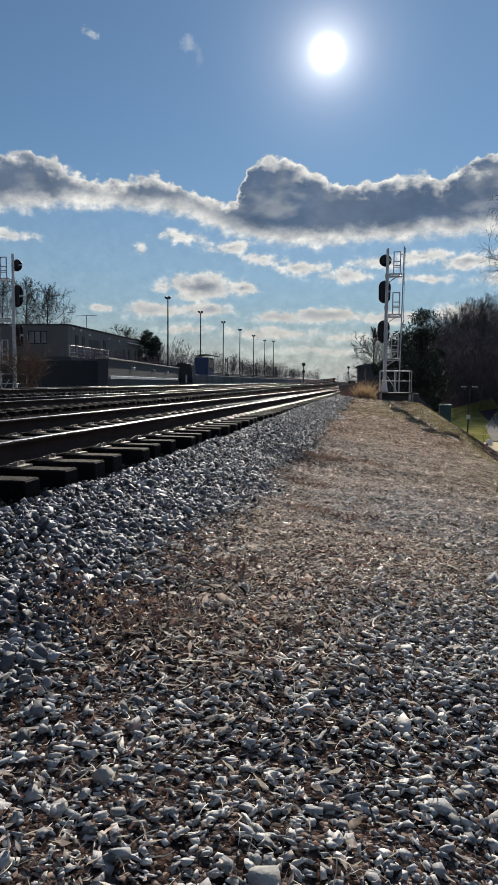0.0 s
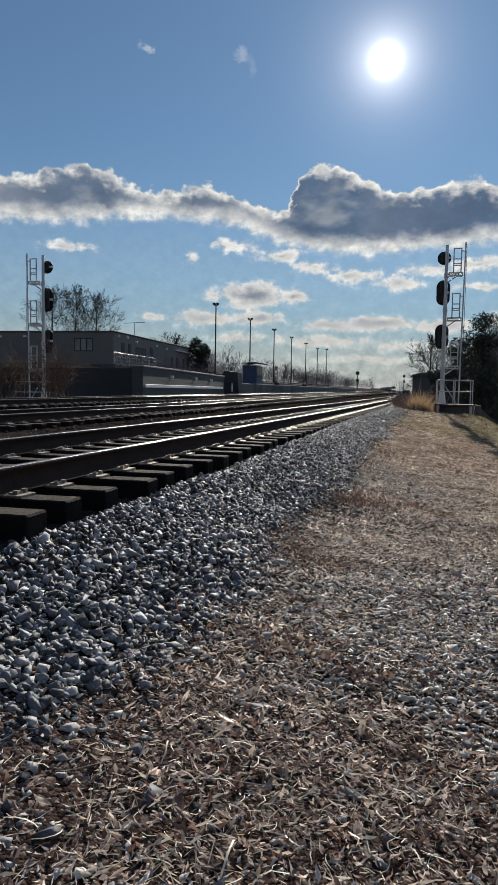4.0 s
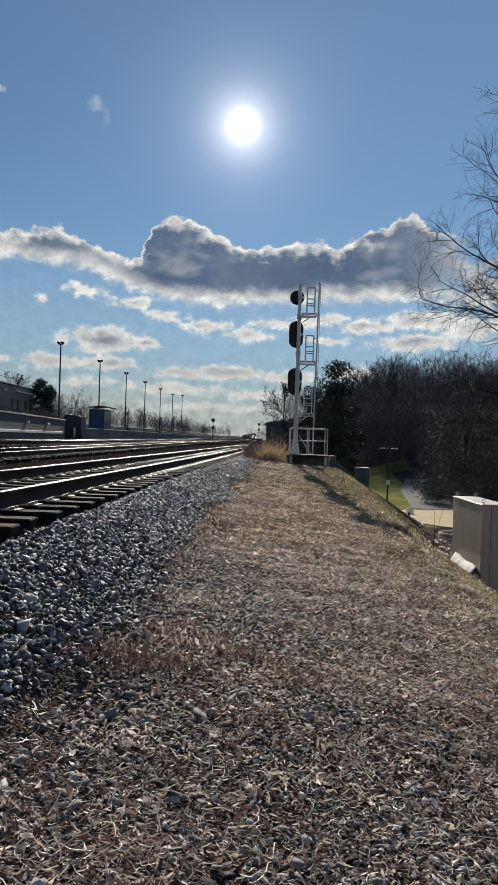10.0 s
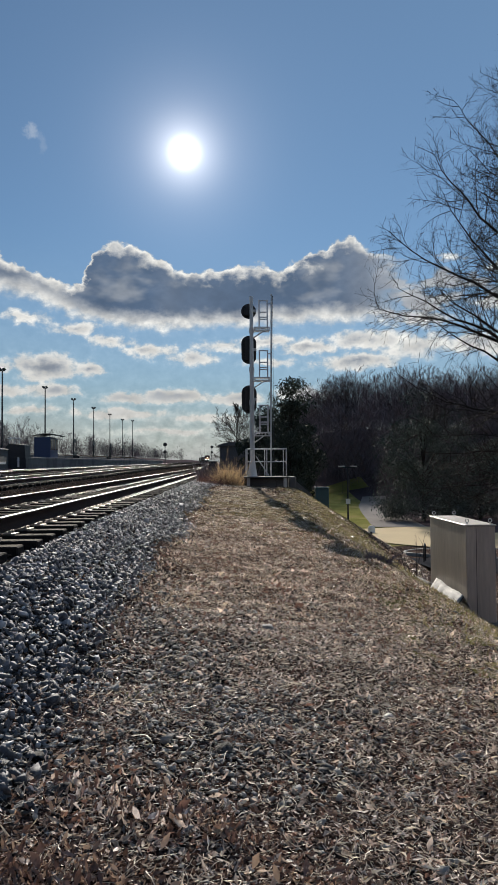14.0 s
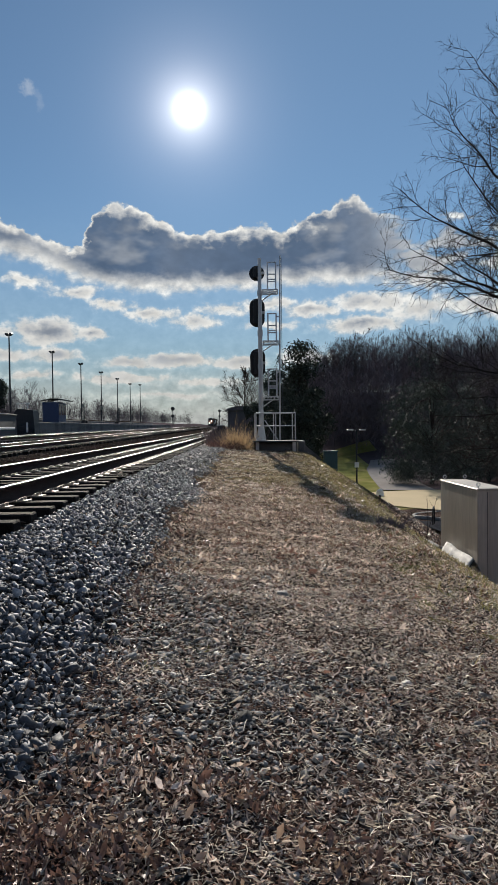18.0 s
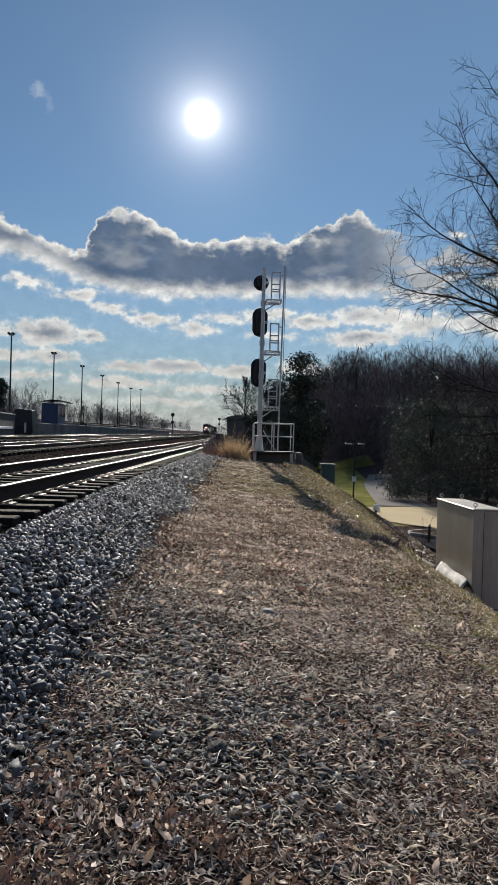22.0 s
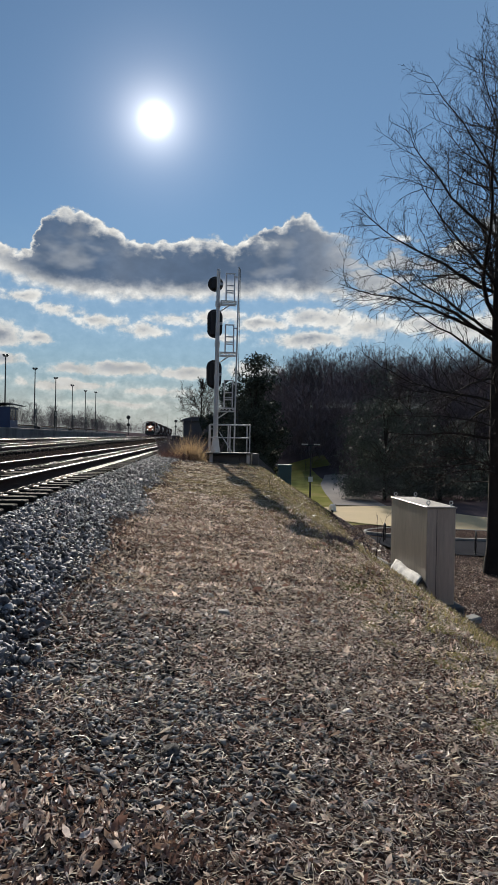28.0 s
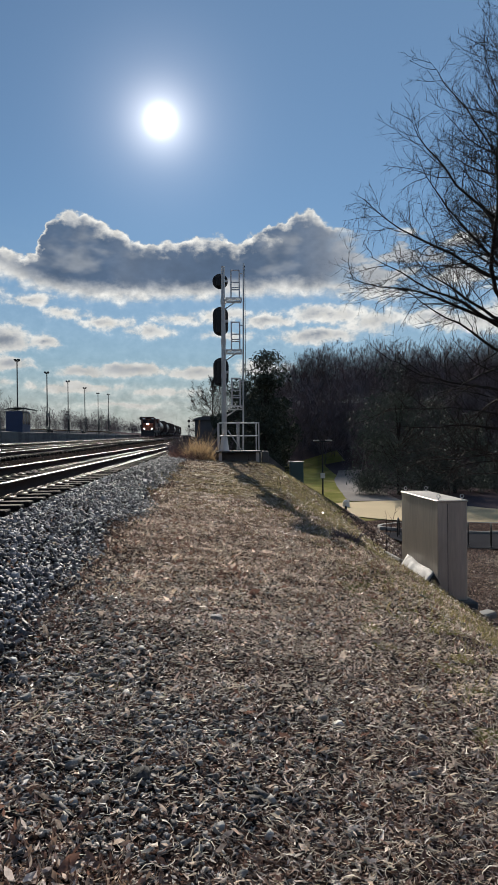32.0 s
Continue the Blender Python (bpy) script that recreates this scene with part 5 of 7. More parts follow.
def ribbons(branches):
    """Flat slivers along polylines, for the finest twigs."""
    vs, fs, base = [], [], 0
    for pts, rad in branches:
        p = np.asarray(pts, float)
        d = p[-1] - p[0]
        u = np.array([d[1], -d[0], 0.3 * abs(d[2])])
        u /= np.linalg.norm(u) + 1e-9
        r = np.asarray(rad, float)[:, None]
        vs.append(np.stack([p - u * r, p + u * r], 1).reshape(-1, 3))
        k = base + 2 * np.arange(len(p) - 1)
        fs.append(np.stack([k, k + 1, k + 3, k + 2], -1))
        base += 2 * len(p)
    return np.concatenate(vs), np.concatenate(fs)


def bough(r, start, way, length, rad, n=5, wiggle=0.10, lift=0.0, tip=0.25):
    p, d = Vector(start), Vector(way).normalized()
    pts, rads = [p[:]], [rad]
    for k in range(n):
        d = (d + Vector((r.gauss(0, wiggle), r.gauss(0, wiggle), r.gauss(0, wiggle) + lift))).normalized()
        p = p + d * (length / n)
        pts.append(p[:])
        rads.append(rad * (1 - (1 - tip) * (k + 1) / n))
    return pts, rads


def at_frac(b, f):
    pts, rads = b
    k = min(int(f * (len(pts) - 1)), len(pts) - 2)
    u = f * (len(pts) - 1) - k
    a, c = Vector(pts[k]), Vector(pts[k + 1])
    return a.lerp(c, u), (c - a).normalized(), rads[k] * (1 - u) + rads[k + 1] * u


def sprout(r, parents, count, lo, hi, ratio, angle, rad_ratio, rad_min, n, wiggle, lift, len_var=0.3):
    out = []
    for b in parents:
        whole = sum((Vector(q) - Vector(p)).length for p, q in zip(b[0], b[0][1:]))
        for k in range(count):
            f = lo + (hi - lo) * (k + r.uniform(0, 1)) / count
            p, d, rad = at_frac(b, f)
            side = d.orthogonal().normalized()
            side.rotate(Matrix.Rotation(r.uniform(0, 2 * math.pi), 3, d))
            a = radians(angle + r.uniform(-15, 15))
            w = d * math.cos(a) + side * math.sin(a)
            ln = whole * ratio * (1.15 - 0.6 * f) * r.uniform(1 - len_var, 1 + len_var)
            out.append(bough(r, p, w, ln, max(rad * rad_ratio, rad_min), n, wiggle, lift))
    return out


def bare_tree(name, x, y, z, h, spread, trunk_r, seed, label, limbs=30, low_at=0.22, dense=(9, 7, 4), group="", skirt=0, stout=0.34, coarse=1.0):
    r = random.Random(seed)
    t = thing(name, x, y, z, label, "tree", group)
    n = 14
    pts, rads = [], []
    for k in range(n + 1):
        f = k / n
        pts.append((0.16 * f * math.sin(5 * f + seed), 0.16 * f * math.cos(4.4 * f + seed), f * (h + 0.3) - 0.3))
        rads.append(trunk_r * (1.2 if k == 0 else 1) * (1 - 0.93 * f ** 0.85))
    trunk = (pts, rads)
    v, f = tubes([trunk], 12)
    o = soup("trunk", v, f, M_BARK, True)
    o.parent = t
    main = []
    for k in range(skirt):
        # thin drooping boughs below the crown
        p, d, rad = at_frac(trunk, low_at * r.uniform(0.75, 1.5))
        a = k * 2.4 + r.uniform(-0.4, 0.4)
        main.append(bough(r, p, (math.cos(a), math.sin(a), r.uniform(-0.1, 0.25)), spread * r.uniform(0.35, 0.65), 0.035, 7, 0.13, -0.02))
    for k in range(limbs):
        fr = low_at + (0.95 - low_at) * (k + r.uniform(0, 0.8)) / limbs
        p, d, rad = at_frac(trunk, fr)
        a = k * 2.4 + r.uniform(-0.5, 0.5)
        u = (fr - low_at) / (1 - low_at)
        rise = 0.5 + 1.5 * u ** 0.8 if skirt else -0.10 + 1.9 * u ** 0.7 + r.uniform(-0.2, 0.2)
        ln = spread * (0.85 + 0.5 * u if u < 0.35 else 1.35 * (1 - u) + 0.22) * r.uniform(0.8, 1.15)
        main.append(bough(r, p, (math.cos(a), math.sin(a), rise), ln, max(rad * stout * r.uniform(0.7, 1.15), 0.022), 8, 0.15, 0.06, 0.07))
    for b in main:
        v, f = tubes([b], 6)
        o = soup("limb", v, f, M_BARK, True)
        o.parent = t
    second = sprout(r, main, dense[0], 0.15, 0.97, 0.34 if skirt else 0.40, 42, 0.5, 0.013 * coarse, 5, 0.14, 0.015 if skirt else 0.03)
    third = sprout(r, second, dense[1], 0.15, 0.98, 0.45, 40, 0.55, 0.008 * coarse, 3, 0.12, 0.02)
    fourth = sprout(r, third, dense[2], 0.2, 0.98, 0.55, 36, 0.6, 0.0050 * coarse, 2, 0.12, 0.0)
    for nm, bs, sd in (("branchwork", second, 4), ("twigwork", third, 3), ("fine_twigwork", fourth, 0)):
        if bs:
            v, f = tubes(bs, sd) if sd else ribbons(bs)
            o = soup(nm, v, f, M_TWIG)
            o.parent = t
            tagged(o, kind="stuff")
    return t


def sprout_by(r, parents, gap, lo, base, share_, angle, rad_ratio, rad_min, n, wiggle, lift):
    """Shoots at even gaps along their parents, shorter towards the tip."""
    out = []
    for b in parents:
        whole = sum((Vector(q) - Vector(p)).length for p, q in zip(b[0], b[0][1:]))
        m = max(2, int(whole * (1 - lo) / gap))
        for k in range(m):
            f = lo + (0.98 - lo) * (k + r.uniform(0, 1)) / m
            p, d, rad = at_frac(b, f)
            side = d.orthogonal().normalized()
            side.rotate(Matrix.Rotation(r.uniform(0, 2 * math.pi), 3, d))
            a = radians(angle + r.uniform(-16, 16))
            ln = (base + share_ * whole) * (1.1 - 0.6 * f) * r.uniform(0.6, 1.3)
            out.append(bough(r, p, d * math.cos(a) + side * math.sin(a), ln, max(rad * rad_ratio, rad_min), n, wiggle, lift))
    return out


def crown_tree(x, y, z, h, trunk_r, seed, label):
    """A broad leafless tree: a straight leader, long limbs that rise as they leave it, and a haze of twigs."""
    r = random.Random(seed)
    t = thing("bare_tree", x, y, z, label, "tree")
    n = 16
    pts, rads = [], []
    for k in range(n + 1):
        f = k / n
        pts.append((0.22 * f * math.sin(5 * f + seed), 0.2 * f * math.cos(4.4 * f + seed), f * (h + 0.3) - 0.3))
        rads.append(trunk_r * (1.35 if k == 0 else 1) * (1 - 0.96 * f ** 0.82))
    trunk = (pts, rads)
    v, f = tubes([trunk], 12)
    o = soup("trunk", v, f, M_BARK, True)
    o.parent = t
    main = []
    limbs = 36
    for k in range(limbs):
        # each limb aims at a place on the crown's outline
        zt = 4.6 + (h - 5.6) * (k + r.uniform(0, 1)) / limbs
        a = k * 2.4 + r.uniform(-0.5, 0.5)
        reach = float(np.interp(zt, (4, 6.5, 9, 12.5, 15, 16.8, 18), (4.2, 4.9, 5.4, 6.1, 5.7, 4.2, 2.4))) * r.uniform(0.8, 1.05)
        e = radians(float(np.interp(zt, (4, 6.5, 9, 12.5, 15, 18), (-4, 4, 20, 36, 46, 60))) + r.uniform(-9, 9))
        z0 = min(max(zt - reach * math.tan(e), 3.6 + 0.08 * k), h * 0.9)
        p, d, rad = at_frac(trunk, (z0 + 0.3) / (h + 0.3))
        way = Vector((p.x + reach * math.cos(a), p.y + reach * math.sin(a), zt)) - p
        main.append(bough(r, p, way, way.length, min(max(rad * 0.55, 0.02), 0.014 + 0.0095 * way.length), 9, 0.12, 0.02 if zt > 7 else -0.01, 0.08))
    for k in range(14):
        # thin boughs that hang below the crown
        p, d, rad = at_frac(trunk, r.uniform(0.17, 0.31))
        a = k * 2.4 + r.uniform(-0.4, 0.4)
        main.append(bough(r, p, (math.cos(a), math.sin(a), r.uniform(0.0, 0.3)), r.uniform(3.0, 5.2), 0.028, 8, 0.09, -0.035, 0.1))
    for b in main:
        v, f = tubes([b], 6)
        o = soup("limb", v, f, M_BARK, True)
        o.parent = t
    second = sprout_by(r, main + [(pts[10:], rads[10:])], 0.29, 0.18, 0.45, 0.32, 52, 0.45, 0.0125, 5, 0.15, 0.02)
    third = sprout_by(r, second, 0.16, 0.12, 0.20, 0.36, 50, 0.55, 0.0075, 3, 0.14, 0.02)
    fourth = sprout_by(r, third, 0.095, 0.15, 0.15, 0.38, 38, 0.6, 0.0045, 2, 0.12, 0.01)
    for nm, bs, sd in (("branchwork", second, 4), ("twigwork", third, 3), ("fine_twigwork", fourth, 0)):
        v, f = tubes(bs, sd) if sd else ribbons(bs)
        o = soup(nm, v, f, M_TWIG)
        o.parent = t
        tagged(o, kind="stuff")
    return t


crown_tree(9.45, -4.05, -3.85, 18.7, 0.31, 3, "tall leafless tree with dark bark and fine spreading twigs")


def leafy(name, x, y, z, rx, ry, rz, n, size, material, label, seed, trunk_h=1.0, cone=False, cat="tree"):
    """An evergreen: a trunk with limbs and a crown of many leaves in uneven clumps."""
    r = np.random.default_rng(seed)
    t = thing(name, x, y, z, label, cat)
    bm = box_()
    rod(bm, (0, 0, -0.3), (0, 0, trunk_h + (2 * rz * 0.95 if cone else rz)), 0.16, 0.03, 9)
    part("trunk", bm, M_BARK, t)
    if cone:
        c = np.zeros((90, 3))
        f = r.uniform(0, 1, 90) ** 0.8
        a = r.uniform(0, 2 * math.pi, 90)
        k = (1 - f) ** 0.75 * r.uniform(0.55, 1.05, 90) + 0.04
        c[:] = np.stack([rx * k * np.cos(a), ry * k * np.sin(a), trunk_h + 2 * rz * f], -1)
        cr = 0.34 * (1.15 - 0.8 * f) * (rx / 1.5)
    else:
        d = r.normal(size=(70, 3))
        d /= np.linalg.norm(d, axis=1, keepdims=True)
        d *= r.uniform(0.35, 1.1, 70)[:, None]
        c = d * (rx, ry, rz) + (0, 0, trunk_h + rz)
        c[:, 2] = np.where(c[:, 2] < 0.5, 0.5 + 0.4 * np.abs(c[:, 2] - 0.5), c[:, 2])
        ring = np.arange(16) * 2 * math.pi / 16
        c[:16] = np.stack([rx * 0.62 * np.cos(ring), ry * 0.7 * np.sin(ring), 0.7 + 0.5 * np.abs(np.sin(5 * ring))], -1)
        cr = r.uniform(0.22, 0.42, 70) * (rx + ry + rz) / 3
    limbs = [([(0, 0, max(0.4, q[2] * 0.6)), (q * (0.5, 0.5, 0.9)).tolist(), q.tolist()], [0.05, 0.03, 0.012]) for q in c[::2]]
    v, f = tubes(limbs, 4)
    o = soup("limbwork", v, f, M_BARK)
    o.parent = t
    tagged(o, kind="stuff")
    pick = r.integers(0, len(c), n)
    off = r.normal(size=(n, 3))
    off /= np.linalg.norm(off, axis=1, keepdims=True)
    off *= (r.uniform(0.2, 1.0, n) ** 0.5)[:, None]
    pts = c[pick] + off * cr[pick][:, None] * (1, 1, 0.75)
    k = size * np.exp(r.normal(0, 0.25, n))
    sz = np.stack([k, k * (0.55 if not cone else 0.3), k], -1)
    o = scatter("crown", FLAKES, pts, sz, turns(n, 1.2), material)
    o.parent = t
    tagged(o, kind="stuff")
    return t


leafy("evergreen_shrub", 13.9, 24.0, -3.95, 3.8, 2.8, 4.6, 32000, 0.10, M_LEAF, "large glossy dark evergreen tree beside the drive", 5, 0.0)
leafy("evergreen_shrub", 18.6, 25.0, -3.95, 3.8, 3.0, 3.3, 22000, 0.11, M_LEAF, "large glossy dark evergreen tree beside the drive", 6, -0.3)
leafy("evergreen_shrub", 24.5, 27.0, -4.0, 4.0, 3.0, 2.6, 14000, 0.12, M_LEAF, "spreading dark evergreen behind the drive", 7, -0.3)
leafy("conifer", 2.95, 14.0, -4.0, 1.6, 1.6, 4.5, 15000, 0.13, M_CONIFER, "tall dark evergreen tree behind the signal", 8, 0.3)
leafy("conifer", 3.9, 24.0, -4.2, 2.0, 2.0, 4.4, 14000, 0.16, M_CONIFER, "broad dark evergreen tree behind the signal", 9, 0.2)
leafy("conifer", 2.4, 31.0, -3.6, 2.0, 2.0, 4.2, 10000, 0.2, M_CONIFER, "broad dark evergreen tree below the bank", 12, 0.2)
leafy("conifer", -31.6, 64.0, 1.5, 1.6, 1.6, 3.1, 4200, 0.26, M_CONIFER, "dark evergreen beyond the station building", 11, 0.3)

for k_, (tx_, th_) in enumerate(((-50.0, 12.2), (-46.6, 12.4), (-43.6, 11.3))):
    bare_tree("bare_tree", tx_, 55.0, 2.0, th_ - 0.8, 5.2, 0.22, 21 + k_, "leafless round-crowned tree behind the station building", 30, 0.30, (12, 7, 3), "trees by the building", coarse=1.5)
bare_tree("bare_tree", -36.0, 66.0, 1.8, 6.2, 3.8, 0.16, 26, "leafless tree beyond the station building", 24, 0.2, (9, 6, 4), "trees by the building", coarse=1.9)
bare_tree("bare_tree", 0.6, 52.0, -1.5, 8.4, 3.6, 0.2, 23, "leafless tree leaning over the line", 30, 0.22, (12, 7, 3), coarse=1.8)


def wood_variant(seed, h):
    r = random.Random(seed)
    trunk = bough(r, (0, 0, -0.5), (r.gauss(0, 0.06), r.gauss(0, 0.06), 1), h * 0.92, 0.09, 5, 0.06, 0.05, 0.15)
    main = []
    for k in range(13):
        f = 0.14 + 0.84 * k / 13
        p, d, rad = at_frac(trunk, f)
        a = k * 2.4 + r.uniform(-0.5, 0.5)
        main.append(bough(r, p, (math.cos(a), math.sin(a), r.uniform(0.2, 0.9)), h * r.uniform(0.26, 0.4) * (1.15 - 0.55 * f), 0.05, 2, 0.12, 0.06, 0.4))
    second = sprout(r, main, 7, 0.15, 0.98, 0.55, 44, 0.6, 0.034, 1, 0.12, 0.04)
    third = sprout(r, second, 4, 0.15, 0.98, 0.75, 42, 0.7, 0.026, 1, 0.1, 0.03)
    return ribbons([trunk] + main + second + third)


def far_variant(seed):
    r = random.Random(seed)
    trunk = bough(r, (0, 0, -0.5), (r.gauss(0, 0.06), r.gauss(0, 0.06), 1), 9.4, 0.13, 4, 0.05, 0.05, 0.2)
    main = []
    for k in range(13):
        f = 0.12 + 0.85 * k / 13
        p, d, rad = at_frac(trunk, f)
        a = k * 2.4 + r.uniform(-0.5, 0.5)
        main.append(bough(r, p, (math.cos(a), math.sin(a), r.uniform(0.3, 1.0)), r.uniform(2.8, 4.2) * (1.15 - 0.5 * f), 0.07, 2, 0.12, 0.06, 0.4))
    second = sprout(r, main, 7, 0.15, 0.98, 0.55, 42, 0.7, 0.042, 1, 0.1, 0.03)
    return ribbons([trunk] + main + second + sprout(r, second, 2, 0.2, 0.95, 0.8, 40, 0.8, 0.034, 1, 0.1, 0.03))


WOODS = [wood_variant(60 + k, 10.0) for k in range(8)]


def woods(name, spots_, label, lo=0.8, hi=1.3, shapes=None):
    pts = np.array([(x, y, height(x, y)) for x, y in spots_])
    k = rng.uniform(lo, hi, len(pts))
    sz = np.stack([k, k, k * rng.uniform(0.9, 1.15, len(pts))], -1)
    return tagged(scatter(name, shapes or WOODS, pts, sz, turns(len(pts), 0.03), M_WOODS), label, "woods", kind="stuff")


rw = random.Random(77)
spots_r = []
while len(spots_r) < 800:
    x, y = rw.uniform(5, 95), rw.uniform(30, 120)
    if y + 0.30 * (x - 12) > 50 and x < 24 + y * 0.6 or (x > 30 and y > 24 and x < 22 + y * 0.62):
        spots_r.append((x, y))
woods("hillside_woods", spots_r, "dense leafless winter woods on the dark hillside", 0.75, 1.1)
FAR = [far_variant(90 + k) for k in range(6)]
spots_r = []
while len(spots_r) < 240:
    y = rw.uniform(95, 560)
    spots_r.append((rail_a(y) + rw.uniform(7, 50), y))
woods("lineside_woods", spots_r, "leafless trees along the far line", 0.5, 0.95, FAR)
spots_l = []
while len(spots_l) < 420:
    y = 75 + 380 * rw.random() ** 1.6
    spots_l.append((rail_b(y) - rw.uniform(17, 50) - (5 if y < 150 else 0), y))
woods("platform_woods", spots_l, "leafless trees behind the station platform", 0.38, 0.64, FAR)
spots_f = []
while len(spots_f) < 170:
    x, y = rw.uniform(-330, 220), rw.uniform(560, 950)
    if abs(x - rail_b(y) - 4) > 14:
        spots_f.append((x, y))
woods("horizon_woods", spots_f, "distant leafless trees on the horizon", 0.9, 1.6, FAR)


# ---- drives, lawn and the lower ground ----
def ribbon(name, pts, material, label, category, up=0.03, step=1.0):
    """A paved strip (x, y, half width) draped on the ground."""
    line = []
    for (x0, y0, w0), (x1, y1, w1) in zip(pts, pts[1:]):
        n = max(2, int(math.hypot(x1 - x0, y1 - y0) / step))
        line += [(x0 + (x1 - x0) * k / n, y0 + (y1 - y0) * k / n, w0 + (w1 - w0) * k / n) for k in range(n)]
    line.append(pts[-1])
    xs = np.array(line)
    for _ in range(6):
        xs[1:-1] = 0.25 * xs[:-2] + 0.5 * xs[1:-1] + 0.25 * xs[2:]
    d = np.gradient(xs[:, :2], axis=0)
    d /= np.linalg.norm(d, axis=1, keepdims=True)
    nrm = np.stack([-d[:, 1], d[:, 0]], -1)
    v = []
    for p, q in zip(xs, nrm):
        for k in (-1.0, -0.5, 0.0, 0.5, 1.0):
            a = p[:2] + q * p[2] * k
            v.append((a[0], a[1], float(ground_at(a[0], a[1])) + up + 0.02 * (1 - k * k)))
    f = [(5 * i + k, 5 * i + k + 5, 5 * i + k + 6, 5 * i + k + 1) for i in range(len(xs) - 1) for k in range(4)]
    return tagged(soup(name, v, f, material, True), label, category, kind="structure")


ribbon("road", [(33, 2.0, 3.4), (22, 6.2, 2.6), (16, 8.8, 3.2), (11.6, 11.6, 5.0), (10.2, 18.5, 2.8)], M_ROAD, "pale sandy drive curving below the bank", "road", 0.05)
ribbon("path", [(10.8, 19.0, 1.8), (12.4, 32.0, 1.5), (14.0, 42, 1.4), (16.0, 50, 1.3)], M_TARMAC2, "grey path running up to the woods", "path", 0.05)
ribbon("parking_bay", [(6.9, 2.4, 1.9), (10.5, 1.6, 2.2), (20, -1.8, 2.4), (30, -5.0, 2.4)], M_TARMAC, "dark worn asphalt bay beside the drive", "pavement", 0.04)


def kerb(pts, z_up=0.14):
    v = []
    for (x0, y0), (x1, y1) in zip(pts, pts[1:]):
        d = Vector((x1 - x0, y1 - y0, 0)).normalized()
        nn = Vector((-d.y, d.x, 0)) * 0.075
        for x, y in ((x0, y0), (x1, y1)):
            g = float(ground_at(np.array(x), np.array(y)))
            for k, z in ((-1, -0.1), (-1, z_up), (1, z_up), (1, -0.1)):
                v.append((x + nn.x * k, y + nn.y * k, g + z))
    f = []
    for i in range(0, len(v), 8):
        f += [(i, i + 1, i + 5, i + 4), (i + 1, i + 2, i + 6, i + 5), (i + 2, i + 3, i + 7, i + 6)]
    o = soup("kerb", v, f, M_CONC)
    return tagged(o, "low concrete kerb of the planted island", "kerb", kind="structure")


isl = [(11.6 + 3.9 * math.cos(a) + 0.8 * math.sin(a), 5.1 + 1.5 * math.sin(a) - 1.2 * math.cos(a)) for a in [k * 2 * math.pi / 36 for k in range(37)]]
kerb(isl)
iv = [(11.6, 5.1, float(ground_at(np.array(11.6), np.array(5.1))) + 0.22)] + [(x, y, float(ground_at(np.array(x), np.array(y))) + 0.12) for x, y in isl[:-1]]
mulch = soup("mulch_bed", iv, [(0, 1 + k, 1 + (k + 1) % 36) for k in range(36)], M_GROUND)
tagged(mulch, "dark leaf-strewn mulch bed inside the kerb", "mulch bed", kind="structure")


def bike_rack(x, y, rz):
    z = float(ground_at(np.array(x), np.array(y))) + 0.05
    t = thing("bike_rack", x, y, z, "black steel hoop bicycle rack on the asphalt", "bike rack", "bike racks", rz=rz)
    bm = box_()
    pts = [(-0.35, 0, 0), (-0.35, 0, 0.6)] + [(-0.35 * math.cos(a), 0, 0.6 + 0.3 * math.sin(a)) for a in [k * math.pi / 8 for k in range(1, 8)]] + [(0.35, 0, 0.6), (0.35, 0, 0)]
    pipe(bm, pts, 0.03)
    part("hoop", bm, M_BLACK, t)
    for sx in (-0.35, 0.35):
        bm = box_()
        rod(bm, (sx, 0, 0), (sx, 0, 0.015), 0.07)
        part("foot_plate", bm, M_BLACK, t)


for rx_, ry_ in ((7.5, 2.4), (7.9, 1.9), (9.7, 0.2), (10.5, -0.1), (11.3, -0.4), (12.1, -0.7), (12.9, -1.0)):
    bike_rack(rx_, ry_, 68)

# ---- small lamp beside the path ----
lz = float(ground_at(np.array(6.17), np.array(13.0)))
lamp = thing("path_lamp", 6.17, 13.0, lz, "dark slim path lamp with two flat heads", "lamp")
bm = box_()
rod(bm, (0, 0, -0.3), (0, 0, 0.26 - lz), 0.055, 0.045)
part("pole", bm, M_DARKPAINT, lamp)
bm = box_()
block(bm, -0.42, 0.42, -0.025, 0.025, 0.20 - lz, 0.25 - lz, 0.005)
part("arm", bm, M_DARKPAINT, lamp)
for sx in (-0.36, 0.36):
    bm = box_()
    block(bm, sx - 0.17, sx + 0.17, -0.13, 0.13, 0.25 - lz, 0.32 - lz, 0.015)
    part("lamp_head", bm, M_GALV, lamp)
bm = box_()
block(bm, -0.13, 0.13, -0.07, -0.055, -lz - 1.9, -lz - 1.6)
part("sign", bm, M_WHITE, lamp, "small pale notice plate")
for bx, by, bh in ((7.3, 12.0, 0.45),):
    z = float(ground_at(np.array(bx), np.array(by)))
    b = thing("bollard", bx, by, z, "short dark bollard beside the path", "bollard", "bollards")
    bm = box_()
    rod(bm, (0, 0, -0.1), (0, 0, bh), 0.07, 0.065, 12)
    part("post", bm, M_DARKPAINT, b)
    bm = box_()
    rod(bm, (0, 0, bh), (0, 0, bh + 0.05), 0.075, 0.05, 12)
    part("cap", bm, M_GALV, b)
z = float(ground_at(np.array(8.1), np.array(15.6)))
b = thing("kerb_stone", 8.1, 15.6, z, "rounded pale concrete marker stone at the drive's corner", "marker stone")
bm = box_()
rod(bm, (0, 0, -0.1), (0, 0, 0.35), 0.24, 0.22, 14)
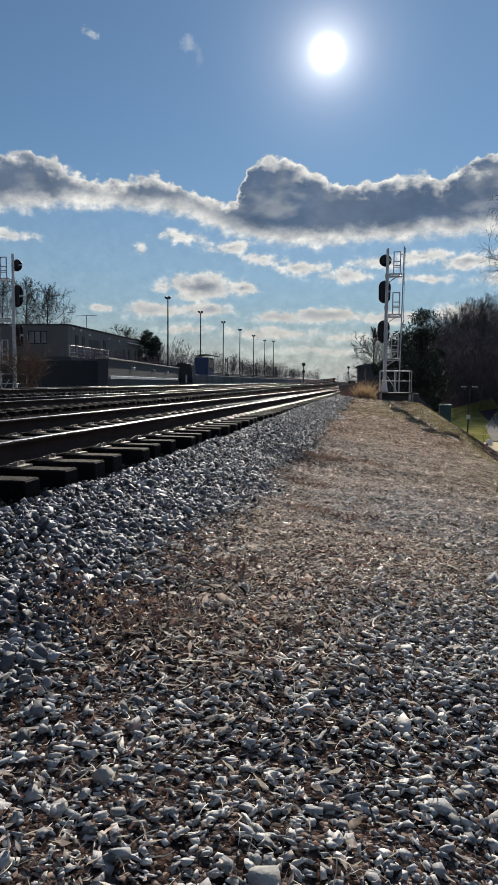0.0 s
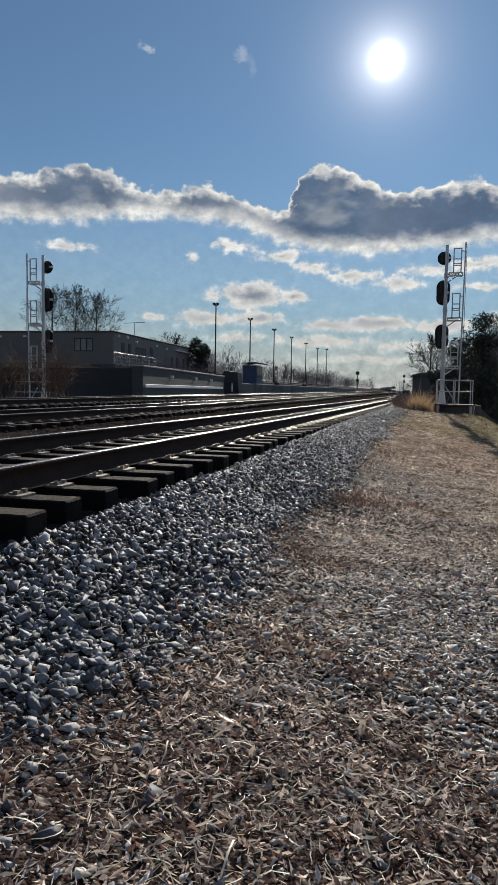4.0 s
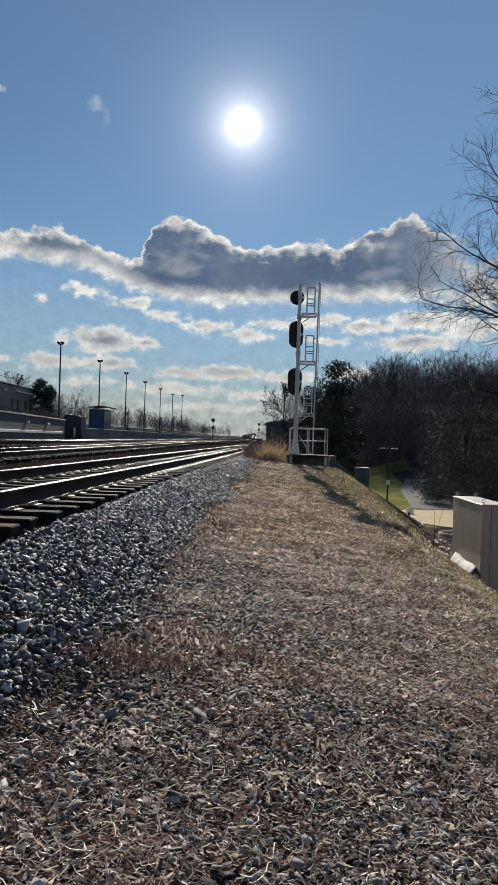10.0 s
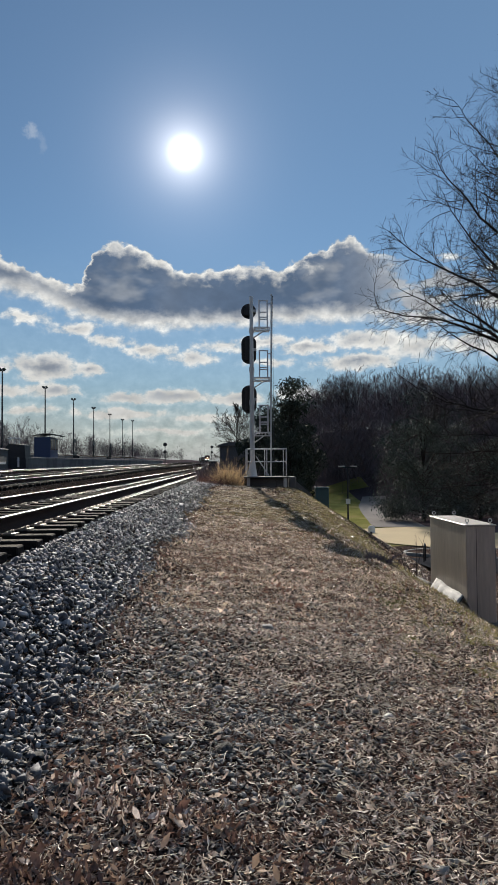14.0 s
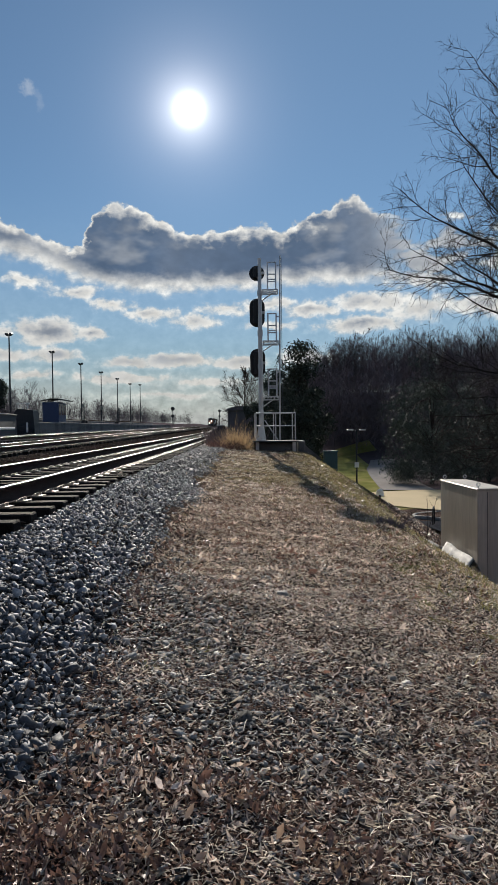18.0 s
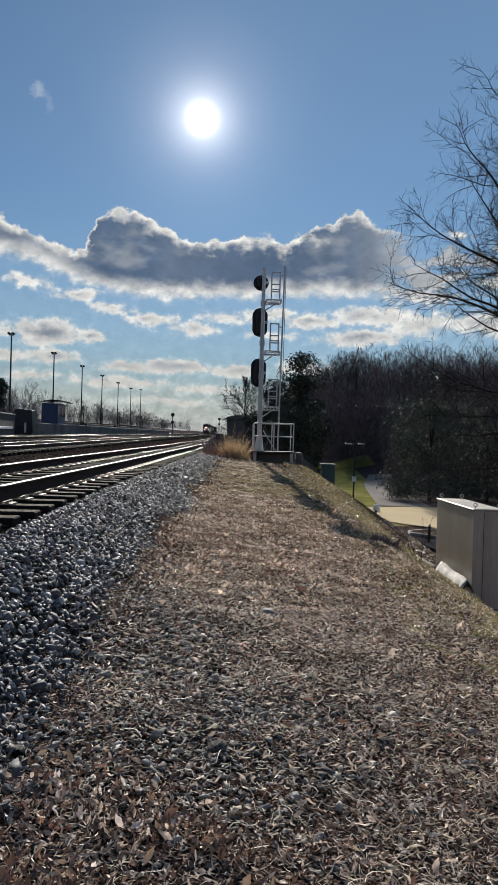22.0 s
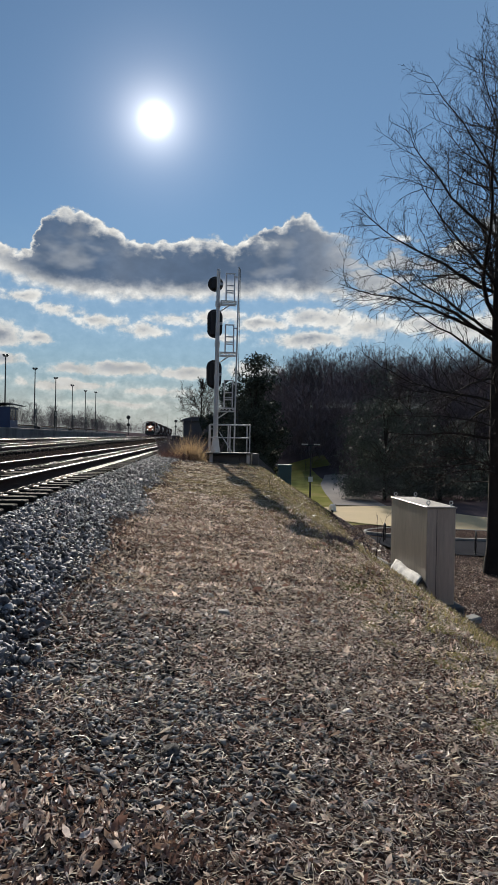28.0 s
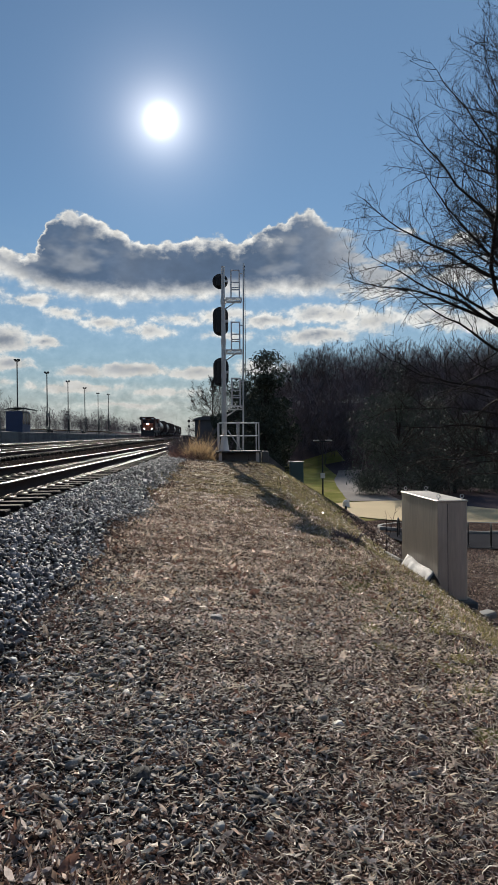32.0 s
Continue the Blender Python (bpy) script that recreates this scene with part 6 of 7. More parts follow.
rod(bm, (0, 0, 0.35), (0, 0, 0.48), 0.22, 0.10, 14)
part("stone_post", bm, M_WHITE, b)

# ---- pieces round the equipment case ----
brd = thing("fallen_panel", 3.40, -12.9, -2.24, "bent white panel leaning against the metal case", "panel", rz=0)
rp = random.Random(12)
for nm, far_x, drop, rag in (("sheet", -0.27, 0.25, 0.05), ("flap", 0.06, 0.20, 0.02)):
    v = []
    for j in range(19):
        u = j / 18
        ry_, rz_ = -1.02 + 1.62 * u, 0.21 + 0.06 * u + 0.012 * math.sin(9 * u)
        tear = rp.uniform(-rag, rag) + (0.06 if j in (5, 6, 12) and nm == "sheet" else 0)
        for k in range(4):
            f = k / 3
            w = 0.012 * rp.uniform(-1, 1) + 0.025 * math.sin(6 * u + 2 * f) * f
            v.append((-0.02 + (far_x + 0.02) * f + w, ry_ - 0.10 * f + 0.01 * rp.uniform(-1, 1), rz_ - (drop - tear) * f + 0.4 * w))
    o = soup(nm, v, [(4 * j + k, 4 * j + k + 1, 4 * j + k + 5, 4 * j + k + 4) for j in range(18) for k in range(3)], M_PANEL)
    so = o.modifiers.new("thickness", "SOLIDIFY")
    so.thickness = 0.014
    o.parent = brd
bm = box_()
rod(bm, (-0.22, -1.10, -0.05), (-0.02, -1.03, 0.19), 0.012)
part("end_strip", bm, M_DARKPAINT, brd)
bm = box_()
block(bm, -0.2, 0.25, -0.13, 0.13, -0.12, 0.02, 0.03)
slab = part("concrete_slab", bm, M_CONC)
slab.matrix_basis = pose(4.45, -13.6, float(ground_at(np.array(4.45), np.array(-13.6))) + 0.02, 3, -6, 20)
tagged(slab, "broken pale concrete slab beside the metal case", "concrete slab")

pk = thing("plank", 3.26, -11.78, float(ground_at(np.array(3.26), np.array(-11.78))) + 0.05, "weathered grey plank lying on the bank", "plank", rz=2)
pk.rotation_euler.y = radians(24)
bm = box_()
block(bm, -0.09, 0.09, -0.5, 0.5, -0.03, 0.03, 0.008)
part("board", bm, M_CONC, pk)
ux, uy = 4.63, 13.0
uz = float(ground_at(np.array(ux), np.array(uy)))
ub = thing("utility_box", ux, uy, uz, "dull teal metal utility box on the lawn", "utility box")
bm = box_()
block(bm, -0.38, 0.38, -0.3, 0.3, -0.3, -0.97 - uz, 0.02)
part("cabinet", bm, M_TEAL, ub)
bm = box_()
block(bm, -0.41, 0.41, -0.33, 0.33, -0.97 - uz, -0.91 - uz, 0.012)
part("lid", bm, M_TEAL, ub)
mz = float(ground_at(np.array(5.52), np.array(-15.0)))
mp = thing("meter_frame", 5.52, -15.0, mz, "galvanised post frame carrying an electric meter", "meter post")
for sx in (0.0, 0.62):
    bm = box_()
    rod(bm, (sx, 0, -0.4), (sx, 0, -0.92 - mz), 0.035)
    part("post", bm, M_GALV, mp)
bm = box_()
block(bm, -0.04, 0.66, -0.03, 0.03, -0.98 - mz, -0.92 - mz, 0.006)
part("cross_bar", bm, M_GALV, mp)
bm = box_()
block(bm, 0.05, 0.42, -0.13, -0.035, -1.95 - mz, -1.35 - mz, 0.02)
part("meter_box", bm, M_CASE, mp)
bm = box_()
rod(bm, (0.16, -0.21, -1.5 - mz), (0.16, -0.13, -1.5 - mz), 0.075, 0.075, 16)
part("meter_dial", bm, M_GLASS, mp)
bm = box_()
pipe(bm, [(0.12, -0.08, -1.95 - mz), (0.12, -0.08, -2.5 - mz), (0.1, -0.08, 0.0)], 0.022)
part("conduit", bm, M_GALV, mp)


def sticks(name, x, y, n, h, label, seed):
    r = random.Random(seed)
    z = float(ground_at(np.array(x), np.array(y)))
    t = thing(name, x, y, z, label, "sapling")
    main = [bough(r, (r.uniform(-0.2, 0.2), r.uniform(-0.2, 0.2), -0.02), (r.gauss(0, 0.12), r.gauss(0, 0.12), 1), h * r.uniform(0.6, 1.0), 0.007, 4, 0.08) for _ in range(n)]
    for b in main:
        v, f = tubes([b], 5)
        o = soup("stem", v, f, M_TWIG)
        o.parent = t
    v, f = tubes(sprout(r, main, 3, 0.4, 0.9, 0.3, 35, 0.6, 0.003, 2, 0.1, 0.0), 3)
    o = soup("twigwork", v, f, M_TWIG)
    o.parent = t
    tagged(o, kind="stuff")


sticks("sapling", 2.19, -14.6, 4, 0.95, "thin bare saplings on the grassy bank", 4)
sticks("sapling", 1.0, -9.0, 2, 0.55, "thin bare stem standing in the bank", 6)
sticks("sapling", 0.75, -3.2, 2, 0.85, "thin bare stem standing before the signal", 8)
blades("bank_shrub", 1500, 0.7, 1.6, -17.3, -16.2, 0.13, 0.010, M_WOODS, "small dark shrub on the grassy bank",
       lambda x, y: np.clip(1.15 - np.hypot((x - 1.12) / 0.26, (y + 16.75) / 0.3), 0, 1), "shrub", 0.9)
blades("tall_dry_grass", 5200, -1.9, -0.1, -1.6, 1.2, 0.56, 0.006, M_TALLGRASS, "tall tawny dry grass beside the signal footing",
       lambda x, y: np.clip(1.2 - np.hypot((x + 0.95) / 0.55, (y + 0.2) / 0.9), 0, 1), "grass", 0.75)
blades("russet_brush", 2600, -2.5, 0.0, -2.0, 2.0, 0.34, 0.008, M_WEED, "low russet brush round the dry grass",
       lambda x, y: np.clip(1.3 - np.hypot((x + 1.35) / 0.8, y / 1.6), 0, 1) * np.clip(0.3 + wave(x, y, 4.0, 1), 0, 1), "brush", 0.9)
blades("dark_brush", 3500, -2.2, 0.2, 0.5, 6.0, 0.55, 0.012, M_WOODS, "dark brushwood beyond the signal",
       lambda x, y: np.clip(wave(x, y, 1.4), 0, 1), "brush", 0.6)

# ---- huts beyond the signal ----
hut = thing("signal_hut", 0.2, 38.0, -0.6, "dark windowless railway equipment hut", "hut")
bm = box_()
block(bm, -1.5, 0.9, 0, 3.0, -0.6, 2.7, 0.03)
part("wall", bm, M_HUT, hut)
bm = box_()
for k in range(9):
    a, b = math.pi * k / 8, 0
    bm.verts.new((0.2 + 1.9 * math.cos(a), -0.2, 2.7 + 0.4 * math.sin(a)))
fc = bm.faces.new(bm.verts[:])
ex = bmesh.ops.extrude_face_region(bm, geom=[fc])
for g in ex["geom"]:
    if isinstance(g, bmesh.types.BMVert):
        g.co.y += 3.6
part("roof", bm, M_HUT, hut)
bm = box_()
block(bm, 0.95, 1.3, -0.25, -0.05, 2.0, 2.14, 0.01)
part("wall_lamp", bm, M_GALV, hut)
cab = thing("relay_cabinet", -1.75, 20.0, -0.5, "small dark metal relay cabinet with a pale lid", "cabinet")
bm = box_()
block(bm, -0.26, 0.26, 0, 0.5, -0.1, 1.15, 0.02)
part("cabinet", bm, M_DARKPAINT, cab)
bm = box_()
block(bm, -0.3, 0.3, -0.04, 0.54, 1.15, 1.2, 0.01)
part("lid", bm, M_GALV, cab)

# ---- station side ----
for lx_, ly_, lh_ in ((-23.45, 44.2, 8.7), (-23.25, 60.7, 8.7), (-23.15, 77.1, 8.7), (-23.1, 93.3, 8.7), (-22.9, 109.6, 8.7), (-22.7, 126.0, 8.7), (-22.4, 141.0, 9.4)):
    t = thing("flood_lamp", lx_, ly_, 10.25 - 8.7, "tall dark lamp pole with paired floodlights behind the platform", "lamp", "platform lamps")
    bm = box_()
    rod(bm, (0, 0, -0.6), (0, 0, lh_ - 0.1), 0.10, 0.065, 10)
    part("pole", bm, M_DARKPAINT, t)
    bm = box_()
    block(bm, -0.27, 0.27, -0.05, 0.05, lh_ - 0.2, lh_ - 0.1)
    part("arm", bm, M_DARKPAINT, t)
    for sx in (-0.2, 0.2):
        bm = box_()
        block(bm, sx - 0.15, sx + 0.15, -0.25, 0.15, lh_ - 0.1, lh_ + 0.1, 0.04)
        part("floodlight", bm, M_DARKPAINT, t)

sh = thing("platform_shelter", -19.25, 45.5, 1.18, "small dark blue platform shelter with a curved roof", "shelter", rz=0)
bm = box_()
block(bm, -0.9, 0.75, -1.6, 1.6, 0, 2.1, 0.02)
part("booth", bm, M_BLUE, sh)
bm = box_()
prof = [(-1.0 + 2.5 * k / 8, 2.1 + 0.32 * math.sin(math.pi * (k + 1) / 10)) for k in range(9)]
for (x0, z0), (x1, z1) in zip(prof, prof[1:]):
    block(bm, x0, x1, -1.75, 1.75, (z0 + z1) / 2, (z0 + z1) / 2 + 0.06)
part("roof", bm, M_ROOF, sh)
for yy in (-1.1, 0.0, 1.1):
    bm = box_()
    block(bm, 0.752, 0.765, yy - 0.42, yy + 0.42, 0.8, 1.9)
    part("pane", bm, M_GLASS, sh)
for ny in (60, 72, 86, 99, 113):
    t = thing("platform_sign", -19.4 + (ny - 60) * 0.017, ny, 1.18, "dark platform sign on two posts", "sign", "platform signs")
    for sx in (-0.8, 0.8):
        bm = box_()
        rod(bm, (0, sx, 0), (0, sx, 2.7), 0.05, 0.05, 8)
        part("post", bm, M_DARKPAINT, t)
    bm = box_()
    block(bm, -0.03, 0.03, -0.8, 0.8, 2.0, 2.5, 0.01)
    part("board", bm, M_DARKPAINT, t)
for ny in (66, 92):
    t = thing("platform_bench", -20.4, ny, 1.18, "dark metal platform bench", "bench", "platform benches")
    bm = box_()
    block(bm, -0.25, 0.25, -0.9, 0.9, 0.42, 0.47, 0.01)
    part("seat", bm, M_DARKPAINT, t)
    bm = box_()
    block(bm, -0.28, -0.24, -0.9, 0.9, 0.5, 0.9, 0.01)
    part("backrest", bm, M_DARKPAINT, t)
    for sy in (-0.7, 0.7):
        bm = box_()
        block(bm, -0.22, 0.22, sy - 0.04, sy + 0.04, 0, 0.42)
        part("leg", bm, M_DARKPAINT, t)
bm = box_()
block(bm, -0.12, 0.12, 0, 105, 0.0, 0.42, 0.02)
fence = part("parapet", bm, M_PLATFORM)
fence.matrix_basis = pose(-21.6, 38, 1.18, 0, 0, -1.0)
tagged(fence, "low stained concrete parapet along the platform's back", "parapet", kind="structure")
lift = thing("platform_lift", -17.9, 29.2, 0.0, "dark sloping platform lift housing with white lamps", "lift housing")
bm = box_()
vv = [bm.verts.new(c) for c in ((-1.5, 0, -0.3), (1.1, 0, -0.3), (0.9, 0, 2.1), (-0.35, 0, 2.25), (-1.3, 0, 0.9))]
fc = bm.faces.new(vv)
ex = bmesh.ops.extrude_face_region(bm, geom=[fc])
for g in ex["geom"]:
    if isinstance(g, bmesh.types.BMVert):
        g.co.y += 1.6
bmesh.ops.recalc_face_normals(bm, faces=bm.faces)
part("housing", bm, M_DARKPAINT, lift)
for sx in (-0.25, 0.15, 0.5):
    bm = box_()
    rod(bm, (sx, -0.05, 2.2), (sx, -0.05, 2.55), 0.05, 0.05, 8)
    block(bm, sx - 0.14, sx + 0.14, -0.2, 0.1, 2.55, 2.68, 0.03)
    part("lamp", bm, M_WHITE, lift)
bm = box_()
block(bm, 0.35, 0.5, -0.03, -0.005, 0.3, 1.1)
part("marker", bm, M_WHITE, lift, "narrow white marker board")
for wy in (6.0, 13.0, 19.0):
    bm = box_()
    block(bm, 0.3, 0.5, wy - 0.12, wy + 0.12, 1.12, 1.3, 0.03)
    part("wall_lamp", bm, M_WHITE, wall)
bm = box_()
block(bm, -0.42, 0.36, -0.05, 26, 1.62, 1.72, 0.015)
part("coping", bm, M_CONC, wall)

near = thing("near_ballast", 0, 0, 0, "grey angular ballast stones beside the path", "ballast", kind="structure")
meshes_ = []
for k in range(10):
    sv, sf = STONES[k]
    me_ = bpy.data.meshes.new("stone")
    me_.from_pydata((sv * (1.1, 0.9, 0.75)).tolist(), [], sf.tolist())
    me_.materials.append(M_BSTONE)
    meshes_.append(me_)
r_ = random.Random(9)
for k in range(300):
    y_ = r_.uniform(-25.4, -22.6)
    x_ = rail_a(y_) + r_.uniform(0.9, 1.85)
    z_ = float(ground_at(np.array(x_), np.array(y_)))
    q_ = r_.uniform(0.022, 0.036)
    share("stone", meshes_[k % 10], near, Matrix.Translation((x_, y_, z_ + 0.6 * q_)) @ Euler((r_.uniform(-1, 1), r_.uniform(-1, 1), r_.uniform(0, 6))).to_matrix().to_4x4() @ Matrix.Scale(q_, 4))

# the building's openings, rail and roof things
for wx in (-4.05, -3.35, -2.65):
    bm = box_()
    block(bm, wx - 0.36, wx + 0.36, -0.05, -0.004, 2.3, 3.7)
    w = part("window", bm, M_DARKPAINT, bld)
    bm = box_()
    block(bm, wx - 0.27, wx + 0.27, -0.062, -0.052, 2.4, 3.6)
    part("pane", bm, M_CONC, w, "pale blind behind the pane")
for wy, wz, ww, wh in ((2.6, 1.3, 0.9, 2.1), (4.6, 1.3, 0.9, 2.1), (8.2, 2.2, 3.4, 1.0), (12.0, 1.3, 0.9, 2.1), (20.0, 1.3, 0.7, 1.4), (22.4, 1.3, 0.7, 1.4), (25.4, 1.3, 0.7, 1.4), (27.4, 1.3, 0.8, 1.6)):
    bm = box_()
    block(bm, 0.004, 0.05, wy - ww / 2, wy + ww / 2, wz, wz + wh)
    w = part("window", bm, M_DARKPAINT, bld)
    bm = box_()
    block(bm, 0.052, 0.062, wy - ww / 2 + 0.08, wy + ww / 2 - 0.08, wz + 0.08, wz + wh - 0.08)
    part("pane", bm, M_BLACK, w)
for wy, wz in ((1.2, 3.9), (3.6, 3.9), (6.4, 3.6), (13.5, 3.6), (17.5, 3.5), (28.2, 3.2)):
    bm = box_()
    block(bm, 0.01, 0.24, wy - 0.12, wy + 0.12, wz, wz + 0.22, 0.03)
    part("wall_lamp", bm, M_WHITE, bld)
for wx in (-13.0, -10.0):
    bm = box_()
    block(bm, wx - 0.2, wx + 0.2, -0.25, -0.01, 3.75, 3.95, 0.03)
    part("wall_lamp", bm, M_WHITE, bld)
bm = box_()
block(bm, 0.05, 0.3, 21.5, 28.5, 3.6, 3.72)
part("light_strip", bm, M_WHITE, bld)
bm = box_()
rod(bm, (-3, 14, 4.46), (-3, 14, 6.7), 0.04, 0.03, 6)
rod(bm, (-4.4, 14, 6.6), (-1.6, 14, 6.7), 0.03, 0.03, 6)
rod(bm, (-0.6, 0.5, 4.46), (-0.6, 0.5, 7.4), 0.03, 0.02, 6)
part("antenna", bm, M_DARKPAINT, bld)
deck = thing("loading_deck", -30.3, 29.6, 1.9, "raised loading deck with a pale metal hand rail", "deck", rz=2)
bm = box_()
block(bm, -1.5, 1.0, 0, 12, -1.6, 0.9, 0.02)
part("platform", bm, M_WALL, deck)
for zz in (1.3, 1.65, 2.0):
    bm = box_()
    rod(bm, (0.89, 0, zz), (0.89, 12, zz), 0.05, 0.05, 10)
    part("hand_rail", bm, M_STEEL, deck)
for k in range(7):
    bm = box_()
    block(bm, 0.86, 0.92, 2 * k - 0.03 if k else 0.0, 2 * k + 0.03, 0.9, 2.0)
    part("rail_post", bm, M_WHITE, deck)
bm = box_()
block(bm, -10.0, 0, 0, 0.5, -1.0, 1.55, 0.03)
dock = part("dark_retaining_wall", bm, M_DARKWALL)
dock.matrix_basis = pose(-15.4, 1.2, 0)
tagged(dock, "dark stained retaining wall below the building", "wall", kind="structure")


def bush(name, x, y, z, h, w, n, material, label, seed):
    r = random.Random(seed)
    t = thing(name, x, y, z, label, "bush")
    main = [bough(r, (r.uniform(-w, w) * 0.4, r.uniform(-w, w) * 0.4, 0), (r.gauss(0, 0.35), r.gauss(0, 0.35), 1), h * r.uniform(0.6, 1.05), 0.02, 4, 0.12) for _ in range(n)]
    second = sprout(r, main, 7, 0.2, 0.95, 0.4, 40, 0.6, 0.008, 3, 0.12, 0.02)
    third = sprout(r, second, 5, 0.2, 0.95, 0.5, 40, 0.6, 0.006, 2, 0.12, 0.0)
    for nm, bs, sd in (("stemwork", main, 4), ("twigwork", second + third, 3)):
        v, f = tubes(bs, sd)
        o = soup(nm, v, f, material)
        o.parent = t
        tagged(o, kind="stuff")


bush("bare_bush", -16.6, -5.0, 0.0, 2.6, 1.2, 34, M_RUSSETBUSH, "brown leafless bush beside the far signal", 31)
bush("bare_bush", -17.8, -6.5, 0.0, 2.0, 1.2, 24, M_RUSSETBUSH, "brown leafless bush beside the far signal", 32)
for k in range(9):
    bush("hedge_bush", -22.0 - 0.4 * k, 16 + 5.2 * k, 1.2, 2.3, 1.5, 18, M_WOODS, "dark leafless bush behind the retaining wall", 40 + k)


def far_signal(x, y, z, h, n):
    t = thing("railway_signal", x, y, z, "distant dark railway signal mast", "railway signal", "distant signals")
    bm = box_()
    rod(bm, (0, 0, -1), (0, 0, h), 0.12, 0.09, 8)
    part("mast", bm, M_DARKPAINT, t)
    for k in range(n):
        bm = box_()
        zz = h - 0.5 - 1.9 * k
        rod(bm, (0, -0.15, zz), (0, 0.2, zz), 0.5 if k == 0 else 0.42, 0.5 if k == 0 else 0.42, 14)
        part("signal_head", bm, M_BLACK, t)


far_signal(-15.3, 150, 0.5, 5.3, 2)
far_signal(-4.2, 220, 0.5, 6.2, 2)


# ---- the train ----
M_LIGHT = glow("headlight", (1.0, 0.93, 0.82), 20.0)


def wheelset(parent, y):
    for sx in (-0.7525, 0.7525):
        bm = box_()
        rod(bm, (sx - 0.06, y, 0.5), (sx + 0.06, y, 0.5), 0.5, 0.5, 18)
        part("wheel", bm, M_RAILRUST, parent)
    bm = box_()
    rod(bm, (-0.75, y, 0.5), (0.75, y, 0.5), 0.08, 0.08, 8)
    part("axle", bm, M_RAILRUST, parent)


def bogie(t, y, axles):
    n = len(axles)
    bm = box_()
    for sx in (-1.0, 1.0):
        block(bm, sx - 0.1, sx + 0.1, y + axles[0] - 0.5, y + axles[-1] + 0.5, 0.42, 0.95, 0.04)
    block(bm, -1.0, 1.0, y - 0.3, y + 0.3, 0.6, 0.9, 0.03)
    b = part("bogie", bm, M_BLACK, t)
    for a in axles:
        wheelset(b, y + a)


def locomotive():
    """Nose towards -y; 22 m long."""
    t = thing("locomotive", 0, 0, 0, "dark freight diesel locomotive with lit headlights", "locomotive")
    bm = box_()
    block(bm, -1.5, 1.5, 0.3, 21.7, 1.1, 1.55, 0.05)
    part("underframe", bm, M_BLACK, t)
    bm = box_()
    block(bm, -1.55, 1.55, 2.3, 5.4, 1.55, 4.35, 0.06)
    vv = [(-1.55, 4.35), (1.55, 4.35), (1.15, 4.68), (-1.15, 4.68)]
    lo = [bm.verts.new((x, 2.3, z)) for x, z in vv]
    hi = [bm.verts.new((x, 5.4, z)) for x, z in vv]
    bm.faces.new(lo)
    bm.faces.new(hi[::-1])
    for k in range(4):
        bm.faces.new((lo[k], hi[k], hi[(k + 1) % 4], lo[(k + 1) % 4]))
    bmesh.ops.recalc_face_normals(bm, faces=bm.faces)
    cab_ = part("cab", bm, M_LOCO, t)
    for sx in (-0.72, 0.72):
        bm = box_()
        block(bm, sx - 0.52, sx + 0.52, 2.25, 2.29, 3.3, 4.05, 0.01)
        part("windscreen", bm, M_GLASS, cab_)
    bm = box_()
    block(bm, -0.42, 0.42, 2.2, 2.295, 4.32, 4.62, 0.03)
    part("light_box", bm, M_BLACK, cab_)
    for sx in (-1.0, 1.0):
        bm = box_()
        block(bm, sx - 0.3, sx + 0.3, 2.2, 2.295, 4.15, 4.38, 0.02)
        part("number_board", bm, M_WHITE, cab_)
    bm = box_()
    block(bm, -1.1, 1.1, 0.75, 2.3, 1.55, 3.25, 0.18)
    part("nose", bm, M_LOCONOSE, t)
    for sx in (-0.14, 0.14):
        bm = box_()
        rod(bm, (sx, 0.66, 2.98), (sx, 0.76, 2.98), 0.12, 0.12, 14)
        part("headlight", bm, M_LIGHT, t)
    for sx in (-0.85, 0.85):
        bm = box_()
        rod(bm, (sx, 0.22, 1.95), (sx, 0.3, 1.95), 0.11, 0.11, 14)
        part("ditch_light", bm, M_LIGHT, t)
        bm = box_()
        block(bm, sx - 0.2, sx + 0.2, 0.305, 0.6, 1.55, 2.15, 0.03)
        part("light_bracket", bm, M_BLACK, t)
    bm = box_()
    block(bm, -0.95, 0.95, 5.4, 20.6, 1.55, 4.2, 0.12)
    part("hood", bm, M_LOCO, t)
    bm = box_()
    block(bm, -1.5, 1.5, 16.2, 20.9, 3.5, 4.6, 0.1)
    part("radiator", bm, M_LOCO, t)
    bm = box_()
    block(bm, -0.5, 0.5, 10.0, 12.0, 4.2, 4.55, 0.05)
    part("exhaust", bm, M_BLACK, t)
    bm = box_()
    vv = [(-1.5, 0.3, 1.1), (1.5, 0.3, 1.1), (1.3, 0.15, 0.25), (-1.3, 0.15, 0.25), (-1.5, 0.8, 1.1), (1.5, 0.8, 1.1), (1.3, 0.5, 0.25), (-1.3, 0.5, 0.25)]
    vs = [bm.verts.new(c) for c in vv]
    for q in ((0, 1, 2, 3), (5, 4, 7, 6), (0, 4, 5, 1), (3, 2, 6, 7), (1, 5, 6, 2), (4, 0, 3, 7)):
        bm.faces.new([vs[k] for k in q])
    part("plough", bm, M_BLACK, t)
    bm = box_()
    block(bm, -1.3, 1.3, 8.6, 13.2, 0.35, 1.1, 0.15)
    part("fuel_tank", bm, M_BLACK, t)
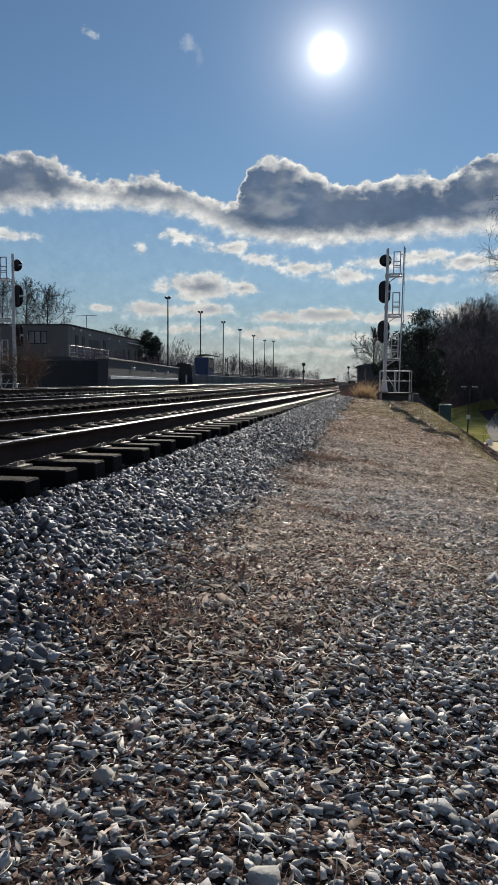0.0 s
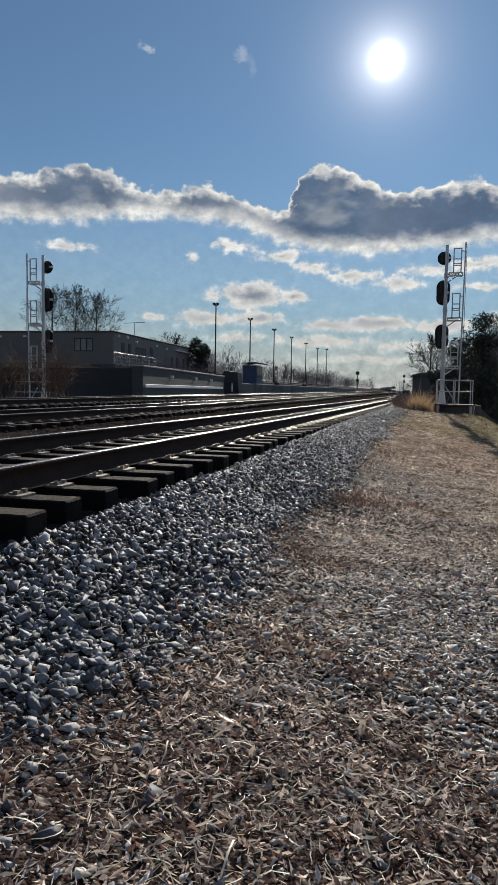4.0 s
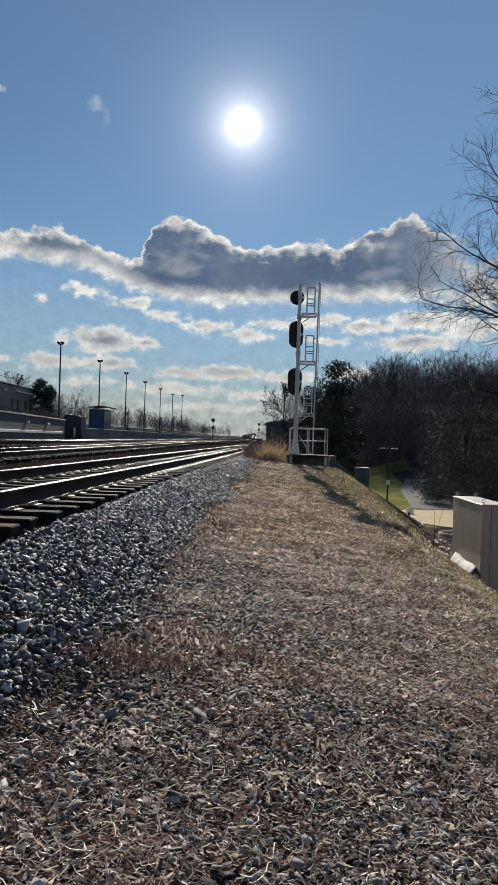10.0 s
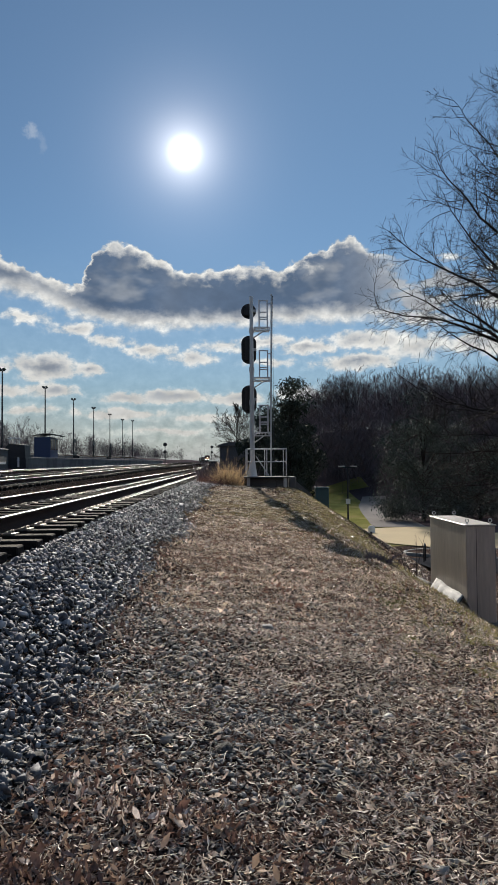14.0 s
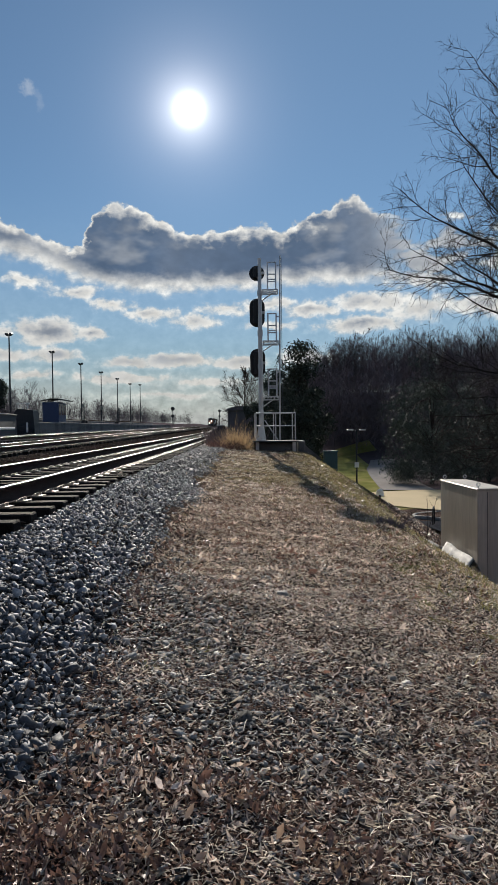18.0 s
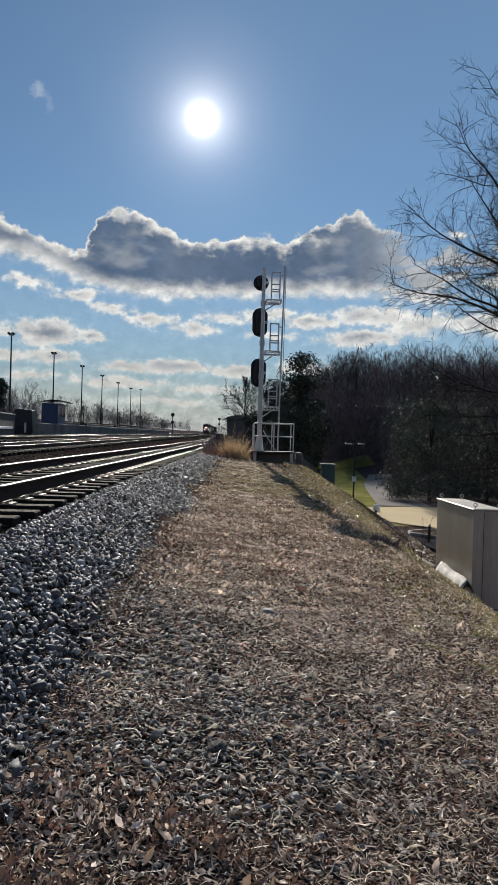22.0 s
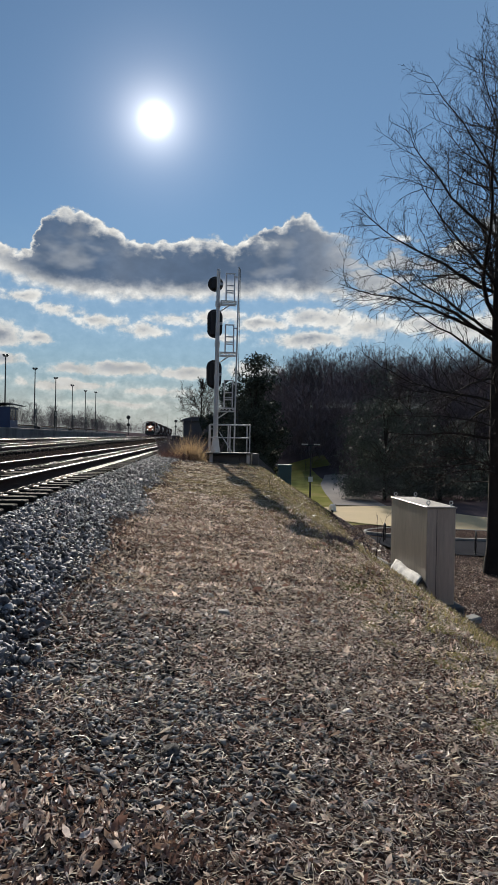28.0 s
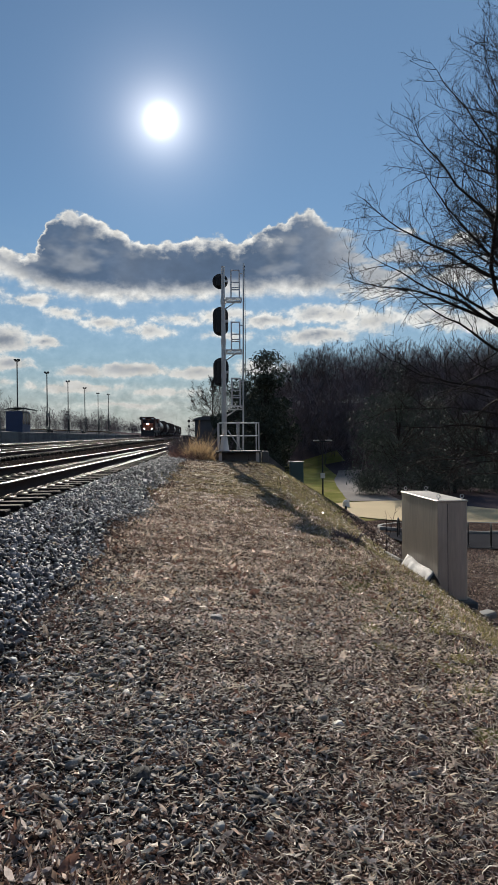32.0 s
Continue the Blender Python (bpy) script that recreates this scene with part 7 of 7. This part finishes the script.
    for sx in (-1.45, 1.45):
        bm = box_()
        rod(bm, (sx, 0.4, 2.55), (sx, 2.2, 2.55), 0.025, 0.025, 6)
        rod(bm, (sx, 5.6, 2.55), (sx, 21.4, 2.55), 0.025, 0.025, 6)
        part("hand_rail", bm, M_WHITE, t)
        for k in range(8):
            bm = box_()
            rod(bm, (sx, 5.8 + 2.2 * k, 1.55), (sx, 5.8 + 2.2 * k, 2.55), 0.022, 0.022, 6)
            part("stanchion", bm, M_WHITE, t)
    bogie(t, 4.4, (-2.0, 0.0, 2.0))
    bogie(t, 17.6, (-2.0, 0.0, 2.0))
    return t


def tank_car():
    t = thing("tank_car", 0, 0, 0, "rounded dark railway tank car", "tank car", "freight cars")
    bm = box_()
    rod(bm, (0, 0.9, 2.75), (0, 15.1, 2.75), 1.5, 1.5, 22)
    rod(bm, (0, 0.4, 2.75), (0, 0.9, 2.75), 1.0, 1.5, 22)
    rod(bm, (0, 15.1, 2.75), (0, 15.6, 2.75), 1.5, 1.0, 22)
    part("tank", bm, M_TANKCAR, t)
    bm = box_()
    rod(bm, (0, 8, 4.2), (0, 8, 4.55), 0.45, 0.45, 14)
    part("dome", bm, M_BLACK, t)
    bm = box_()
    block(bm, -1.4, 1.4, 0.1, 1.6, 1.05, 1.35)
    block(bm, -1.4, 1.4, 14.4, 15.9, 1.05, 1.35)
    block(bm, -0.3, 0.3, 0.1, 15.9, 0.95, 1.3)
    part("underframe", bm, M_BLACK, t)
    for y in (2.2, 13.8):
        bogie(t, y, (-0.9, 0.9))
    return t


def box_car():
    t = thing("box_car", 0, 0, 0, "dark ribbed railway freight car", "freight car", "freight cars")
    bm = box_()
    block(bm, -1.5, 1.5, 0.3, 15.7, 1.2, 4.5, 0.05)
    b = part("body", bm, M_BOXCAR, t)
    for k in range(12):
        for sx in (-1.5, 1.5):
            bm = box_()
            block(bm, sx - 0.06, sx + 0.06, 0.7 + 1.3 * k, 0.8 + 1.3 * k, 1.25, 4.45)
            part("rib", bm, M_BOXCAR, b)
    bm = box_()
    block(bm, -1.4, 1.4, 0.1, 15.9, 0.95, 1.2)
    part("underframe", bm, M_BLACK, t)
    for y in (2.2, 13.8):
        bogie(t, y, (-0.9, 0.9))
    return t


loco = locomotive()
cars = [tank_car(), box_car()]
for k in range(8):
    cars.append(copy_thing(cars[0] if k % 3 == 0 else cars[1], pose(0, 0, 0)))


def ground_materials():
    """Which cover the ground carries, by its place."""
    me = ground.data
    for m in (M_GRASS, M_BALLAST, M_FORESTFLOOR, M_LAWN):
        me.materials.append(m)
    n = len(me.polygons)
    c = np.empty(n * 3, np.float32)
    me.polygons.foreach_get("center", c)
    c = c.reshape(n, 3)
    x, y = c[:, 0], c[:, 1]
    idx = np.zeros(n, np.int32)
    lawn = (x > 3.0) & (x < 8.4 + 0.125 * y) & (y > 9) & (y < 62)
    idx[lawn] = 4
    # dark floor colour right of the path stands for shade under the shrubs
    idx[(x > 8.4 + 0.125 * y) & (x < 27) & (y > 12) & (y < 48)] = 3
    idx[(x >= 27) & (x < 40) & (y > 10) & (y < 30)] = 4
    s = x - np.interp(y, np.arange(-70, 1000, 5.0), [rail_a(float(k)) for k in np.arange(-70, 1000, 5.0)])
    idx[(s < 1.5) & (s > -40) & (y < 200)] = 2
    idx[(y > 200) | (y < -50)] = 3
    idx[((x > 27) & ~((x < 40) & (y < 30)) & (y > -10)) | ((s > 6) & (y > 48) & ~lawn)] = 3
    band = crest_band(x, y) * (x > 0.3) * (y > -26) * (y < 6)
    idx[rng.uniform(0, 1, n) < band * 0.9] = 1
    me.polygons.foreach_set("material_index", idx)


ground_materials()


# ---- what moves ----
def motions():
    def roll(ob, back):
        """Rolls a vehicle along the far track; back: metres behind the leading end."""
        rows = []
        for k in range(17):
            t = 2.0 * k
            y = 131 + 15.8 * (32 - t) + back
            a, b = rail_b(y) - 0.7525, rail_b(y + 8) - 0.7525
            rows.append((t, pose(a, y, z_b(y) + B_Z[2] / 2, 0, 0, -math.degrees(math.atan2(b - a, 8)))))
        walk(ob, rows)

    roll(loco, 0.0)
    for k, c in enumerate(cars):
        roll(c, 22.6 + 16.6 * k)
    walk(clouds, [(t, pose(-1.3, -28, 0.5, 0, 0, 0.0888 * t)) for t in (0, 8, 16, 24, 32)])


motions()
